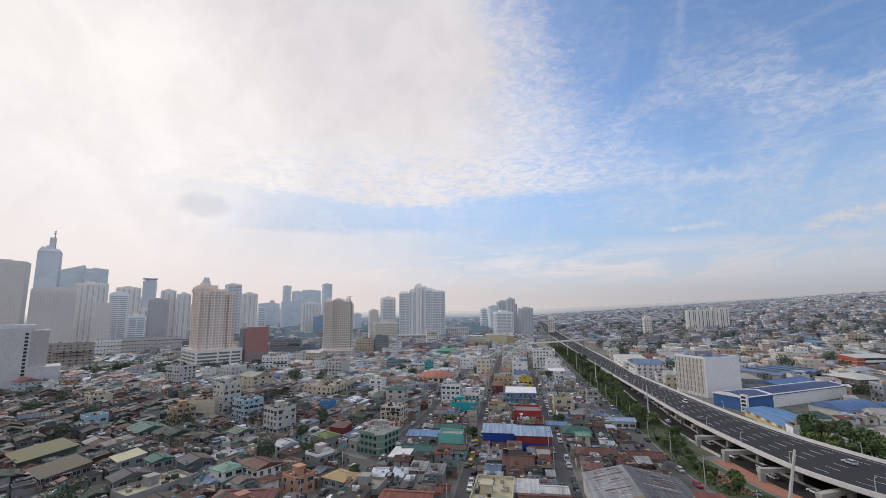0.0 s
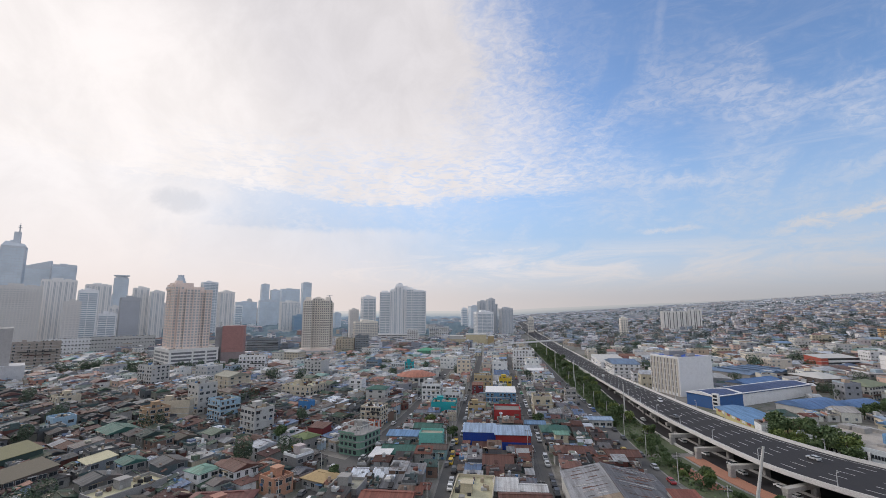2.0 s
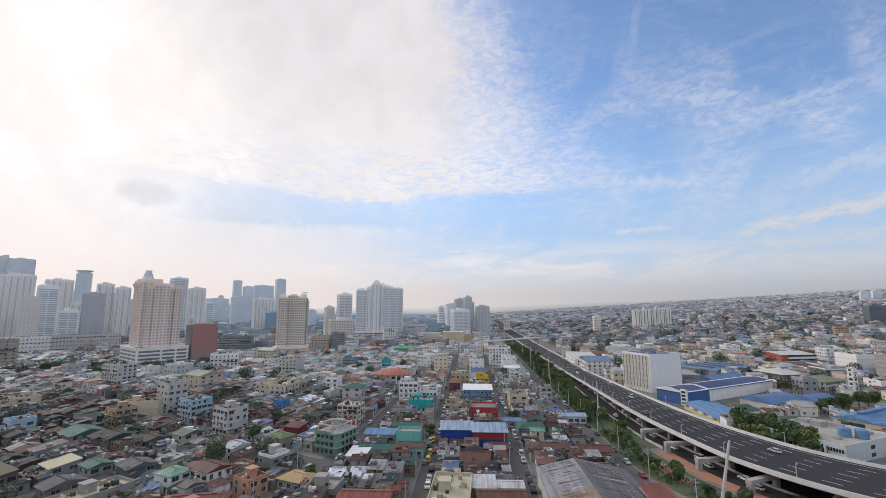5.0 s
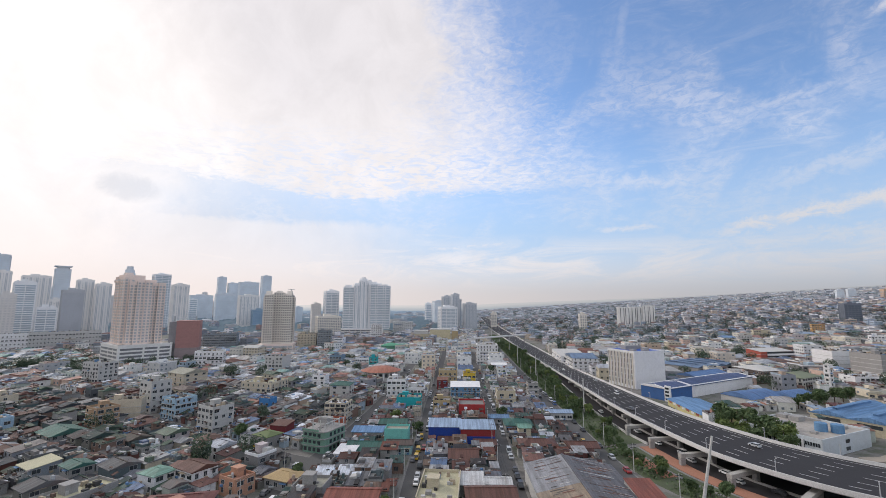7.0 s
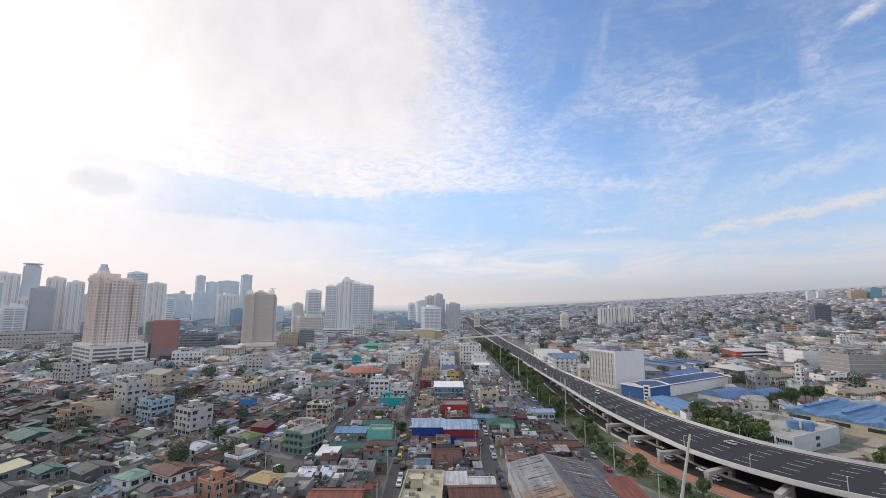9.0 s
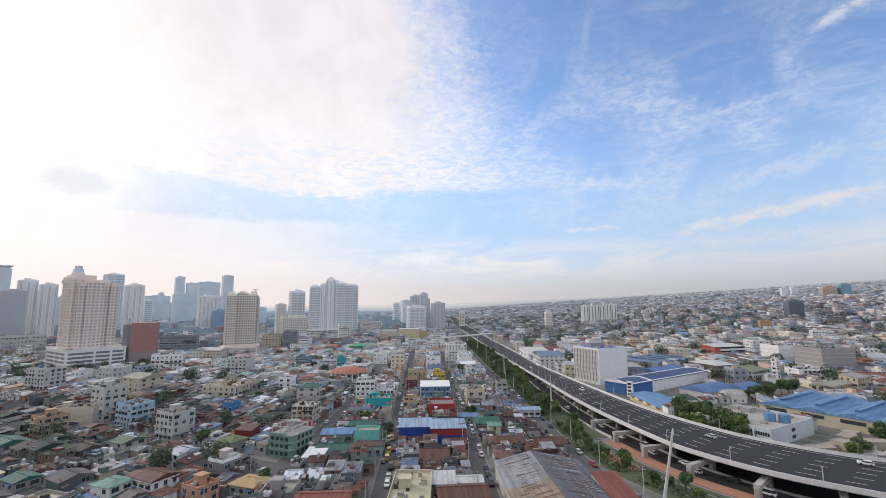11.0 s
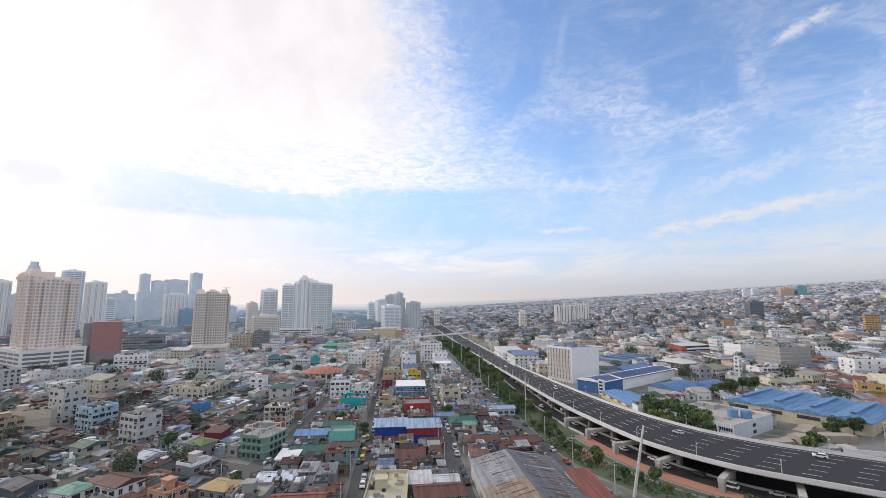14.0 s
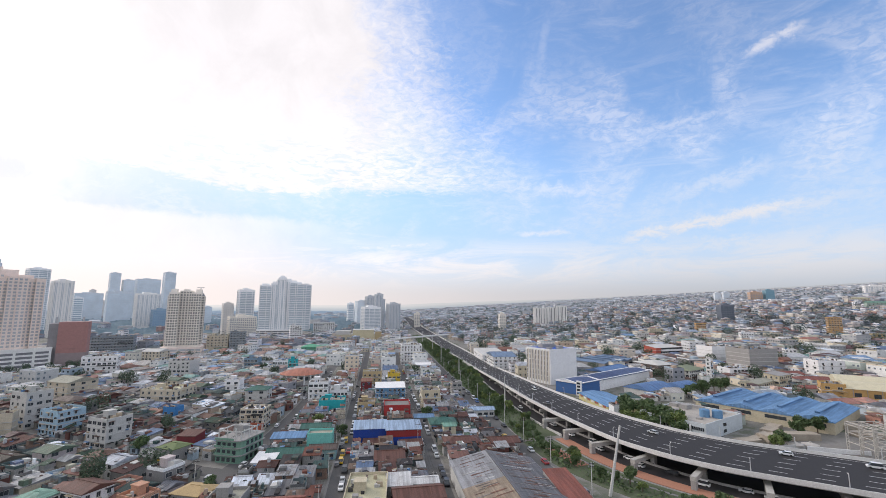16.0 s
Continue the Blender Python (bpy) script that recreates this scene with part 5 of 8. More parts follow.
def two_tone_warehouse():
    ob = compound("warehouse", 36.3, 184.5, -9, "warehouse with red and blue wall and pale blue roof", "warehouse", 12, 10)
    lo, hi = Shape(), Shape()
    lo.box(-7, 7, -5.5, 5.5, -1, 3.0)
    hi.box(-7, 7, -5.5, 5.5, 3.0, 5.8)
    part("blue_wall", lo, hue("blue_paint", (0.015, 0.05, 0.27)), ob)
    part("red_wall", hi, hue("dull_red", (0.26, 0.03, 0.03)), ob)
    r = Shape()
    r.shed(14, 11, 5.95, 0.9, 0.5, 0.2)
    part("roof", r, metal("pale_blue_roofing", (0.28, 0.37, 0.50), 0.05), ob)


def rusty_hall():
    w, d, h, up = 27.0, 44.0, 5.2, 3.0
    ob = compound("warehouse", 52.6, 117, -9, "large shed with faded grey ribbed roof sheets", "warehouse", w - 1, d - 1)
    b = Shape()
    b.box(-w / 2, w / 2, -d / 2, d / 2, -1, h)
    b.solid([(-w / 2, d / 2 - 0.4, h), (w / 2, d / 2 - 0.4, h), (-1.5, d / 2 - 0.4, h + up - 0.1), (-w / 2, d / 2, h), (w / 2, d / 2, h), (-1.5, d / 2, h + up - 0.1)], [(0, 1, 2), (3, 5, 4), (0, 2, 5, 3), (1, 4, 5, 2), (0, 3, 4, 1)])
    part("wall", b, M["palecon"], ob)
    grey, dark = metal("streaked_grey_roofing", (0.25, 0.255, 0.27), 0.12), metal("streaked_dark_roofing", (0.135, 0.137, 0.15), 0.3)
    tan = metal("tan_rusted_roofing", (0.27, 0.215, 0.16), 0.35)
    rng = random.Random(46)
    for side, n in ((-1, 22), (1, 22)):
        x0, x1 = -1.5, side * (w / 2 + 0.5)
        for i in range(n):
            ya, yb = -d / 2 - 0.3 + i * (d + 0.6) / n, -d / 2 - 0.3 + (i + 1) * (d + 0.6) / n
            s = Shape()
            lift = rng.uniform(0.0, 0.05)
            top, low = h + up + 0.1 + lift, h + 0.1 + lift
            v = [(x0, ya, top), (x1, ya, low), (x1, yb, low), (x0, yb, top)]
            s.solid(v + [(x, y, z - 0.12) for x, y, z in v], [(0, 1, 2, 3), (7, 6, 5, 4), (4, 5, 1, 0), (5, 6, 2, 1), (6, 7, 3, 2), (7, 4, 0, 3)])
            part("roof_sheet", s, (tan if i < 11 else grey) if side < 0 else dark, ob)
            for _ in range(rng.randrange(2, 6) if side > 0 else rng.randrange(1, 4)):
                f0 = rng.uniform(0.05, 0.6)
                f1 = min(0.97, f0 + rng.uniform(0.12, 0.4))
                yc = rng.uniform(ya, yb - 0.6)
                wide = rng.uniform(0.14, 0.42)
                p = [(x0 + (x1 - x0) * f, yy, top + (low - top) * f + 0.03) for f, yy in ((f0, yc), (f1, yc), (f1, yc + wide), (f0, yc + wide))]
                s = Shape()
                s.solid(p + [(x, y, z + 0.05) for x, y, z in p], [(0, 3, 2, 1), (4, 5, 6, 7), (0, 1, 5, 4), (1, 2, 6, 5), (2, 3, 7, 6), (3, 0, 4, 7)])
                part("roof_patch", s, M["patches"], ob)
    rc = Shape()
    rc.box(-1.8, -1.2, -d / 2 - 0.3, d / 2 + 0.3, h + up + 0.12, h + up + 0.3)
    part("ridge_cap", rc, dark, ob)
    house("low shed with brick red metal roof", 67.6, 111, 7, 20, 5.0, -9, "shed", M["concrete"], metal("oxide_roofing", (0.22, 0.075, 0.055), 0.2), faces=(0,))


def green_ruin():
    ob = compound("building", -26, 182, -30, "old green building with bare unfinished top floor", "building", 9, 11)
    ob.scale = (0.72, 0.72, 0.85)
    g = hue("faded_green", (0.17, 0.30, 0.23))
    poly = [(-7, -9), (4, -9), (6.2, -8), (7, -6), (7, 9), (-7, 9)]
    b = Shape()
    b.prism(poly, -1, 9)
    part("wall", b, g, ob)
    for z in (3.0, 6.0, 9.0):
        s = Shape()
        s.prism([(x * 1.1, y * 1.08) for x, y in poly], z, z + 0.35)
        part("slab", s, M["concrete"], ob)
        k = Shape()
        k.box(-7.4, 3.6, -9.75, -9.6, z + 0.35, z + 1.2)
        part("balustrade", k, g, ob)
    for i in range(3):
        for j in range(4):
            w = Shape()
            w.box(-6.2 + j * 2.9, -4.4 + j * 2.9, -9.1, -8.9, 0.7 + i * 3, 2.3 + i * 3)
            part("window", w, M["glass"], ob)
            w = Shape()
            w.box(6.9, 7.1, -4.6 + j * 3.4, -2.8 + j * 3.4, 0.7 + i * 3, 2.3 + i * 3)
            part("window", w, M["glass"], ob)
    for x in (-6.5, -1.5, 3.5, 6.3):
        for y in (-8, -2, 4, 8.5):
            c = Shape()
            c.box(x - 0.2, x + 0.2, y - 0.2, y + 0.2, 9.3, 12.4)
            part("column", c, M["palecon"], ob)
    for y in (-8, 4):
        c = Shape()
        c.box(-6.7, 6.5, y - 0.2, y + 0.2, 12.4, 12.8)
        part("beam", c, M["palecon"], ob)
    for x in (-6.5, 6.3):
        c = Shape()
        c.box(x - 0.2, x + 0.2, -7.8, 3.8, 12.4, 12.8)
        part("beam", c, M["palecon"], ob)
    c = Shape()
    c.box(-6.8, -1, 3, 8.8, 9.35, 12.2)
    part("stair_head", c, M["concrete"], ob)


def dome_hall():
    ob = compound("arena", -6, 335, -9, "round hall with shallow terracotta roof", "arena", 26, 26)
    ob.scale = (1.0, 1.0, 0.85)
    b = Shape()
    b.tube(0, 0, -1, 8.5, 12.5, 12.5, 32)
    part("drum", b, M["palecon"], ob)
    r = Shape()
    ring = [(15.0, 9.0), (11.0, 10.6), (6.5, 11.9), (2.2, 12.5)]
    n = 36
    v = [(q * math.cos(2 * math.pi * i / n), q * math.sin(2 * math.pi * i / n), z) for q, z in ring for i in range(n)] + [(0, 0, 12.6)]
    f = [(k * n + i, k * n + (i + 1) % n, (k + 1) * n + (i + 1) % n, (k + 1) * n + i) for k in range(3) for i in range(n)] + [(3 * n + i, 3 * n + (i + 1) % n, 4 * n) for i in range(n)] + [tuple(range(n))[::-1]]
    r.solid(v, f)
    part("roof", r, metal("terracotta_roofing", (0.38, 0.15, 0.10), 0.15), ob)
    for i in range(20):
        a = 2 * math.pi * i / 20
        c = Shape()
        c.box(-0.4, 0.4, -0.4, 0.4, 0, 8.9, at=pose(13.8 * math.cos(a), 13.8 * math.sin(a), 0, 0, 0, math.degrees(a)))
        part("column", c, M["white"], ob)
        g = Shape()
        g.box(-0.1, 0.1, -1.1, 1.1, 4.5, 7.5, at=pose(12.55 * math.cos(a + 0.157), 12.55 * math.sin(a + 0.157), 0, 0, 0, math.degrees(a + 0.157)))
        part("window", g, M["glass"], ob)


def blocks_tower(ob, blocks, mats):
    wall, glass = TOWER_MATS[mats]
    for x, y, w, d, z0, z1, style in blocks:
        b, g, f = Shape(), Shape(), Shape()
        b.box(-w / 2, w / 2, -d / 2, d / 2, z0, z1)
        facade(g, f, w, d, max(z0, 0) + 1.0, z1 - 0.8, style)
        for nm, s, m, k in (("body", b, wall, ""), ("window_glazing", g, glass, "stuff"), ("facade_frame", f, wall, "stuff")):
            o = part(nm, s, m, ob, kind=k)
            o.matrix_basis = pose(x, y, 0)


def pink_tower():
    ob = compound("tower", -239.5, 451.2, 45, "pink and cream stepped residential tower on white podium", "tower", 40, 46)
    ob.scale = (0.96, 0.96, 1.0)
    blocks_tower(ob, [(0, 4, 28, 34, 19.5, 77, "cells"), (-12, 8, 8, 30, 19.5, 83, "cells"), (-4, 14, 26, 20, 77, 80, "cells"), (-2, -13.5, 13, 4, 19.5, 78, "cells"), (13, -9, 6, 12, 19.5, 77.5, "cells"), (-16, -3, 3, 12, 19.5, 82, "cells")], "pink")
    for x0, x1, y0, y1, z0, z1 in ((-15, 3, 2, 20, 77, 84.5), (3, 13, 0, 20, 77, 80.5), (-12, -6, 8, 15, 84.5, 87)):
        t = Shape()
        t.box(x0, x1, y0, y1, z0, z1)
        part("roof_house", t, TOWER_MATS["pink"][0], ob)
    wall, dark = TOWER_MATS["podium"]
    b = Shape()
    b.box(-22.5, 22.5, -25.5, 25.5, -1, 19)
    part("podium", b, wall, ob, "white car park podium")
    for face in range(4):
        span, depth = ((45, 25.5), (51, 22.5))[face % 2]
        at = Matrix.Rotation(math.pi / 2 * face, 4, "Z")
        for i in range(4):
            for x0, x1 in ((-0.46, -0.06), (-0.02, 0.22), (0.26, 0.46)):
                g = Shape()
                g.box(x0 * span, x1 * span, -depth - 0.08, -depth + 0.1, 5.4 + i * 3.3, 7.2 + i * 3.3, at=at)
                part("opening", g, dark, ob)
    c = Shape()
    for q in ((-22.8, 22.8, -25.8, -25.2), (-22.8, 22.8, 25.2, 25.8), (-22.8, -22.2, -25.8, 25.8), (22.2, 22.8, -25.8, 25.8)):
        c.box(*q, 19, 20.2)
    part("parapet", c, wall, ob)


def cream_tower():
    ob = compound("tower", -128, 526, 6, "cream residential tower with dense window grid", "tower", 44, 30)
    ob.scale = (0.77, 1.0, 1.0)
    blocks_tower(ob, [(-13, -1, 12, 20, 12.5, 69, "cells"), (13, -1, 12, 20, 12.5, 69, "cells"), (0, 3, 14, 18, 12.5, 71, "cells"), (-20.5, 3, 3, 12, 12.5, 66, "cells"), (20.5, 3, 3, 12, 12.5, 66, "cells")], "brown")
    blocks_tower(ob, [(0, -2, 49, 28, -1, 12.5, "band")], "pink")
    for x in (-15, 0, 15):
        t = Shape()
        t.box(x - 3.5, x + 3.5, -5, 5, 69, 72.6)
        part("roof_house", t, TOWER_MATS["brown"][0], ob)
    for x in (-20.5, 20.5):
        t = Shape()
        t.tube(x, 0, 66, 68.2, 1.4, 0.3, 8)
        part("turret", t, TOWER_MATS["navy"][0], ob)
    t = Shape()
    t.box(12, 21, -1, 1, 74.5, 75)
    t.box(16, 17, -0.5, 0.5, 72, 74.6)
    part("helipad", t, M["steel"], ob)


def triple_tower():
    ob = compound("tower", -41, 850, 0, "broad pale blue banded apartment tower in three parts", "tower", 90, 46)
    blocks_tower(ob, [(-34.5, -2, 20, 26, 12, 92, "band"), (27, -4, 16, 26, 12, 96, "band"), (38.5, -1, 11, 24, 12, 94.5, "band"), (13, -3, 14, 27, 12, 97, "band")], "band")
    blocks_tower(ob, [(-20, 2, 11, 28, 12, 96, "strip"), (-8, 4, 15, 30, 12, 104, "strip"), (3, 6, 9, 30, 12, 101, "strip")], "band")
    blocks_tower(ob, [(-10, 2, 82, 44, -1, 12, "band")], "slabs")
    for x0, x1, z0, z1 in ((-42, -30, 92, 95.5), (-24, -15, 96, 99.5), (-14, -1, 104, 108), (-11, -4, 108, 110.5), (1, 8, 101, 105), (8, 18, 97, 102), (18, 27, 96, 99), (30, 40, 94.5, 97)):
        t = Shape()
        t.box(x0, x1, -7, 8, z0, z1)
        part("roof_house", t, TOWER_MATS["band"][0], ob)


def slab_tower():
    ob = compound("tower", 540, 888, -14, "wide cream slab blocks with dark vertical slots", "tower", 84, 20)
    blocks_tower(ob, [(-25.4, 0, 23.8, 16, -2, 42, "slots"), (0, 3.3, 24.6, 16, -2, 43, "slots"), (25.4, 0, 23.8, 16, -2, 45.5, "slots")], "slabs")
    for x in (-13, 13, 21, 31):
        t = Shape()
        t.box(x - 3, x + 3, -5, 5, 42, 48)
        part("roof_house", t, TOWER_MATS["glass_dark"][0], ob)


def grey_corner_block():
    ob = compound("building", -342, 340, 42, "grey rendered office block with one window strip", "building", 62, 30)
    b = Shape()
    b.box(-34, 14.5, -13, 15, -1, 45)
    part("wall", b, hue("mid_grey", (0.55, 0.55, 0.56)), ob)
    b = Shape()
    b.box(14.5, 25, -12.6, 12, -1, 43)
    part("wing", b, hue("brown_grey", (0.44, 0.42, 0.41)), ob)
    b = Shape()
    b.box(14, 34, -17, 8, -1, 15)
    part("annex", b, hue("mid_grey", (0.55, 0.55, 0.56)), ob)
    b = Shape()
    b.box(-30, 16, -6, 10, 45, 47.5)
    part("roof_house", b, hue("mid_grey", (0.55, 0.55, 0.56)), ob)
    for i in range(14):
        g = Shape()
        g.box(11.2, 13.2, -13.15, -12.9, 3 + i * 2.8, 4.8 + i * 2.8)
        part("window", g, M["glass"], ob)


def netted_block():
    ob = compound("building", -198, 463, 16, "unfinished block wrapped in faded red safety netting", "building", 30, 24)
    ob.scale = (0.66, 0.9, 1.0)
    red, dim = hue("red_netting", (0.37, 0.195, 0.18)), hue("dusty_netting", (0.29, 0.235, 0.235))
    for i in range(11):
        b = Shape()
        b.box(-15, 15, -12, 12, i * 3.7, i * 3.7 + 3.3)
        part("netted_floor", b, dim if i < 4 else red, ob)
        s = Shape()
        s.box(-15.2, 15.2, -12.2, 12.2, i * 3.7 + 3.3, i * 3.7 + 3.7)
        part("slab", s, dim if i < 4 else hue("red_net_slab", (0.34, 0.185, 0.17)), ob)
        b = Shape()
        b.box(-25, -15.3, -8, 12, i * 3.6, i * 3.6 + 3.5)
        part("bare_floor", b, hue("bare_frame", (0.27, 0.26, 0.27)), ob)
    for x in (-20, 8):
        c = Shape()
        c.box(x - 1, x + 1, -1, 1, 39.5, 45)
        part("hoist_tower", c, M["steel"], ob)


def mall():
    ob = compound("building", 73, 650, -8, "cream shopping mall with yellow upper walls", "building", 62, 34)
    for x0, x1, y0, y1, z, mt in ((-34, 30, -15, 15, 15, hue("cream_paint", (0.50, 0.44, 0.32))), (-10, 20, -16, 10, 21, hue("pale_yellow", (0.56, 0.49, 0.33))), (-34, -14, -14, 8, 19, M["palecon"]), (22, 31, -16, -4, 19, hue("tan_paint", (0.42, 0.33, 0.19)))):
        b = Shape()
        b.box(x0, x1, y0, y1, -1, z)
        part("wall", b, mt, ob)
        p = Shape()
        p.box(x0 - 0.3, x1 + 0.3, y0 - 0.3, y1 + 0.3, z, z + 0.7)
        part("roof_slab", p, M["palecon"], ob)
    for i in range(9):
        g = Shape()
        g.box(-31 + i * 6.6, -27 + i * 6.6, -15.15 if i > 3 else -15.1, -14.9, 3, 11)
        part("window", g, M["farglass"], ob)


def yards():
    """Open concrete yards kept clear of houses."""
    for x, y, w, d, t in ((190, 122, 80, 44, -20), (215, 128, 60, 36, -20), (168, 104, 50, 26, -35), (185, 196, 60, 24, 0), (205, 245, 60, 26, 18), (255, 228, 60, 26, 10), (150, 250, 16, 60, 0), (172, 266, 22, 18, 12)):
        take(x, y, w, d, t)
    sh = Shape()
    sh.box(-40, 40, -24, 24, -0.2, 0.08, at=pose(192, 124, 0.0, 0, 0, -20))
    part("yard", sh, M["street"], label="open concrete yard beside the viaduct", kind="structure")
    for x, y, w, d, h, t, mat in ((176, 128, 20, 0.4, 2.4, -10, "palecon"), (193, 119, 20, 0.4, 2.2, -35, "white"), (185, 138, 9, 6, 3.0, -12, "concrete"), (198, 136, 14, 5, 3.2, -20, "palecon"), (172, 118, 10, 4, 2.6, -30, "concrete"), (196, 147, 9, 5, 2.4, 18, "concrete"), (204, 151, 7, 5, 2.2, 18, "palecon"), (187, 143, 7, 4, 2.0, 10, "concrete"), (172, 139, 10, 5, 2.0, -5, "palecon"), (180, 141, 6, 3.5, 1.8, 12, "concrete"), (228, 128, 11, 7, 3.0, -20, "white"), (160, 131, 9, 4, 2.0, -15, "concrete"), (236, 139, 9, 6, 3.2, -20, "palecon")):
        s = Shape()
        s.box(-w / 2, w / 2, -d / 2, d / 2, -0.2, h)
        ob = part("yard_wall" if d < 1 else "shed", s, M[mat] if d < 1 else hue("tan_slab", (0.36, 0.31, 0.25), amount=0.5), label="low plain concrete yard wall" if d < 1 else "low shed with dusty tan flat roof")
        ob.matrix_world = pose(x, y, 0, 0, 0, t)
        tagged(ob, category="wall" if d < 1 else "shed")


def landmarks():
    # large blocks beyond the viaduct
    slab_building()
    sign_warehouse()
    arch_hall("low warehouse with curved blue metal roof", 214, 238, 27, 18, 3.3, 14, metal("blue_roofing", (0.11, 0.20, 0.38)), M["palecon"])
    arch_hall("small warehouse with curved blue metal roof", 241, 238, 20, 14, 2.8, 14, metal("blue_roofing", (0.11, 0.20, 0.38)), M["palecon"])
    tank_building()
    bays_warehouse("wide blue roofed warehouse with ridge vents", 231, 169, 57, 48, 5.2, -71, 4, metal("bright_blue_roofing", (0.13, 0.25, 0.43), 0.05), hue("cream_paint", (0.50, 0.44, 0.32)))
    bays_warehouse("old blue grey sawtooth factory roofs", 262, 345, 50, 34, 7, 20, 4, metal("grey_blue_roofing", (0.15, 0.22, 0.33), 0.2), M["concrete"])
    house("long blue roofed factory shed", 228, 296, 40, 14, 7, 22, "gable", M["concrete"], metal("blue_roofing", (0.11, 0.20, 0.38)), faces=(0,))
    house("white walled block with blue metal roof", 172, 376, 21, 34, 11, -12, "gable", M["white"], metal("grey_blue_roofing", (0.15, 0.22, 0.33)), faces=(0, 3), bay=4)
    house("low white flat roofed depot", 187, 436, 26, 54, 7, -12, "shed", M["white"], M["palecon"], faces=(0, 3), bay=6)
    house("orange yellow painted school block", 291.7, 178.4, 11, 12, 9.5, -50, "flat", hue("orange_paint", (0.50, 0.31, 0.12)), faces=(0, 3), category="building", name="building", bay=4)
    arch_hall("cream hall with curved roof bays", 309, 164, 34, 20, 7.5, -50, hue("cream_roof", (0.55, 0.50, 0.36)), hue("orange_paint", (0.50, 0.31, 0.12)))
    arch_hall("cream hall with curved roof bays", 326, 178, 34, 20, 8, -50, hue("cream_roof", (0.55, 0.50, 0.36)), hue("cream_paint", (0.50, 0.44, 0.32)))
    house("house under broad red hipped roof", 285, 197, 13, 9, 3.5, -30, "hip", M["palecon"], metal("red_roofing", (0.22, 0.08, 0.065)), faces=(0,))
    house("house under broad red hipped roof", 303, 197, 13, 9, 3.5, -30, "hip", M["palecon"], metal("red_roofing", (0.22, 0.08, 0.065)), faces=(0,))
    house("long row under red hipped roof", 335, 214, 26, 10, 4, -25, "hip", M["palecon"], metal("red_roofing", (0.22, 0.08, 0.065)), faces=(0,))
    house("beige gabled warehouse with square windows", 281, 214.5, 26, 10, 6.2, 15, "gable", hue("cream_paint", (0.50, 0.44, 0.32)), M["slab"], faces=(0, 1, 3), bay=3)
    house("large bare grey concrete block", 356, 274, 27, 24, 18.5, -8, "flat", M["concrete"], faces=(), category="building", name="building")
    house("white cube building with recessed windows", 367, 227, 19, 14, 13, -20, "flat", M["white"], faces=(0, 3), category="building", name="building", bay=5)
    house("brown glazed hall with broad white hipped roof", 274, 296, 19, 25, 9, 5, "hip", hue("brown_paint", (0.13, 0.10, 0.09)), M["palecon"], faces=(0, 3), bay=2.6)
    office = house("office block with red end wall and white bands", 367, 380, 38, 16, 11, 4, "shed", hue("brick_red", (0.42, 0.10, 0.07)), M["palecon"], faces=(), bay=3)
    for i in range(3):
        band, glazing = Shape(), Shape()
        band.box(-12, 19.3, -8.6, -7.9, i * 3.6 + 0.2, i * 3.6 + 2.0)
        glazing.box(-12, 19.2, -8.25, -7.9, i * 3.6 + 2.0, i * 3.6 + 3.8)
        part("white_band", band, M["white"], office, "white painted parapet band")
        part("ribbon_window", glazing, M["glass"], office)
    house("green roofed arcaded municipal building", 277, 268, 24, 18, 8, 18, "hip", M["palecon"], hue("moss_green", (0.20, 0.225, 0.15)), faces=(0, 1, 3), bay=2.8)
    house("plain white walled factory block", 374, 320, 30, 20, 16, -8, "flat", M["white"], faces=(), category="building", name="building")
    house("low white banded office block", 312, 252, 24, 13, 8, -12, "flat", M["white"], faces=(0, 3), bay=3)
    house("red roofed low school building", 336, 236, 26, 12, 4.5, -14, "gable", M["palecon"], metal("red_roofing", (0.22, 0.08, 0.065)), faces=(0,))
    house("slim white bell tower with windows", 284, 252, 3.4, 3.4, 17, 10, "hip", M["white"], M["palecon"], faces=(0, 3), bay=3)
    house("cream block with balconies and grey roof", 302, 216, 17, 9, 9, 12, "shed", hue("cream_paint", (0.50, 0.44, 0.32)), M["slab"], faces=(0, 1, 3), bay=2.6, category="building", name="building")
    steel_frame()
    round_shelters()
    house("orange apartment block with red roof terrace", 691, 407, 15, 9, 26.6, -42, "flat", hue("orange_tan", (0.50, 0.30, 0.13)), hue("red_slab", (0.32, 0.08, 0.06)), faces=(0, 3), bay=3, category="building", name="building")
    house("white office with dark vertical strips", 540, 418, 14, 9, 15.6, -34, "flat", M["white"], M["slab"], faces=(0, 3), bay=2.4, category="building", name="building")
    house("grey office annex with flat roof", 554, 406, 15, 9, 9.8, -36, "flat", M["palecon"], M["slab"], faces=(0, 3), bay=5, category="building", name="building")
    house("white block with tall columns", 694, 383, 21, 11, 11.0, -43, "flat", M["white"], M["palecon"], faces=(0, 3), bay=2.6, category="building", name="building")
    house("cream apartment block among trees", 540, 318, 14, 9, 9.9, -41, "flat", hue("cream_paint", (0.50, 0.44, 0.32)), M["slab"], faces=(0, 3), bay=3, category="building", name="building")
    house("long market under red roof", 700, 495, 36, 18, 6.0, -37, "gable", hue("brick_red", (0.42, 0.10, 0.07)), metal("red_roofing", (0.22, 0.08, 0.065)), faces=(0, 3), bay=5, category="building", name="building")
    house("white walled gabled warehouse", 727, 479, 12, 9, 10.3, -39, "gable", M["white"], M["palecon"], faces=(0, 3), bay=5, category="building", name="building")
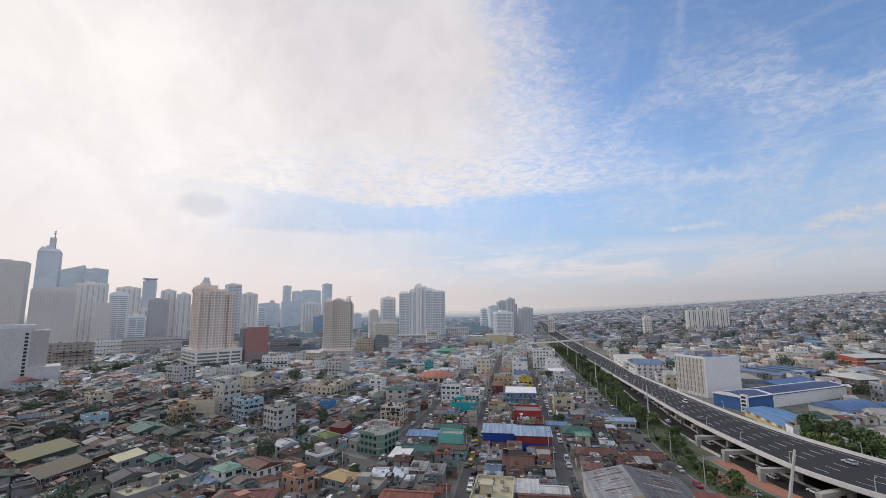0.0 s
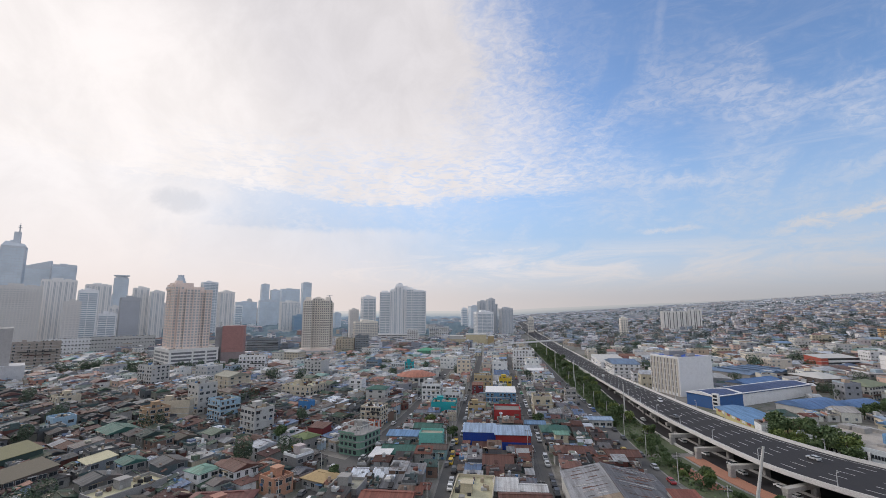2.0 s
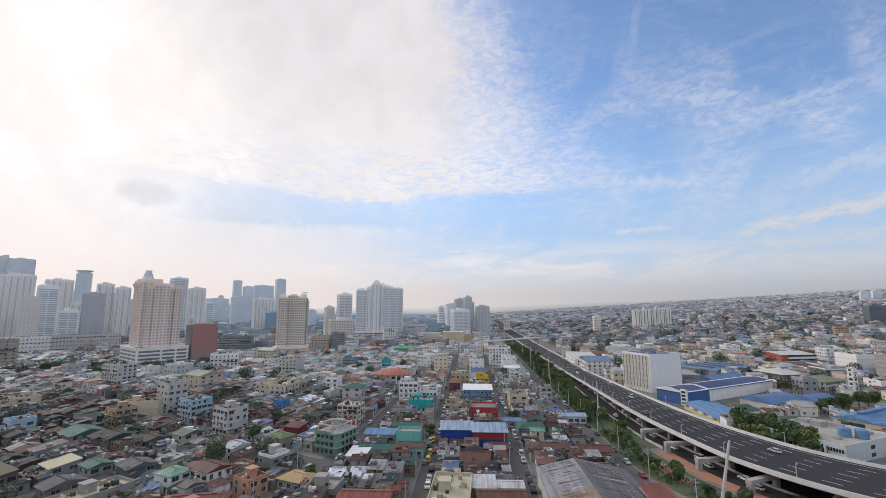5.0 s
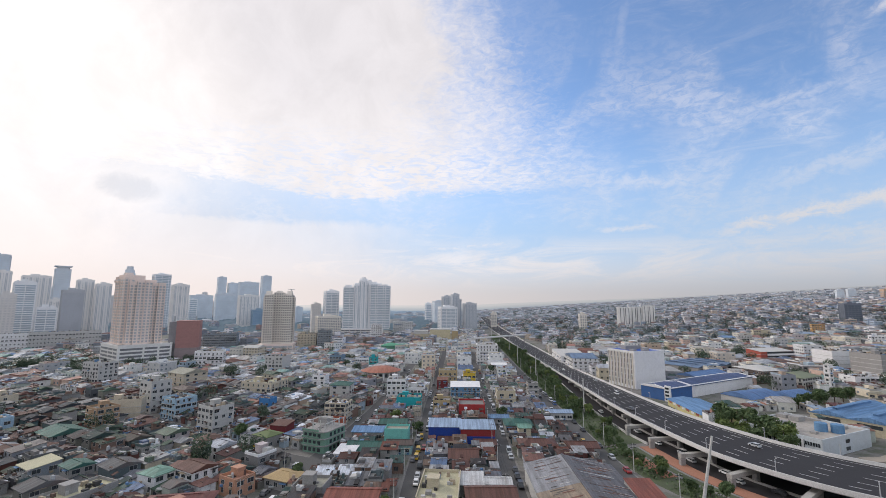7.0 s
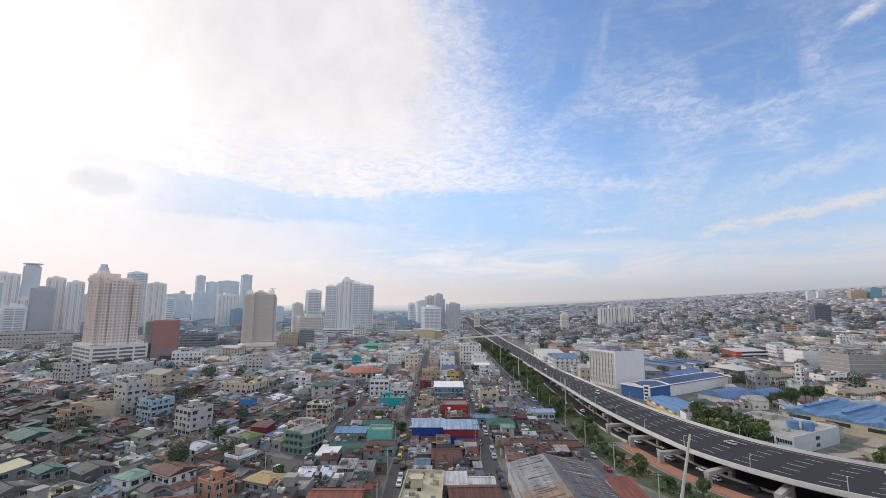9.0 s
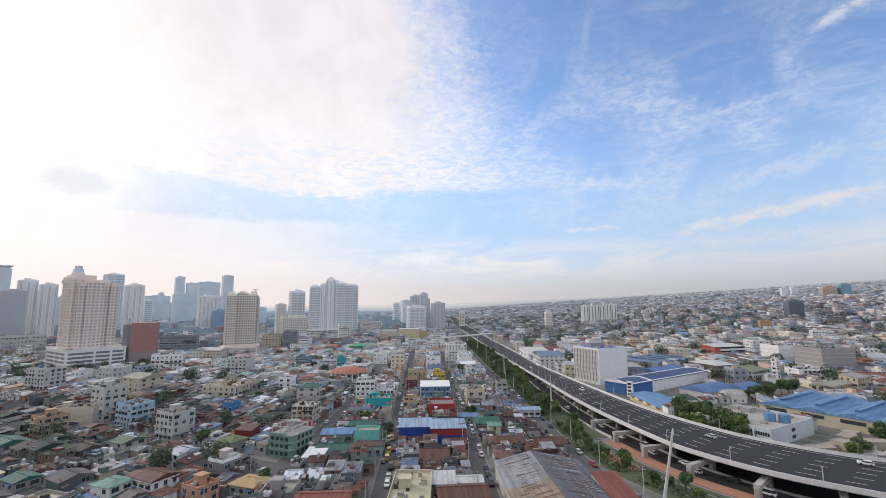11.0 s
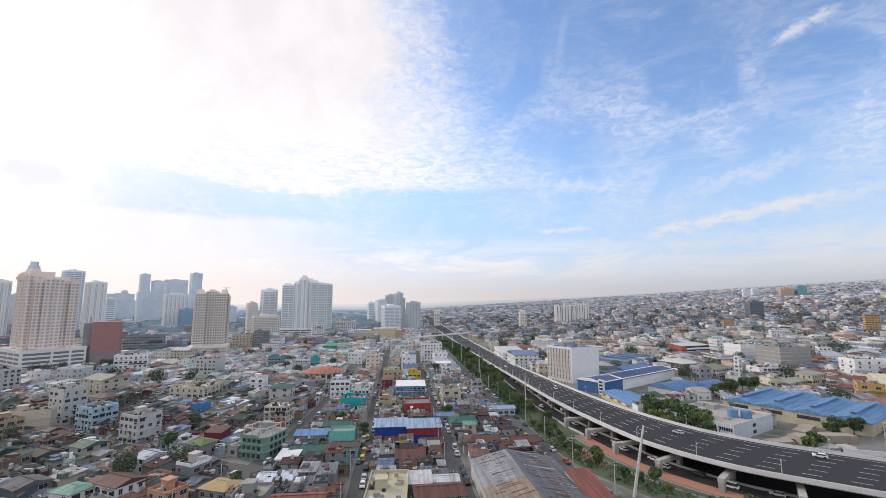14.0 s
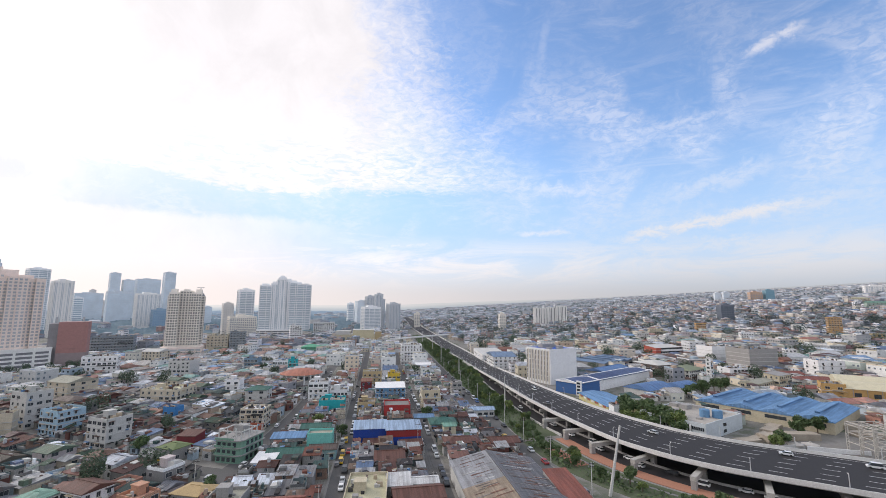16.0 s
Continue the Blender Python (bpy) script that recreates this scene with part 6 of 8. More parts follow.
    house("orange tan apartment block", 618, 555, 15, 9, 17.2, -30, "flat", hue("orange_tan", (0.50, 0.30, 0.13)), M["slab"], faces=(0, 3), bay=3, category="building", name="building")
    house("cream and white walk-up block", 522, 552, 20, 10, 14.6, -25, "flat", hue("cream_paint", (0.50, 0.44, 0.32)), M["white"], faces=(0, 3), bay=3, category="building", name="building")
    house("pale grey apartment block", 467, 520, 16, 9, 12.9, -24, "flat", M["palecon"], M["slab"], faces=(0, 3), bay=3, category="building", name="building")
    house("low hall under green roof", 656, 538, 16, 9, 6.3, -33, "hip", M["palecon"], metal("green_roofing", (0.04, 0.12, 0.10)), faces=(0, 3), bay=5, category="building", name="building")
    house("wide hall under mint green roof", 1108, 573, 32, 16, 13.6, -45, "gable", hue("mint_wall", (0.33, 0.42, 0.36)), metal("mint_roofing", (0.16, 0.30, 0.24)), faces=(0, 3), bay=6, category="building", name="building")
    house("wide cream roofed stadium hall", 1240, 671, 34, 17, 10.5, -44, "hip", hue("cream_paint", (0.50, 0.44, 0.32)), hue("cream_slab", (0.46, 0.43, 0.29)), faces=(0, 3), bay=6, category="building", name="building")
    house("white long block with bands", 658, 404, 24, 12, 7.3, -40, "flat", M["white"], M["palecon"], faces=(0, 3), bay=3, category="building", name="building")
    house("yellow walk-up apartment block", 672, 351, 12, 9, 9.5, -44, "flat", hue("tan_paint", (0.42, 0.33, 0.19)), M["white"], faces=(0, 3), bay=3, category="building", name="building")
    house("white apartment block among houses", 443, 302, 9, 9, 10.5, -38, "flat", M["white"], M["slab"], faces=(0, 3), bay=3, category="building", name="building")
    # along the middle streets
    house("teal painted block with blank wall", 10.8, 241.6, 13, 11.2, 6.5, -9, "flat", hue("teal_paint", (0.02, 0.33, 0.36)), faces=())
    house("aqua green house with blank upper wall", 2.8, 181.0, 9.5, 7.0, 6.6, -9, "flat", hue("aqua_paint", (0.16, 0.45, 0.40)), M["slab"], faces=(), extras=False)
    house("pale aqua house with dark metal roof", 3.6, 173.4, 9.5, 6.4, 3.6, -9, "gable", hue("pale_aqua", (0.30, 0.46, 0.46)), metal("umber_roofing", (0.11, 0.085, 0.075)), faces=(0, 3), bay=2.4)
    house("low shops under dark green metal roof", -9.2, 172.6, 13, 11.2, 3.0, -9, "gable", M["concrete"], metal("green_roofing", (0.04, 0.12, 0.10)), faces=(0,))
    house("low shed with bright blue metal roof", -9.1, 192.2, 13, 6.4, 3.3, -9, "shed", M["concrete"], metal("bright_blue_roofing", (0.13, 0.25, 0.43)), faces=(0,))
    house("low dark green roofed shed", 1.8, 203.0, 12, 8.0, 3.7, -9, "gable", M["concrete"], metal("green_roofing", (0.04, 0.12, 0.10)), faces=(0,))
    house("small shop under white sheet roof", -16.0, 168.0, 7, 8.0, 3.0, -14, "shed", M["white"], M["white"], faces=(0,))
    house("red building with blank street wall", 41.7, 224.3, 13, 13.6, 6.1, -9, "flat", hue("red_paint", (0.36, 0.035, 0.035)), M["slab"], faces=(), extras=False)
    house("royal blue warehouse with pale metal roof", 23.2, 189.0, 13.5, 9.5, 5.6, -9, "shed", hue("blue_paint", (0.015, 0.05, 0.27)), metal("pale_blue_roofing", (0.28, 0.37, 0.50), 0.05), faces=())
    two_tone_warehouse()
    house("blue fronted block under white canopy roof", 44.8, 259.6, 17, 11.2, 8.7, -9, "shed", hue("steel_blue", (0.10, 0.22, 0.36)), M["white"], faces=(0,), bay=2.4)
    house("narrow house with bright yellow top", 57.9, 314.1, 9, 7.2, 7.3, -9, "flat", hue("yellow_paint", (0.60, 0.42, 0.05)), faces=(0,))
    house("tan painted four-storey building", 41.8, 311.6, 13, 11.2, 9.9, -9, "flat", hue("tan_paint", (0.42, 0.33, 0.19)), faces=(0, 3))
    house("dark red painted narrow house", 35.9, 297.1, 7, 7.2, 6.2, -9, "shed", hue("maroon_paint", (0.17, 0.03, 0.035)), faces=(0,))
    house("tan low building with terrace", 27.8, 235.8, 9, 9.6, 5.7, -9, "flat", hue("tan_paint", (0.42, 0.33, 0.19)), faces=(0, 3))
    house("white gabled three-storey house", 89.8, 352.9, 12, 8.8, 8.2, -9, "gable", M["white"], M["white"], faces=(0, 3), bay=2.4)
    house("large white block with open top floors", 95.7, 420.8, 20, 17.6, 18.0, -9, "flat", M["white"], faces=(0, 3), bay=2.6, category="building", name="building")
    house("cream painted apartment building", 63.8, 239.6, 10, 11.2, 9.1, -9, "flat", hue("cream_paint", (0.50, 0.44, 0.32)), faces=(0, 3), bay=3.4)
    house("grey cylindrical stair block house", 86.9, 261.1, 6, 7.2, 8.7, -9, "flat", M["concrete"], faces=(0, 3), bay=2.4)
    house("cream house with bright green roof", 55.9, 182.3, 5, 5.6, 5.5, -9, "gable", hue("cream_paint", (0.50, 0.44, 0.32)), metal("mint_roofing", (0.10, 0.40, 0.28)), faces=(0,))
    house("dark green hip roofed house", 57.8, 197.6, 12, 11.2, 3.1, -9, "hip", M["concrete"], metal("green_roofing", (0.04, 0.12, 0.10)), faces=(0,))
    house("low house with faded blue roof", 51.9, 209.2, 9, 6.4, 3.0, -9, "gable", M["concrete"], metal("faded_blue_roofing", (0.14, 0.24, 0.38)), faces=(0,))
    house("low house with pale blue roof", 83.9, 213.2, 12, 6.4, 3.5, -9, "gable", M["palecon"], metal("pale_blue_roofing", (0.28, 0.37, 0.50)), faces=(0,))
    house("courtyard house under rusted hip roof", 56.8, 168.9, 14, 8.8, 3.0, -9, "hip", M["concrete"], metal("rust_roofing", (0.125, 0.06, 0.048), 0.5), faces=(0,))
    house("low house under rusted metal roof", 72.8, 164.0, 11, 8.0, 3.0, -9, "gable", M["concrete"], metal("rust_roofing", (0.125, 0.06, 0.048), 0.5), faces=(0,))
    rusty_hall()
    house("cream flat roofed building with steps in its roof", 13.4, 127.0, 11.2, 20, 5.4, -12, "flat", hue("cream_paint", (0.50, 0.44, 0.32)), hue("cream_slab", (0.46, 0.43, 0.29)), faces=(0, 1), bay=3)
    house("low house with white sheet roof", 23.4, 131.4, 7, 7.4, 4.8, -9, "shed", M["concrete"], metal("white_sheets", (0.55, 0.55, 0.55), 0.25), faces=(0,))
    house("low house with pale ribbed roof", 31.0, 130.2, 7.4, 5.0, 4.7, -9, "gable", M["concrete"], metal("white_sheets", (0.55, 0.55, 0.55), 0.25), faces=(0,))
    house("brown roofed house with green trim", 26.9, 122.2, 13.5, 8.6, 4.8, -6, "gable", hue("mint_wall", (0.33, 0.42, 0.36)), metal("rust_roofing", (0.125, 0.06, 0.048)), faces=(0, 3))
    house("low old house under rusted sheet roof", 25.8, 159.0, 10, 12, 2.9, -9, "gable", M["darkwall"], metal("rust_roofing", (0.125, 0.06, 0.048), 0.5), faces=(0,))
    house("low lean-to under rusted sheets", 37.0, 173.0, 9, 6, 2.0, -9, "shed", M["darkwall"], metal("rust_roofing", (0.125, 0.06, 0.048), 0.5), faces=(0,), extras=False)
    house("low lean-to under grey sheets", 24.5, 178.5, 11, 6, 1.9, -9, "shed", M["darkwall"], M["rustroof"], faces=(0,), extras=False)
    house("long low building with red brown roof", -10.5, 127.5, 14, 7, 4.4, -9, "gable", M["concrete"], metal("oxide_roofing", (0.22, 0.075, 0.055), 0.2), faces=(0,))
    # across the left streets
    green_ruin()
    house("house with two-tier olive hip roof", -49.0, 188.0, 8.2, 7.4, 4.4, -37, "hip", M["concrete"], hue("olive_roof", (0.13, 0.17, 0.07)), faces=(0, 1))
    house("maroon walled workshop under rusty roof", -46.0, 199.0, 7.4, 6.6, 5.3, -20, "shed", hue("maroon_paint", (0.17, 0.03, 0.035)), metal("rust_roofing", (0.125, 0.06, 0.048)), faces=())
    house("beige five-storey apartment building", -25.0, 223.0, 10.6, 9.5, 8.4, -15, "flat", hue("beige_paint", (0.55, 0.48, 0.37)), M["white"], floors=4, faces=(0, 1, 3), bay=2.4, category="building", name="building")
    house("orange red painted low house", -24.0, 209.0, 6, 5.4, 3.8, -15, "flat", hue("orange_red", (0.40, 0.11, 0.06)), faces=(0, 1))
    house("stained grey concrete block with green hipped roof", -28.5, 273.5, 11.6, 10.5, 8.6, -12, "hip", M["palecon"], metal("green_roofing", (0.04, 0.12, 0.10)), faces=(0, 1), bay=4, category="building", name="building")
    house("white four-storey apartment building", 4.8, 268.5, 11, 12.0, 11.7, -9, "flat", M["white"], floors=4, faces=(0, 1, 3), bay=2.6, category="building", name="building")
    house("white two-storey block with many windows", 16.3, 269.8, 10.5, 9.6, 6.3, -9, "flat", M["white"], faces=(0, 3), bay=2.1)
    dome_hall()
    house("light grey apartment block with blank end wall", -78.0, 212.0, 11.1, 10.0, 10.7, -37, "flat", M["palecon"], M["slab"], floors=4, faces=(0, 1), bay=2.6, category="building", name="building")
    house("pale blue and cream painted apartment building", -105.0, 238.0, 12, 10.8, 9.7, -37, "flat", hue("sky_paint", (0.33, 0.47, 0.58)), floors=4, faces=(0, 1, 3), bay=2.2, category="building", name="building")
    house("weathered white six-storey building", -124.5, 254.5, 11.4, 10.3, 15.3, -37, "flat", M["palecon"], floors=5, faces=(0, 1), bay=3, category="building", name="building")
    house("beige factory with gabled roof", -135.0, 317.0, 18.1, 16.3, 11.1, -37, "gable", hue("beige_paint", (0.55, 0.48, 0.37)), M["slab"], faces=(0, 1), bay=5)
    house("beige block with brown hipped roof beside the factory", -121.0, 282.0, 14, 10, 6.6, -37, "hip", hue("beige_paint", (0.55, 0.48, 0.37)), metal("umber_roofing", (0.11, 0.085, 0.075)), faces=(0, 1), bay=4)
    house("ochre apartment building with balconies", -129.5, 220.0, 10.5, 9, 9.6, -37, "flat", hue("ochre_paint", (0.40, 0.27, 0.17)), M["slab"], floors=4, faces=(0, 1), bay=2.8, category="building", name="building")
    house("cream hall with blank wall and dark roof", -131, 239.6, 16, 7, 8.8, 10, "flat", hue("beige_paint", (0.55, 0.48, 0.37)), hue("brown_paint", (0.13, 0.10, 0.09)), faces=(), category="building", name="building")
    house("grey five-storey slab with window rows", -202, 338, 17, 13, 15.5, -28, "flat", M["palecon"], floors=6, faces=(0, 1), bay=2.8, category="building", name="building")
    house("beige flat roofed office with ribbon windows", -78, 291, 21, 18, 8.2, -20, "flat", hue("beige_paint", (0.55, 0.48, 0.37)), hue("cream_slab", (0.46, 0.43, 0.29)), faces=(0, 1, 3), bay=3.2, category="building", name="building")
    house("bright blue painted corner house", -63.0, 241.0, 6.3, 5.7, 7.3, -25, "flat", hue("bright_blue", (0.05, 0.19, 0.42)), faces=(0, 1))
    house("teal painted narrow tall house", -13.1, 389.2, 7, 6.4, 10.5, -9, "flat", hue("teal_paint", (0.02, 0.33, 0.36)), faces=(0,))
    house("market hall under leaf green roof", 3, 529, 20, 20, 9, -9, "hip", hue("leaf_green", (0.10, 0.32, 0.20)), hue("leaf_green", (0.10, 0.32, 0.20)), faces=(0,))
    house("white house with pink roof terrace", -46.0, 307.0, 8.9, 8.0, 8.8, -12, "flat", M["white"], hue("rose_slab", (0.42, 0.20, 0.16)), faces=(0, 3), bay=3)
    house("long pale grey office block", -91.0, 376.0, 15.3, 13.8, 14.0, -15, "flat", M["palecon"], faces=(0, 3), bay=3, category="building", name="building")
    house("blue grey building with tall columns", -45.0, 396.0, 10.8, 9.7, 11.9, -15, "flat", hue("slate_blue", (0.16, 0.24, 0.32)), faces=(0, 3), bay=2.4)
    house("white gridded office building", -22.2, 403.8, 14, 9.6, 8.3, -10, "flat", M["white"], faces=(0, 3), bay=2)
    house("cream long building with pale roof", -135.0, 465.0, 16.3, 14.7, 13.6, -20, "gable", hue("beige_paint", (0.55, 0.48, 0.37)), M["palecon"], faces=(0, 1), bay=3)
    house("white four-storey building with stair towers", -152.7, 399.5, 22, 12.0, 16.3, 10, "flat", M["white"], floors=5, faces=(0, 1, 3), bay=3, category="building", name="building")
    house("grey glass office behind trees", -204, 566, 37, 20, 21, 10, "flat", hue("slate_grey", (0.22, 0.25, 0.28)), faces=(0,), bay=2.4, category="building", name="building")
    house("white long institutional building", -437, 565, 54.0, 14.0, 21.8, 40, "flat", M["white"], floors=5, faces=(0, 1), bay=3.2, category="building", name="building")
    house("grey banded institutional building", -397, 595, 68.0, 14.0, 22.7, 40, "flat", M["palecon"], floors=5, faces=(0, 1), bay=3.2, category="building", name="building")
    house("brown grey glazed office block", -370.0, 433.8, 35, 12.8, 26.5, 40, "flat", hue("umber_paint", (0.34, 0.30, 0.27)), M["white"], faces=(0, 1), bay=5, category="building", name="building")
    mall()
    house("white long mid-rise with window bands", 31, 900, 41, 15, 23, 0, "flat", M["white"], faces=(0,), bay=4, category="building", name="building")
    house("beige plain mid-rise office building", -105, 588, 23, 20, 19, 5, "flat", hue("beige_paint", (0.55, 0.48, 0.37)), faces=(0,), bay=3.4, category="building", name="building")
    house("slate grey mid-rise office building", -83, 588, 17, 22, 23, 5, "flat", hue("slate_grey", (0.22, 0.25, 0.28)), faces=(0,), bay=3.4, category="building", name="building")
    house("white tall slab among low houses", -17, 620, 15, 12, 29, 5, "flat", M["white"], faces=(0,), bay=2.6, category="building", name="building")
    # lower left
    house("low building with two yellow green flat roofs", -150.0, 168.0, 18, 16.2, 4.4, -35, "shed", hue("dark_green_wall", (0.05, 0.08, 0.07)), hue("yellow_green_roof", (0.15, 0.145, 0.07)), faces=(0, 1))
    house("narrow house with pale yellow roof", -112.0, 160.0, 9.1, 8.2, 5.2, -37, "shed", hue("slate_grey", (0.22, 0.25, 0.28)), hue("cream_slab", (0.46, 0.43, 0.29)), faces=(0, 1))
    house("cream apartment house with balconies", -204.0, 262.0, 11.6, 10.4, 7.8, -35, "flat", hue("beige_paint", (0.55, 0.48, 0.37)), faces=(0, 1))
    house("brown three-storey row house", -128, 150.5, 15, 13, 4.5, -33, "shed", hue("brown_paint", (0.13, 0.10, 0.09)), hue("olive_slab", (0.10, 0.085, 0.06)), faces=(0, 1), bay=2.6)
    house("long building under cream flat roof", -88.0, 138.0, 9.4, 18.7, 4.0, -30, "flat", M["concrete"], hue("cream_slab", (0.46, 0.43, 0.29)), faces=(0, 1))
    house("pale blue low house with blue roof", -170.0, 217.0, 9.5, 8.6, 6.4, -35, "flat", hue("sky_paint", (0.33, 0.47, 0.58)), metal("faded_blue_roofing", (0.14, 0.24, 0.38)), faces=(0, 1))
    house("house under dark green metal roof", -99.0, 157.0, 7.2, 6.5, 5.6, -37, "gable", M["concrete"], metal("green_roofing", (0.04, 0.12, 0.10)), faces=(0, 1))
    house("white house with pale green hip roof", -71.0, 148.0, 7.5, 6.8, 5.5, -30, "hip", M["white"], metal("mint_roofing", (0.16, 0.30, 0.24)), faces=(0, 1))
    house("white gabled house with rusty roof", -60.0, 149.0, 9, 8.1, 6.2, -37, "gable", M["white"], metal("rust_roofing", (0.125, 0.06, 0.048)), faces=(0, 1), bay=2.4)
    house("house under broad dark red metal roof", -57.0, 131.5, 17, 7.0, 3.6, 4, "hip", M["darkwall"], metal("dark_red_roofing", (0.15, 0.055, 0.05)), faces=(0, 1))
    house("salmon three-storey house with terrace", -46.0, 143.0, 7.6, 6.8, 4.6, -37, "flat", hue("salmon_paint", (0.48, 0.26, 0.17)), hue("salmon_slab", (0.46, 0.25, 0.18)), faces=(0, 1, 3), bay=2.6)
    house("house under tan folded metal roof", -33.0, 147.0, 9.4, 7.8, 3.0, -30, "hip", M["concrete"], hue("tan_roof", (0.42, 0.30, 0.15)), faces=(0,))
    house("grey low shop by the corner", -23.0, 136.0, 9, 9.0, 4.2, -12, "flat", M["concrete"], faces=(0, 3))
    house("long house under dark green metal roof", -133.0, 201.0, 13.6, 12.3, 4.7, -37, "gable", M["concrete"], metal("green_roofing", (0.04, 0.12, 0.10)), faces=(0, 1))
    # nearer high-rises
    pink_tower()
    cream_tower()
    triple_tower()
    slab_tower()
    grey_corner_block()
    netted_block()


landmarks()
yards()


# ---------------------------------------------------------------- the dense houses between
CROWNS = []  # spots kept for trees between the houses


def fill(step_w, step_d, inside, base_turn, rng, hmin, hmax, share=1.0, green=0.0):
    """Lots on a turned lattice; yields those that are free."""
    c, s = math.cos(radians(base_turn)), math.sin(radians(base_turn))
    out = []
    x0, x1, y0, y1 = inside[0]
    cx, cy = (x0 + x1) / 2, (y0 + y1) / 2
    half = math.hypot(x1 - x0, y1 - y0) / 2
    nu, nv = int(half / step_w) + 1, int(half / step_d) + 1
    for i in range(-nu, nu + 1):
        for j in range(-nv, nv + 1):
            u, v = i * step_w + rng.uniform(-0.12, 0.12) * step_w, j * step_d + rng.uniform(-0.12, 0.12) * step_d
            x, y = cx + c * u - s * v, cy + s * u + c * v
            if not (x0 < x < x1 and y0 < y < y1) or not inside[1](x, y) or rng.random() > share:
                continue
            w, d = step_w * rng.uniform(0.72, 1.0), step_d * rng.uniform(0.72, 1.0)
            turn = base_turn + rng.uniform(-2.5, 2.5)
            if not off_roads(x, y, min(w, d) * 0.5 + 0.6) or not free(x, y, w, d, turn):
                continue
            if rng.random() < green:
                CROWNS.append((x, y, min(w, d)))
                take(x, y, w * 0.8, d * 0.8, turn)
                continue
            h = hmin + (hmax - hmin) * rng.random() ** 2.2
            out.append((x, y, w, d, h, turn))
            take(x, y, w, d, turn)
    return out


def in_view(x, y, lo=-56, hi=72):
    a = math.degrees(math.atan2(x, y))
    return lo < a < hi


def mass(sh, x, y, w, d, h, turn, rng, detail):
    """One plain house added to a joined mesh: walls 0, roof 1, glass 2."""
    at = pose(x, y, rise(x, y), 0, 0, turn)
    sh.box(-w / 2, w / 2, -d / 2, d / 2, -3.0, h, 0, at)
    k = rng.random()
    if k < 0.42 and h < 9:
        sh.gable(w, d, h + 0.1, min(2.6, d * 0.18), 0.4, 0.15, 1, at, hip=min(w, d) * 0.4 if rng.random() < 0.4 else 0.0)
    elif k < 0.75 and h < 9:
        sh.shed(w, d, h + 0.15, 0.9, 0.3, 0.15, 1, at)
    else:
        t = 0.25
        for a in ((-w / 2, w / 2, -d / 2, -d / 2 + t), (-w / 2, w / 2, d / 2 - t, d / 2), (-w / 2, -w / 2 + t, -d / 2, d / 2), (w / 2 - t, w / 2, -d / 2, d / 2)):
            sh.box(*a, h, h + 0.8, 0, at)
        ux, uy = rng.uniform(-0.3, 0.05) * w, rng.uniform(-0.3, 0.05) * d
        if rng.random() < 0.6:
            sh.box(ux, ux + w * 0.3, uy, uy + d * 0.3, h, h + 2.0, 0, at)
        if rng.random() < 0.5:
            sh.shed(w * 0.5, d * 0.5, h + 2.3, 0.5, 0.1, 0.1, 1, at @ pose(w * 0.2, d * 0.2, 0))
    fl = max(1, int(h / 3.0))
    if detail == 0:
        return
    for span, depth, ang in sides(w, d)[:2] + sides(w, d)[3:]:
        q = at @ Matrix.Rotation(radians(ang), 4, "Z")
        n = max(1, int(span / (3.2 if detail == 2 else 5.0)))
        for i in range(fl):
            z = h * i / fl
            if detail == 1 and rng.random() < 0.4:
                sh.box(-span * 0.42, span * 0.42, -depth - 0.08, -depth + 0.05, z + 1.0, z + 2.2, 2, q)
                continue
            for j in range(n):
                if rng.random() < 0.2:
                    continue
                xx = -span / 2 + span * (j + 0.5) / n
                a = rng.uniform(0.5, 0.9)
                sh.box(xx - a, xx + a, -depth - 0.08, -depth + 0.05, z + 0.95, z + 2.2, 2, q)


def lean_to(sh, w, d, h, rng, mat, at=None):
    """Patches of sheet roofing, sills and boxes that make a roofscape uneven."""
    for _ in range(rng.randrange(1, 4)):
        a, b = rng.uniform(1.2, 3.0), rng.uniform(1.0, 2.6)
        x, y = rng.uniform(-0.35, 0.35) * w, rng.uniform(-0.35, 0.35) * d
        m = pose(x, y, h + rng.uniform(0.5, 1.5), rng.uniform(-8, 8), rng.uniform(-8, 8), rng.uniform(-12, 12))
        m = at @ m if at is not None else m
        sh.box(-a / 2, a / 2, -b / 2, b / 2, -1.6, 0.0, mat, m)


def oddments(sh, q, rng, n):
    """Tanks, vents, boxes and sheets strewn over a roof."""
    x, y, w, d, h, turn = q
    at = pose(x, y, rise(x, y), 0, 0, turn)
    for _ in range(n):
        a, b, c = rng.uniform(0.25, 0.75), rng.uniform(0.25, 0.75), rng.uniform(0.3, 1.3)
        px, py = rng.uniform(-0.42, 0.42) * w, rng.uniform(-0.42, 0.42) * d
        if rng.random() < 0.6:
            a, b = rng.uniform(0.5, 1.5), rng.uniform(0.4, 1.1)
            z = h + rng.uniform(0.4, 0.9)
            sh.box(-a, a, -b, b, -0.9, 0.0, 0, at @ pose(px, py, z - 0.2, rng.uniform(-9, 9), rng.uniform(-9, 9), rng.choice((0, 90, rng.uniform(0, 90)))))
            continue
        a, b = a * 0.75, b * 0.75
        sh.box(-a, a, -b, b, -0.6, c, 0, at @ pose(px, py, h, 0, 0, rng.choice((0, 90, rng.uniform(0, 90)))))


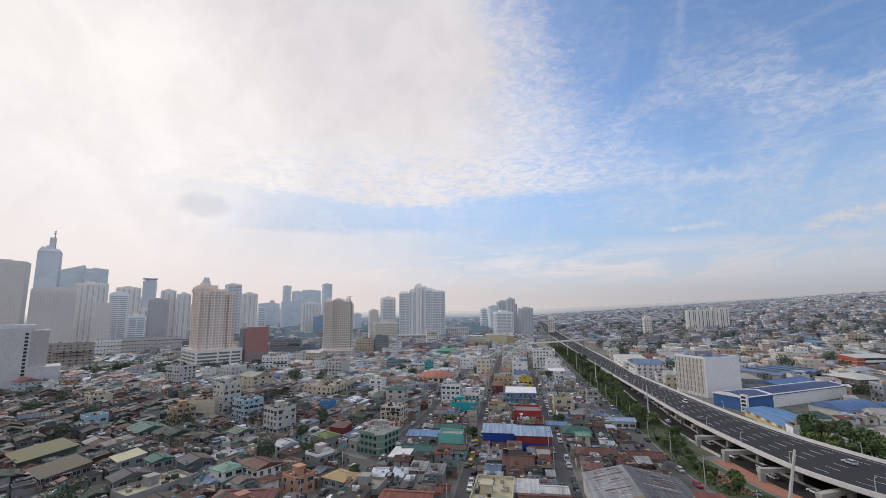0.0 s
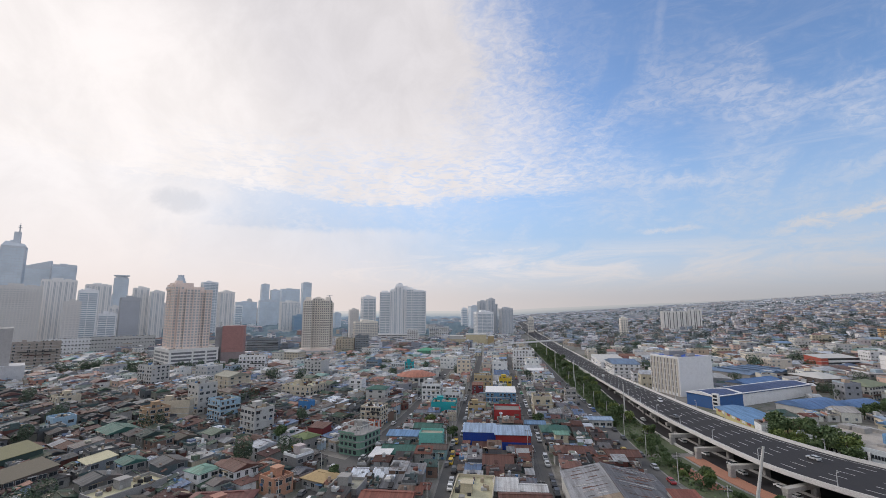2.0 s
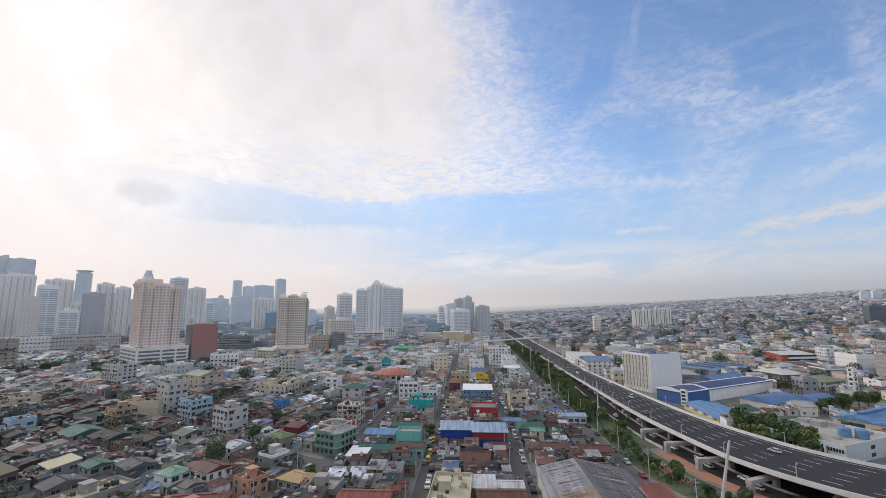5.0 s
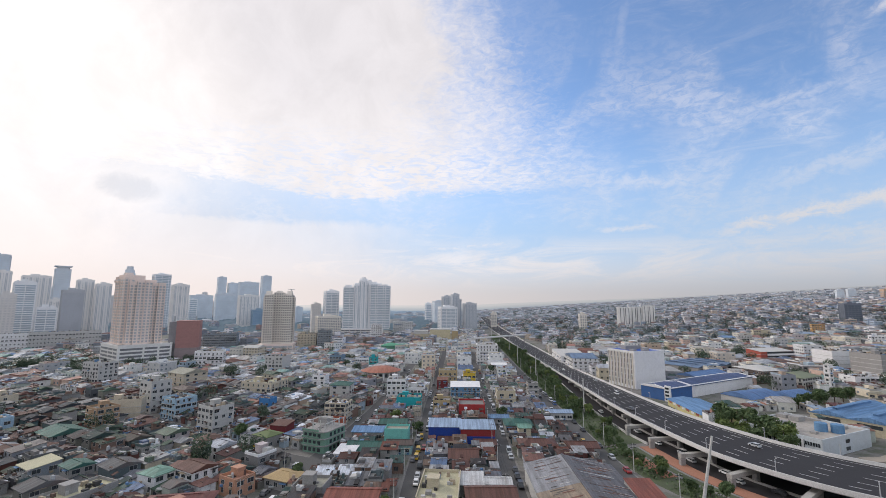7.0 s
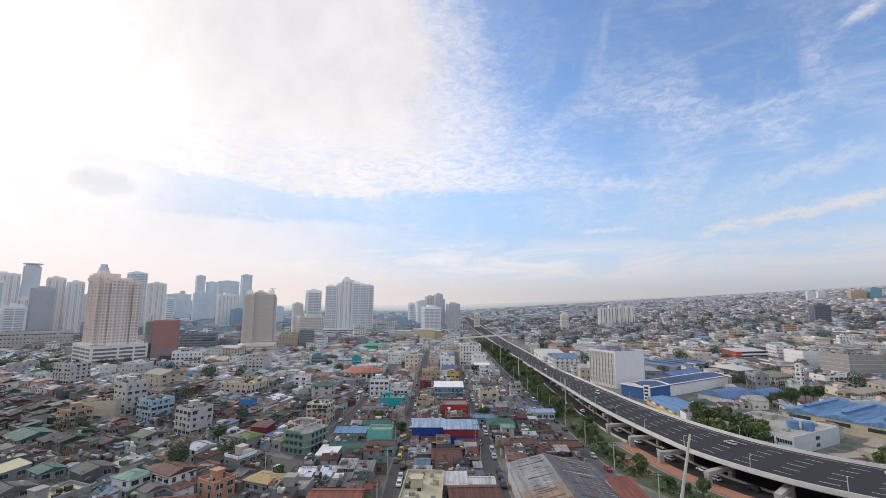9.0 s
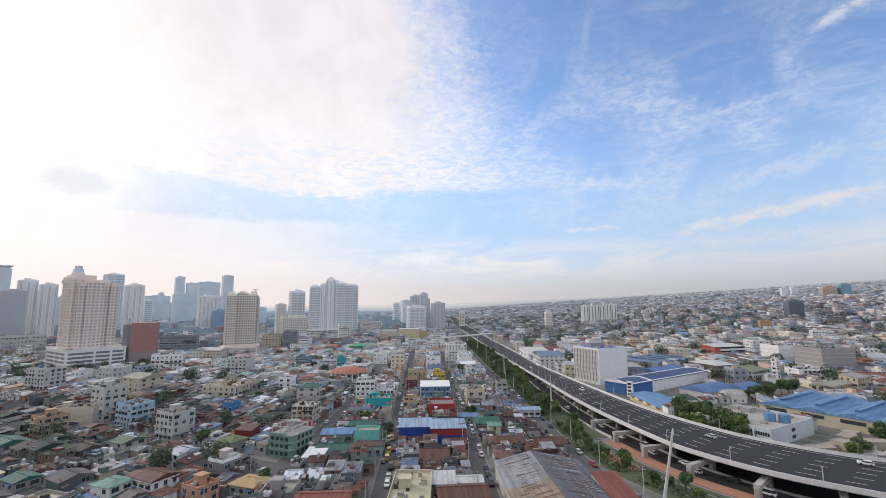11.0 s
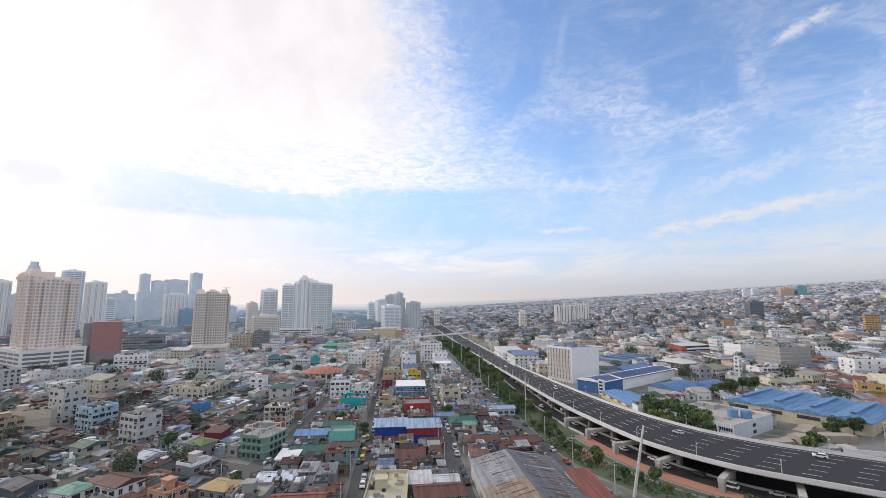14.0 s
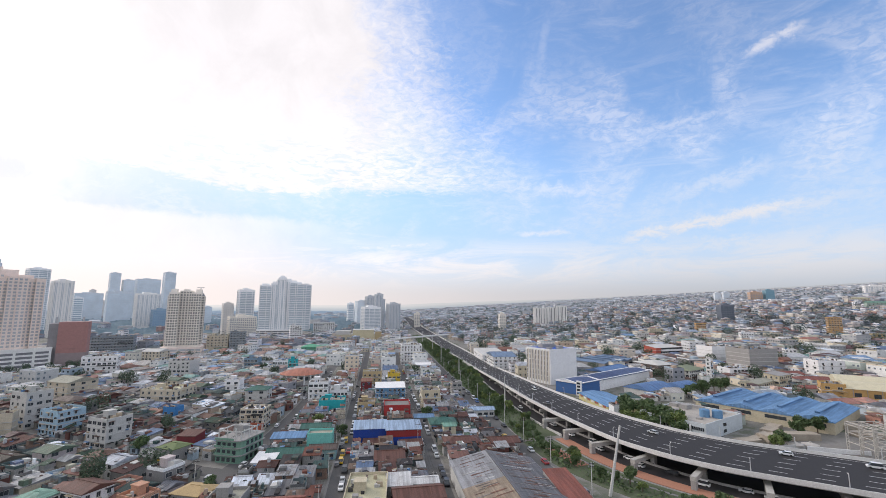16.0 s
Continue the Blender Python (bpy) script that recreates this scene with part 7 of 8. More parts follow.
def fabric():
    odd = Shape()
    rng = random.Random(5)
    edge_x = lambda y: -33 + (y - 139) * 0.22
    left = lambda x, y: x < edge_x(y) and in_view(x, y)
    mid = lambda x, y: x >= edge_x(y) and x < 135 + max(0, y - 330) * 0.2 and in_view(x, y)
    near = fill(8.0, 9.5, ((-290, 100, 92, 330), left), -37, rng, 3.0, 6.5, 1.0, 0.05)
    near += fill(6.2, 8.2, ((-60, 100, 92, 330), mid), -9, rng, 2.6, 4.8)
    near.sort(key=lambda q: math.hypot(q[0], q[1]))
    labels = {"gable": "small masonry house under a rusty ribbed metal roof", "hip": "small masonry house with hipped metal roof", "shed": "low house with a single-pitch metal sheet roof", "flat": "concrete house with flat roof and parapet"}
    for q in near[:212]:
        x, y, w, d, h, turn = q
        kind = rng.choices(("gable", "hip", "shed", "flat"), (5, 1.5, 5, 1.8))[0]
        # the near west quarter's shade is put into the dark palette
        dim = left(x, y) and rng.random() < (0.94 if x < -90 else 0.5)
        rust = not left(x, y) and y < 215 and rng.random() < 0.75
        ob = house(labels[kind], x, y, w, d, h, turn, kind, M["darkwall"] if dim or rust else None, M["rustroof"] if rust else M["darkroof"] if dim and kind != "flat" else None, rng=rng, faces=(0, 1) if x < 30 else (0, 3), bay=3.2, group="small houses", extras=h > 5)
        TAKEN.pop()
        if kind in ("shed", "flat"):
            for _ in range(rng.randrange(1, 3)):
                a, b = rng.uniform(1.4, 3.2), rng.uniform(1.2, 2.8)
                lt = Shape()
                lt.box(-a / 2, a / 2, -b / 2, b / 2, -1.7, 0.0)
                po = part("roof_shelter", lt, M[rng.choice(("rustroof", "slab", "roof", "rustroof", "darkroof", "palecon"))], ob)
                po.matrix_basis = pose(rng.uniform(-0.3, 0.3) * w, rng.uniform(-0.3, 0.3) * d, h + rng.uniform(0.9, 1.7), rng.uniform(-7, 7), rng.uniform(-7, 7), rng.uniform(-9, 9))
        if rng.random() < 0.3:
            tk = Shape()
            tk.tube(0, 0, -0.6, 1.2, 0.55, 0.55, 12)
            tk.tube(0, 0, 1.2, 1.45, 0.55, 0.2, 12)
            po = part("water_tank", tk, M["steel"], ob, "steel water tank")
            po.matrix_basis = pose(rng.uniform(-0.3, 0.3) * w, rng.uniform(-0.3, 0.3) * d, h + 0.7)
    sh, dim, rusty = Shape(), Shape(), Shape()
    pick = lambda q: dim if left(q[0], q[1]) and q[1] < 300 and rng.random() < (0.94 if q[0] < -90 else 0.5) else rusty if not left(q[0], q[1]) and q[1] < 215 and rng.random() < 0.75 else sh
    for q in near[212:]:
        to = pick(q)
        mass(to, *q, rng, 2)
        lean_to(to, q[2], q[3], q[4], rng, rng.choice((0, 1)), pose(q[0], q[1], rise(q[0], q[1]), 0, 0, q[5]))
    gaps = fill(5.0, 5.8, ((-290, 110, 92, 330), lambda x, y: left(x, y)), -37, rng, 2.6, 4.5)
    gaps += fill(4.6, 5.4, ((-60, 110, 92, 330), lambda x, y: mid(x, y)), -9, rng, 2.6, 4.2)
    gaps += fill(3.0, 3.4, ((-290, 110, 92, 300), lambda x, y: left(x, y)), -37, rng, 2.4, 3.6)
    gaps += fill(2.8, 3.2, ((-60, 110, 92, 300), lambda x, y: mid(x, y)), -9, rng, 2.4, 3.6)
    for q in near:
        oddments(odd, q, rng, rng.randrange(4, 9))
    for q in gaps:
        oddments(odd, q, rng, rng.randrange(1, 4))
        mass(pick(q), *q, rng, 2 if q[2] > 3.6 else 0)
    mids = fill(15, 16, ((-420, 100, 330, 560), left), -30, rng, 7, 15, 0.25)
    mids += fill(14, 15, ((-130, 240, 320, 640), mid), -10, rng, 7, 16, 0.28)
    mids += fill(18, 20, ((190, 640, 160, 560), lambda x, y: x > 190 + max(0, y - 330) * 0.2 and in_view(x, y)), -16, rng, 7, 14, 0.3)
    park = lambda x, y: -340 < x < -170 and 385 < y < 480
    mids += fill(9, 11, ((-420, 100, 330, 560), lambda x, y: left(x, y) and park(x, y)), -30, rng, 4.0, 8, 1.0, 0.6)
    mids += fill(9, 11, ((-420, 100, 330, 560), left), -30, rng, 4.0, 12, 1.0, 0.08)
    mids += fill(8, 10.5, ((-130, 240, 330, 620), mid), -10, rng, 4.0, 13, 1.0, 0.05)
    mids += fill(10.5, 12.5, ((150, 620, 90, 560), lambda x, y: x > 150 + max(0, y - 330) * 0.2 and in_view(x, y)), -16, rng, 4.0, 11, 0.95, 0.2)
    mids += fill(5.5, 6.0, ((-420, 100, 330, 500), left), -30, rng, 3.0, 6)
    mids += fill(5.5, 6.0, ((-130, 240, 330, 560), mid), -10, rng, 3.0, 6)
    mids += fill(6.5, 7.5, ((150, 620, 90, 520), lambda x, y: x > 150 + max(0, y - 330) * 0.2 and in_view(x, y)), -16, rng, 3.0, 6, 0.7)
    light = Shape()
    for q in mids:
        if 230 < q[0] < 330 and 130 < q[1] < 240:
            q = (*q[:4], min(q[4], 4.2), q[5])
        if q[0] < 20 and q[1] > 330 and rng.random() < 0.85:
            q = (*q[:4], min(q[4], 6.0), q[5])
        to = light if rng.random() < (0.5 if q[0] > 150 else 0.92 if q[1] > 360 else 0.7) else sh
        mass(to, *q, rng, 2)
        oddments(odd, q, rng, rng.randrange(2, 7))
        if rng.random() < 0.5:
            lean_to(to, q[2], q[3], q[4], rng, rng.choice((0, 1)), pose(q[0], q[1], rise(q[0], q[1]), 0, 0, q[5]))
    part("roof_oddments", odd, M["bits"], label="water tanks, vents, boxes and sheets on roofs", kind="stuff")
    part("pale_houses", light, [M["midwalls"], M["midroofs"], M["farglass"]], label="dense white and grey painted low blocks, lightened for haze", kind="stuff")
    part("rusty_houses", rusty, [M["darkwalls"], M["rustroofs"], M["glass"]], label="old packed houses under rusted sheet roofs", kind="stuff")
    part("sooty_houses", dim, [M["darkwalls"], M["darkroofs"], M["glass"]], label="dense low houses with dark green and brown roofs", kind="stuff")
    part("dense_houses", sh, [M["walls"], M["roofs"], M["glass"]], label="dense low houses with rusty metal roofs and water stains", kind="stuff")
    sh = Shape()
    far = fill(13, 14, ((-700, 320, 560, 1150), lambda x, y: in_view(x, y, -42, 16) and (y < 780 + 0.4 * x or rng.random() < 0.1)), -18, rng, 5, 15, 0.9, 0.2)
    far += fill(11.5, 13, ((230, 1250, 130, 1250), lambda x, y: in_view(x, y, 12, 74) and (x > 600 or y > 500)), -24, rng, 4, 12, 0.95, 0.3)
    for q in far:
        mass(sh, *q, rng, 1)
    part("distant_houses", sh, [M["farwalls"], M["farroofs"], M["farglass"]], label="houses and low blocks of the distant city, paled for haze", kind="stuff")
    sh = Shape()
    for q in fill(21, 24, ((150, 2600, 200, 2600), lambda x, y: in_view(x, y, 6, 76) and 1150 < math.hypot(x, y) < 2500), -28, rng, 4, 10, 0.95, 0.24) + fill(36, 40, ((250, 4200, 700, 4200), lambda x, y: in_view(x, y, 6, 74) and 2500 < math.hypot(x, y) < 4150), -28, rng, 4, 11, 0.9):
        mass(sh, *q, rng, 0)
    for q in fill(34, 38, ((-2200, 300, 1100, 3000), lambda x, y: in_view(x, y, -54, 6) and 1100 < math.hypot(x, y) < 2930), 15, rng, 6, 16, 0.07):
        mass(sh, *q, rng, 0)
    part("far_houses", sh, [M["mistwalls"], M["mistroofs"], M["farglass"]], label="far roofs paled for haze out to the horizon", kind="stuff")


fabric()


# ---------------------------------------------------------------- trees
def crown_mesh(name, seed, r, h, n, leaf, mat):
    rng = random.Random(seed)
    lobes = [(rng.uniform(-0.55, 0.55) * r, rng.uniform(-0.55, 0.55) * r, h * rng.uniform(0.35, 0.85), r * rng.uniform(0.35, 0.6)) for _ in range(9)]
    sh = Shape()
    for _ in range(n):
        cx, cy, cz, lr = rng.choice(lobes)
        v = Vector((rng.gauss(0, 1), rng.gauss(0, 1), rng.gauss(0, 0.8))).normalized() * lr * rng.uniform(0.6, 1.05)
        m = Matrix.Translation((cx + v.x, cy + v.y, cz + v.z * 0.8)) @ Euler((rng.uniform(-1.2, 1.2), rng.uniform(-1.2, 1.2), rng.uniform(0, 6.3))).to_matrix().to_4x4()
        a, b = leaf * rng.uniform(0.6, 1.3), leaf * rng.uniform(0.4, 0.9)
        sh.solid([(-a, 0, 0), (0, -b, 0.12 * leaf), (a, 0, 0), (0, b, 0.12 * leaf)], [(0, 1, 2), (0, 2, 3)], 0, m)
    return sh.mesh(name, [mat])


def trunk_mesh(r, h, seed):
    rng = random.Random(seed)
    s = Shape()
    s.tube(0, 0, -0.3, h * 0.45, 0.05 * r + 0.12, 0.03 * r + 0.08, 8)
    for i in range(5):
        a = i * 1.26 + rng.uniform(-0.4, 0.4)
        s.beam((0, 0, h * 0.4), (math.cos(a) * r * 0.5, math.sin(a) * r * 0.5, h * rng.uniform(0.6, 0.8)), 0.03 * r + 0.03)
    return s.mesh("trunk", [M["bark"]])


KINDS = [(trunk_mesh(3.2, 7.0, i), crown_mesh("crown", i, 3.2, 7.0, 1100, 0.42, M["leaf_light" if i == 2 else "leaf"])) for i in range(4)]


def tree(x, y, size, k, label="leafy green street tree", z=None):
    ob = thing("tree", x, y, rise(x, y) if z is None else z, (x * 37 + y * 11) % 360, label, "tree", "trees")
    ob.scale = (size, size, size)
    part("trunk", KINDS[k][0], None, ob)
    part("crown", KINDS[k][1], None, ob)


def greenery():
    rng = random.Random(11)
    # belt between frontage road and expressway
    s = 130.0
    while s < 700:
        x, y, dx, dy = along(LEFT, s)
        px, py = (rng.uniform(x_at(FRONTAGE, y) + 5.0, lower_edge(y) - 3.2), y) if y > 190 else (x - dy * rng.uniform(15.5, 22.5), y + dx * rng.uniform(15.5, 22.5))
        if seg_dist(px, py, FRONTAGE) > 5.0 and py > 95:
            tree(px, py, rng.uniform(0.45, 1.0) if y > 215 else rng.uniform(0.4, 0.85), rng.randrange(4), "leafy green tree on the expressway verge")
        s += rng.choice((2.2, 3.0, 4.0, 9.0)) if y < 215 else rng.uniform(1.8, 3.4) if y < 260 else rng.uniform(2.5, 5.0)
    sh = Shape()
    s = 120.0
    while s < 900:
        x, y, dx, dy = along(LEFT, s)
        for _ in range(max(0, int(40 * noise.noise((s * 0.16, 0.0, 4.0)) + 12)) if y < 215 else 34 if y < 260 else 22):
            q = rng.uniform(14.5, 24.0)
            px, py = (rng.uniform(x_at(FRONTAGE, y) + 4.2, lower_edge(y) - 1.2), y + rng.uniform(-0.5, 0.5)) if y > 185 else (x - q * dy, y + q * dx)
            if seg_dist(px, py, FRONTAGE) < 4.2:
                continue
            l = rng.uniform(0.3, 0.7)
            m = Matrix.Translation((px, py, rng.uniform(0.2, 1.3))) @ Euler((rng.uniform(-1, 1), rng.uniform(-1, 1), rng.uniform(0, 6))).to_matrix().to_4x4()
            sh.solid([(-l, 0, 0), (0, -l * 0.7, 0.2), (l, 0, 0), (0, l * 0.7, 0.2)], [(0, 1, 2), (0, 2, 3)], 0, m)
        s += 1.0
    part("shrubs", sh, M["leaf"], label="dense green shrubs along the expressway verge", kind="stuff")
    for x, y, sz in ((160, 162, 1.3), (160, 172, 1.4), (161, 182, 1.4), (160, 191, 1.3), (145, 178, 1.1), (145, 168, 1.0), (152, 163, 1.4), (155, 158, 1.5), (154, 168, 1.6), (155, 178, 1.7), (154, 188, 1.6), (150, 173, 1.2), (149, 184, 1.2), (150, 152, 1.1), (148, 163, 1.0), (203, 140, 0.95), (208, 141, 1.1), (214, 139, 1.15), (219, 140, 1.0), (176, 130, 0.9), (181, 131, 0.95), (214, 217, 0.9), (222, 216, 1.0), (229, 218, 1.15), (237, 218, 1.2), (244, 221, 1.25), (252, 222, 1.3), (260, 224, 1.2), (248, 228, 1.1), (267, 226, 1.1), (272, 230, 1.0)):
        tree(x, y, sz, rng.randrange(4), "broad dark green tree beside warehouse roofs")
    for x, y, sz in ((-62, 196, 1.0), (3, 217, 0.9), (12, 196, 0.8), (55, 215, 0.9), (-30, 151, 0.7), (-2, 125, 0.7), (75, 212, 0.7), (-18, 322, 0.9), (88, 330, 0.9), (100, 400, 1.2), (-70, 183, 0.9)):
        tree(x, y, sz, rng.randrange(4), "dark green tree between houses")
    # scattered crowns over the rest
    close_trees, far_trees, mist_trees = Shape(), Shape(), Shape()
    for x, y, room in CROWNS:
        r = math.hypot(x, y)
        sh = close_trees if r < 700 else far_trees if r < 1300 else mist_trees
        z = rise(x, y)
        big = min(3.2, room * (0.30 if r < 1250 else 0.2)) * rng.uniform(0.75, 1.2)
        close = r < 500
        lay = 0.7 if close else 0.3
        lobes = [(rng.uniform(-1.5, 1.5) * big, rng.uniform(-1.5, 1.5) * big, rng.uniform(-0.8, 1.2) * big) for _ in range(4)]
        for _ in range(820 if close else 220 if r < 700 else 80 if r < 1200 else 30):
            cx, cy, cz = rng.choice(lobes)
            u, v, w = rng.gauss(0, 1), rng.gauss(0, 1), rng.gauss(0, 0.7)
            q = (1.15 if r < 700 else 1.5) * big / max(0.5, math.sqrt(u * u + v * v + w * w))
            m = Matrix.Translation((x + cx + u * q, y + cy + v * q, z + 3.6 + 1.4 * big + cz + w * q)) @ Euler((rng.uniform(-lay, lay), rng.uniform(-lay, lay), rng.uniform(0, 6))).to_matrix().to_4x4()
            l = (0.17 if close else 0.32 if r < 700 else 0.48 if r < 1200 else 0.9) * big
            sh.solid([(-l, 0, 0), (0, -l * 0.7, 0.15), (l, 0, 0), (0, l * 0.7, 0.15)], [(0, 1, 2), (0, 2, 3)], 0, m)
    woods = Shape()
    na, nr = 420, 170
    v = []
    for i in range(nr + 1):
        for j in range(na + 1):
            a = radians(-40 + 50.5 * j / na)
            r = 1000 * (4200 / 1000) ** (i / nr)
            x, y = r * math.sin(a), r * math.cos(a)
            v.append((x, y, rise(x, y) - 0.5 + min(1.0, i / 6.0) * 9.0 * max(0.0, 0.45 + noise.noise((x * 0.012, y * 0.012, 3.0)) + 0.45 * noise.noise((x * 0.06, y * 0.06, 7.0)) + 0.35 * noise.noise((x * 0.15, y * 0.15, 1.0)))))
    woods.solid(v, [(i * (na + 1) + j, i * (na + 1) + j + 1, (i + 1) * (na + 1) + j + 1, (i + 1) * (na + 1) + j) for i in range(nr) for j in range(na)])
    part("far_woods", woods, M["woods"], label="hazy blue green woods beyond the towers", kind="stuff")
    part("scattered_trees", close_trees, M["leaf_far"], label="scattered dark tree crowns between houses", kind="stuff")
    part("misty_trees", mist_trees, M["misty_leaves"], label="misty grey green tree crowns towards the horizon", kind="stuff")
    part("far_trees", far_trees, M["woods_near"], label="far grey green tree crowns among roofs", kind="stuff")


greenery()


# ---------------------------------------------------------------- vehicles
def car_parts(kind):
    """Body, glazing and wheel meshes of a small car, a van or a jeepney-like bus."""
    l, w, h, hood = {"car": (3.9, 1.6, 1.42, 0.95), "van": (4.2, 1.65, 1.85, 0.5), "bus": (5.8, 1.95, 2.4, 0.25)}[kind]
    a, b = l / 2, w / 2
    low = Shape()
    prof = [(-a, 0.35), (a, 0.35), (a, 0.75), (a - 0.15, 0.9), (-a + 0.05, 0.95), (-a, 0.8)]
    n = len(prof)
    low.solid([(-b, y, z) for y, z in prof] + [(b, y, z) for y, z in prof], [tuple(range(n)), tuple(range(2 * n - 1, n - 1, -1))] + [(i, n + i, n + (i + 1) % n, (i + 1) % n) for i in range(n)])
    cab = Shape()
    prof = [(-a + 0.25, 0.93), (a - hood, 0.9), (a - hood - 0.65, h - 0.08), (-a + 0.55, h - 0.08)]
    n = 4
    cab.solid([(-b + 0.1, y, z) for y, z in prof] + [(b - 0.1, y, z) for y, z in prof], [tuple(range(n)), tuple(range(2 * n - 1, n - 1, -1))] + [(i, n + i, n + (i + 1) % n, (i + 1) % n) for i in range(n)])
    top = Shape()
    top.box(-b + 0.12, b - 0.12, -a + 0.5, a - hood - 0.6, h - 0.09, h)
    wheel = Shape()
    wheel.tube(0, 0, -0.11, 0.11, 0.33, 0.33, 12, 0, Matrix.Rotation(math.pi / 2, 4, "Y"))
    return low.mesh("body", [None]), cab.mesh("cabin_glass", [M["glass"]]), top.mesh("roof_panel", [None]), wheel.mesh("wheel", [M["dark"]]), a, b


CARS = {k: car_parts(k) for k in ("car", "van", "bus")}


def coat(name, c):
    if name not in M:
        M[name] = material(name, lambda k: bsdf(k, k.mix(k.mapr(k.noise(place(k), 1.2, 3.0), 0.3, 0.7, 0.0, 0.25), c, tuple(v * 0.7 for v in c)), 0.3, 0.0, spec=0.5))
    return M[name]


COATS = {"white": coat("white_coat", (0.75, 0.75, 0.75)), "silver": coat("silver_coat", (0.45, 0.46, 0.47)), "black": coat("black_coat", (0.03, 0.03, 0.035)), "red": coat("red_coat", (0.30, 0.03, 0.03)),
         "grey": coat("grey_coat", (0.15, 0.15, 0.16)), "yellow": coat("yellow_coat", (0.60, 0.38, 0.03)), "blue": coat("blue_coat", (0.05, 0.13, 0.35)), "green": coat("green_coat", (0.05, 0.25, 0.10))}
PAINTED = {}


def car(x, y, z, turn, colour, kind="car", where="parked on the street"):
    low, cab, top, wheel, a, b = CARS[kind]
    key = (colour, kind)
    if key not in PAINTED:
        pair = []
        for me in (low, top):
            c = me.copy()
            c.materials.clear()
            c.materials.append(COATS[colour])
            pair.append(c)
        PAINTED[key] = pair
    names = {"car": "car", "van": "van", "bus": "minibus"}
    ob = thing(names[kind], x, y, z, turn, "%s painted %s %s" % (colour, names[kind], where), names[kind], "vehicles")
    part("body", PAINTED[key][0], None, ob)
    part("cabin_glass", cab, None, ob)
    part("roof_panel", PAINTED[key][1], None, ob)
    for sx in (-1, 1):
        for sy in (-1, 1):
            wh = part("wheel", wheel, None, ob)
            wh.matrix_basis = pose(sx * (b - 0.08), sy * (a - 0.8), 0.33)


def traffic():
    rng = random.Random(3)
    for i, (line, half) in enumerate(STREETS[:4] + [(FRONTAGE, 3.4)]):
        total = sum(math.dist(p, q) for p, q in zip(line, line[1:]))
        s = 30.0
        while s < min(total - 5, 290):
            x, y, dx, dy = along(line, s)
            side = rng.choice((-1, 1, 1))
            d = side * (half - 1.05)
            kind = rng.choices(("car", "van", "bus"), (8, 2, 0.6))[0]
            col = rng.choices(list(COATS), (4, 6, 5, 1, 5, 0.6, 1, 0.4))[0]
            car(x + d * dy, y - d * dx, 0.05 + 0.012 * i, math.degrees(math.atan2(-dx, dy)) + (180 if side > 0 else 0), col, kind)
            s += rng.choice((5.4, 6.0, 7.0, 9.0, 13.0))
    for s in (66, 74, 90):
        x, y, dx, dy = along(STREETS[0][0], s)
        car(x - 0.4 * dy, y + 0.4 * dx, 0.05, math.degrees(math.atan2(-dx, dy)), "yellow", "van", "waiting in the narrow street")
    for s, d, col, kind in ((118, 8.5, "white", "car"), (138, 9.5, "white", "van"), (160, 9.8, "white", "car"), (205, 4.5, "silver", "car"), (262, -7.0, "grey", "car"), (300, 2.0, "white", "van"), (352, 5.6, "silver", "car"), (420, -2, "white", "car")):
        x, y, dx, dy = along(SKYWAY, s)
        car(x + d * dy, y - d * dx, deck_height(y) + 0.02, math.degrees(math.atan2(-dx, dy)), col, kind, "driving on the elevated deck")
    for y, d, col, kind in ((98, 4.0, "white", "car"), (104, 6.4, "silver", "car"), (112, 3.4, "white", "van"), (122, 6.2, "black", "car"), (131, 3.2, "silver", "car"), (138, 6.4, "white", "car"), (150, 3.4, "silver", "car"), (158, 6.2, "white", "van"), (170, 4.2, "white", "car"), (186, 5.4, "silver", "car"), (222, 3.0, "white", "car")):
        turn = math.degrees(math.atan2(lower_edge(y - 2) - lower_edge(y + 2), 4.0))
        car(lower_edge(y) + d, y, 0.06, turn, col, kind, "driving on the lower expressway")


traffic()


# ---------------------------------------------------------------- poles and wires
def mast(x, y, h, r, label, lean=(0, 0), arms=0):
    ob = thing("pole", x, y, 0.0, 0, label, "pole", "poles")
    s = Shape()
    a, b = Vector((0, 0, -0.3)), Vector((lean[0], lean[1], h))
    q = (b - a).to_track_quat("Z", "Y").to_matrix().to_4x4()
    s.tube(0, 0, 0, (b - a).length, r, r * 0.6, 10, 0, Matrix.Translation(a) @ q)
    part("shaft", s, M["palecon"], ob)
    for i in range(arms):
        c = Shape()
        c.box(lean[0] - 1.1, lean[0] + 1.1, lean[1] - 0.07, lean[1] + 0.07, h - 0.6 - i * 0.9, h - 0.45 - i * 0.9)
        part("crossarm", c, M["dark"], ob)
        for j in (-0.9, 0.9):
            c = Shape()
            c.tube(lean[0] + j, lean[1], h - 0.45 - i * 0.9, h - 0.2 - i * 0.9, 0.07, 0.05, 6)
            part("insulator", c, M["steel"], ob)


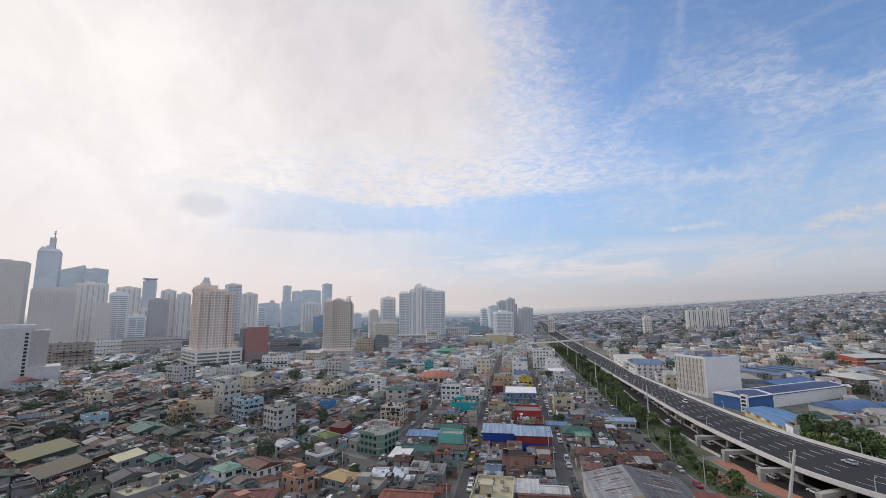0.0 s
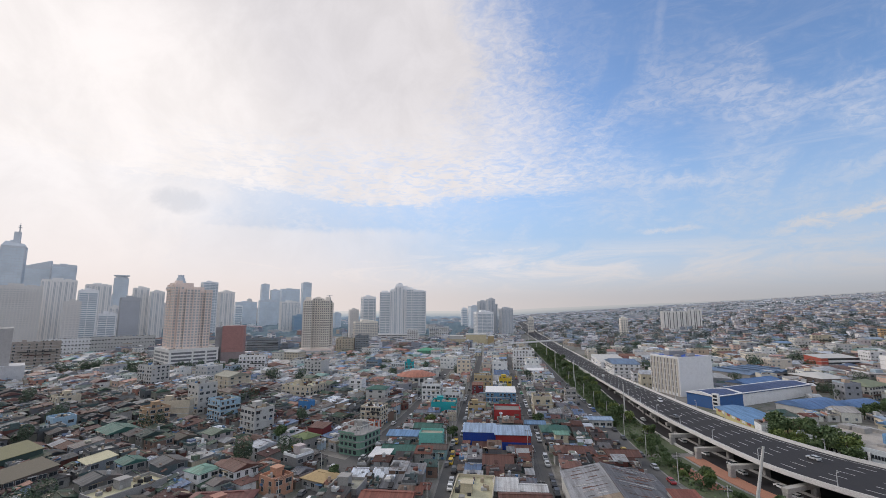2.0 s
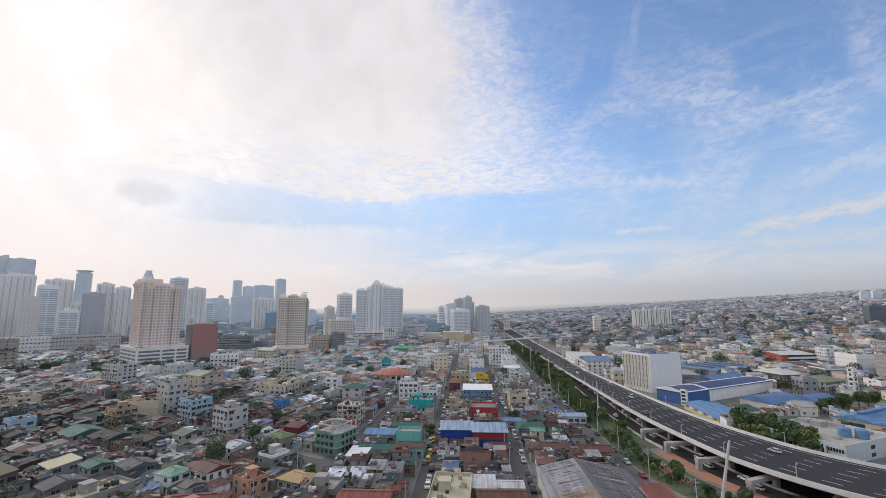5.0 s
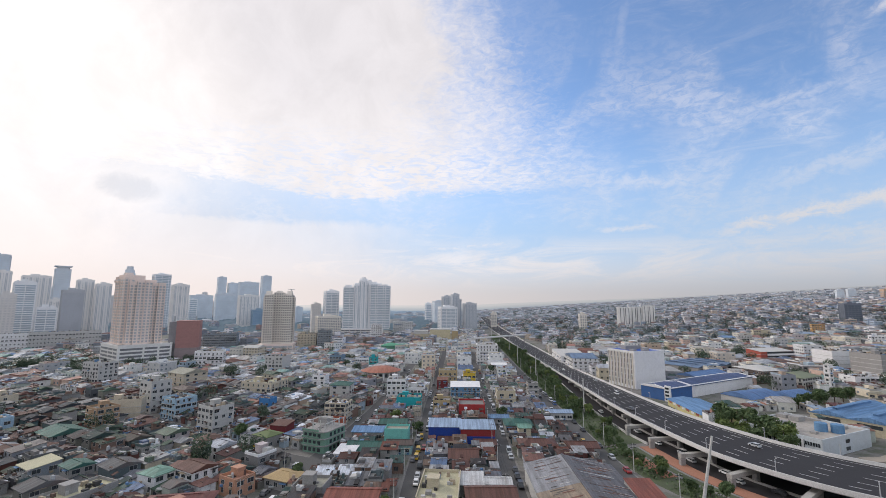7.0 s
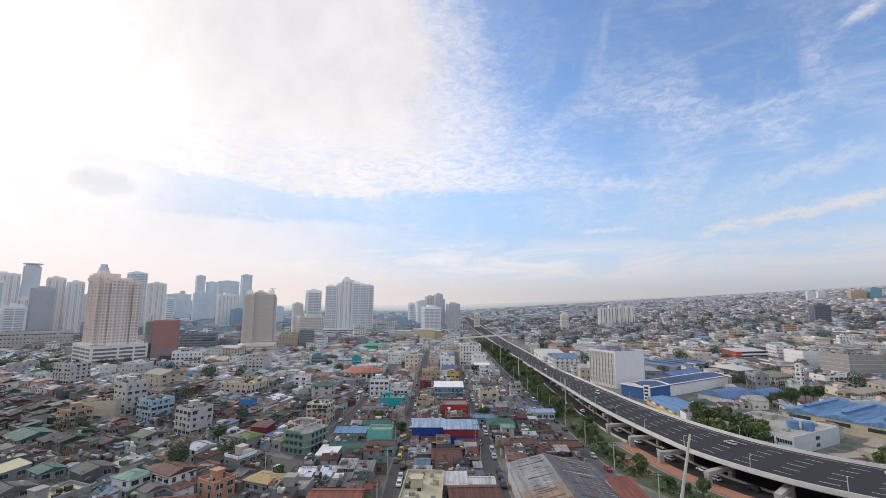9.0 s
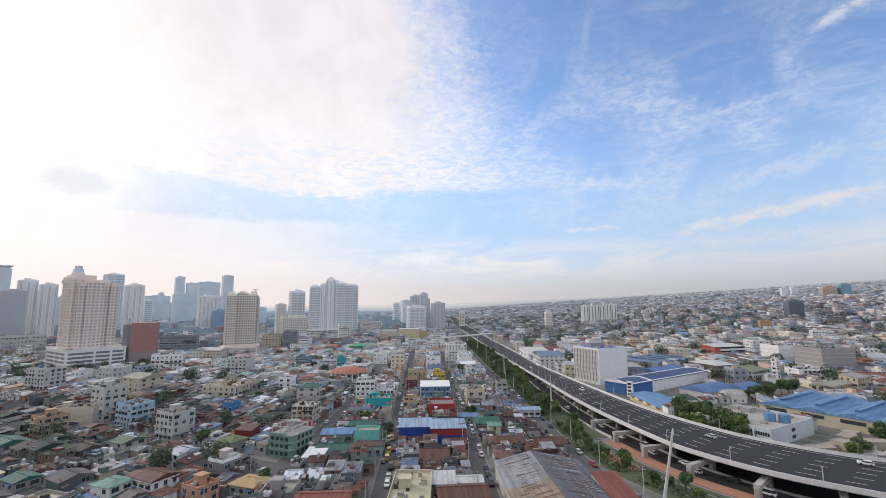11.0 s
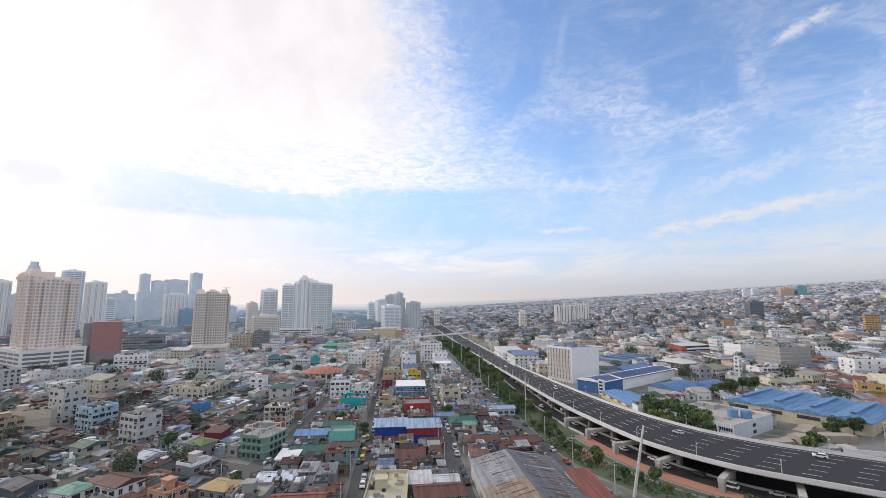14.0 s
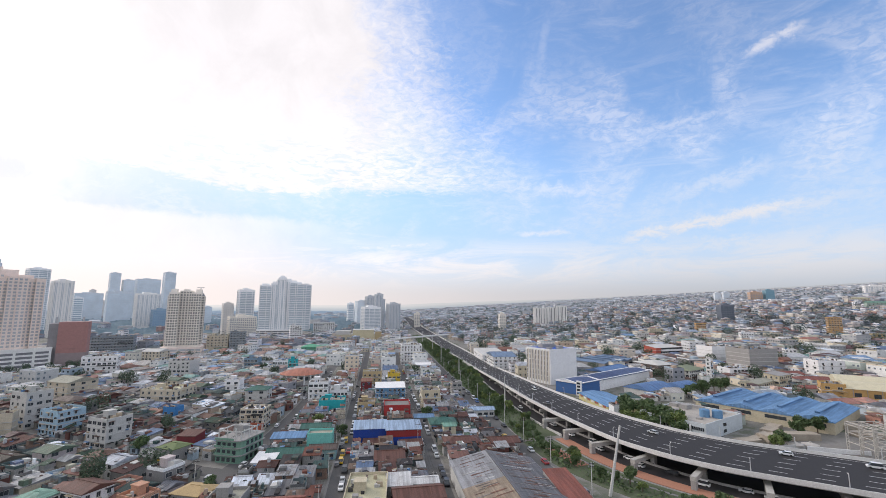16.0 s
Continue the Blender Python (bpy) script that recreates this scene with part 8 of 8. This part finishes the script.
def street_furniture():
    mast(84, 114.5, 20, 0.5, "thick pale concrete pole beside the expressway", (4, -0.8))
    for x, y, h in ((101, 221, 18), (113.5, 330, 18), (125.5, 416, 18), (147, 520, 18), (166, 640, 18), (184, 760, 18)):
        mast(x, y, h, 0.4, "tall pale power pole on the green verge", (0, 0), 1)
    s = 30.0
    while s < 330:
        p = along(FRONTAGE, s)
        x, y, dx, dy = p
        mast(x + 4.6 * dy, y - 4.6 * dx, 9.5, 0.16, "grey utility pole with crossarms on the frontage road", (0, 0), 2)
        s += 27.0
    wire = Shape()
    for line, half in STREETS[:3]:
        last = None
        s = 25.0
        while s < 290:
            x, y, dx, dy = along(line, s)
            px, py = x - (half + 0.5) * dy, y + (half + 0.5) * dx
            mast(px, py, 8.5, 0.14, "weathered utility pole with crossarms by the street", (0, 0), 1)
            if last:
                for off in (-0.8, 0.0, 0.8):
                    wire.beam((last[0] + off, last[1], 8.2), ((last[0] + px) / 2 + off, (last[1] + py) / 2, 7.5), 0.03)
                    wire.beam(((last[0] + px) / 2 + off, (last[1] + py) / 2, 7.5), (px + off, py, 8.2), 0.03)
            last = (px, py)
            s += 26.0
    part("overhead_wires", wire, M["dark"], label="sagging black overhead wires along the streets", kind="stuff")
    s = 60.0
    while s < 520:
        for f in (-1, 1):
            x, y, dx, dy = along(across(f, 0.2 * f), s + (10 if f > 0 else 0))
            d = f
            ob = thing("street_lamp", x, y, deck_height(y) + 1.0, math.degrees(math.atan2(-dx, dy)), "short grey steel lamp post on the viaduct parapet", "street lamp", "viaduct lamps")
            p = Shape()
            p.tube(0, 0, 0, 3.4, 0.14, 0.1, 8)
            part("post", p, M["steel"], ob)
            a = Shape()
            q = 1 if d < 0 else -1
            a.beam((0, 0, 3.3), (q * 0.6, 0, 3.5), 0.07)
            part("arm", a, M["steel"], ob)
            hd = Shape()
            hd.box(q * 0.6 - 0.3, q * 0.6 + 0.35, -0.15, 0.15, 3.45, 3.6)
            part("lamp_head", hd, M["palecon"], ob)
        s += 22.0


street_furniture()
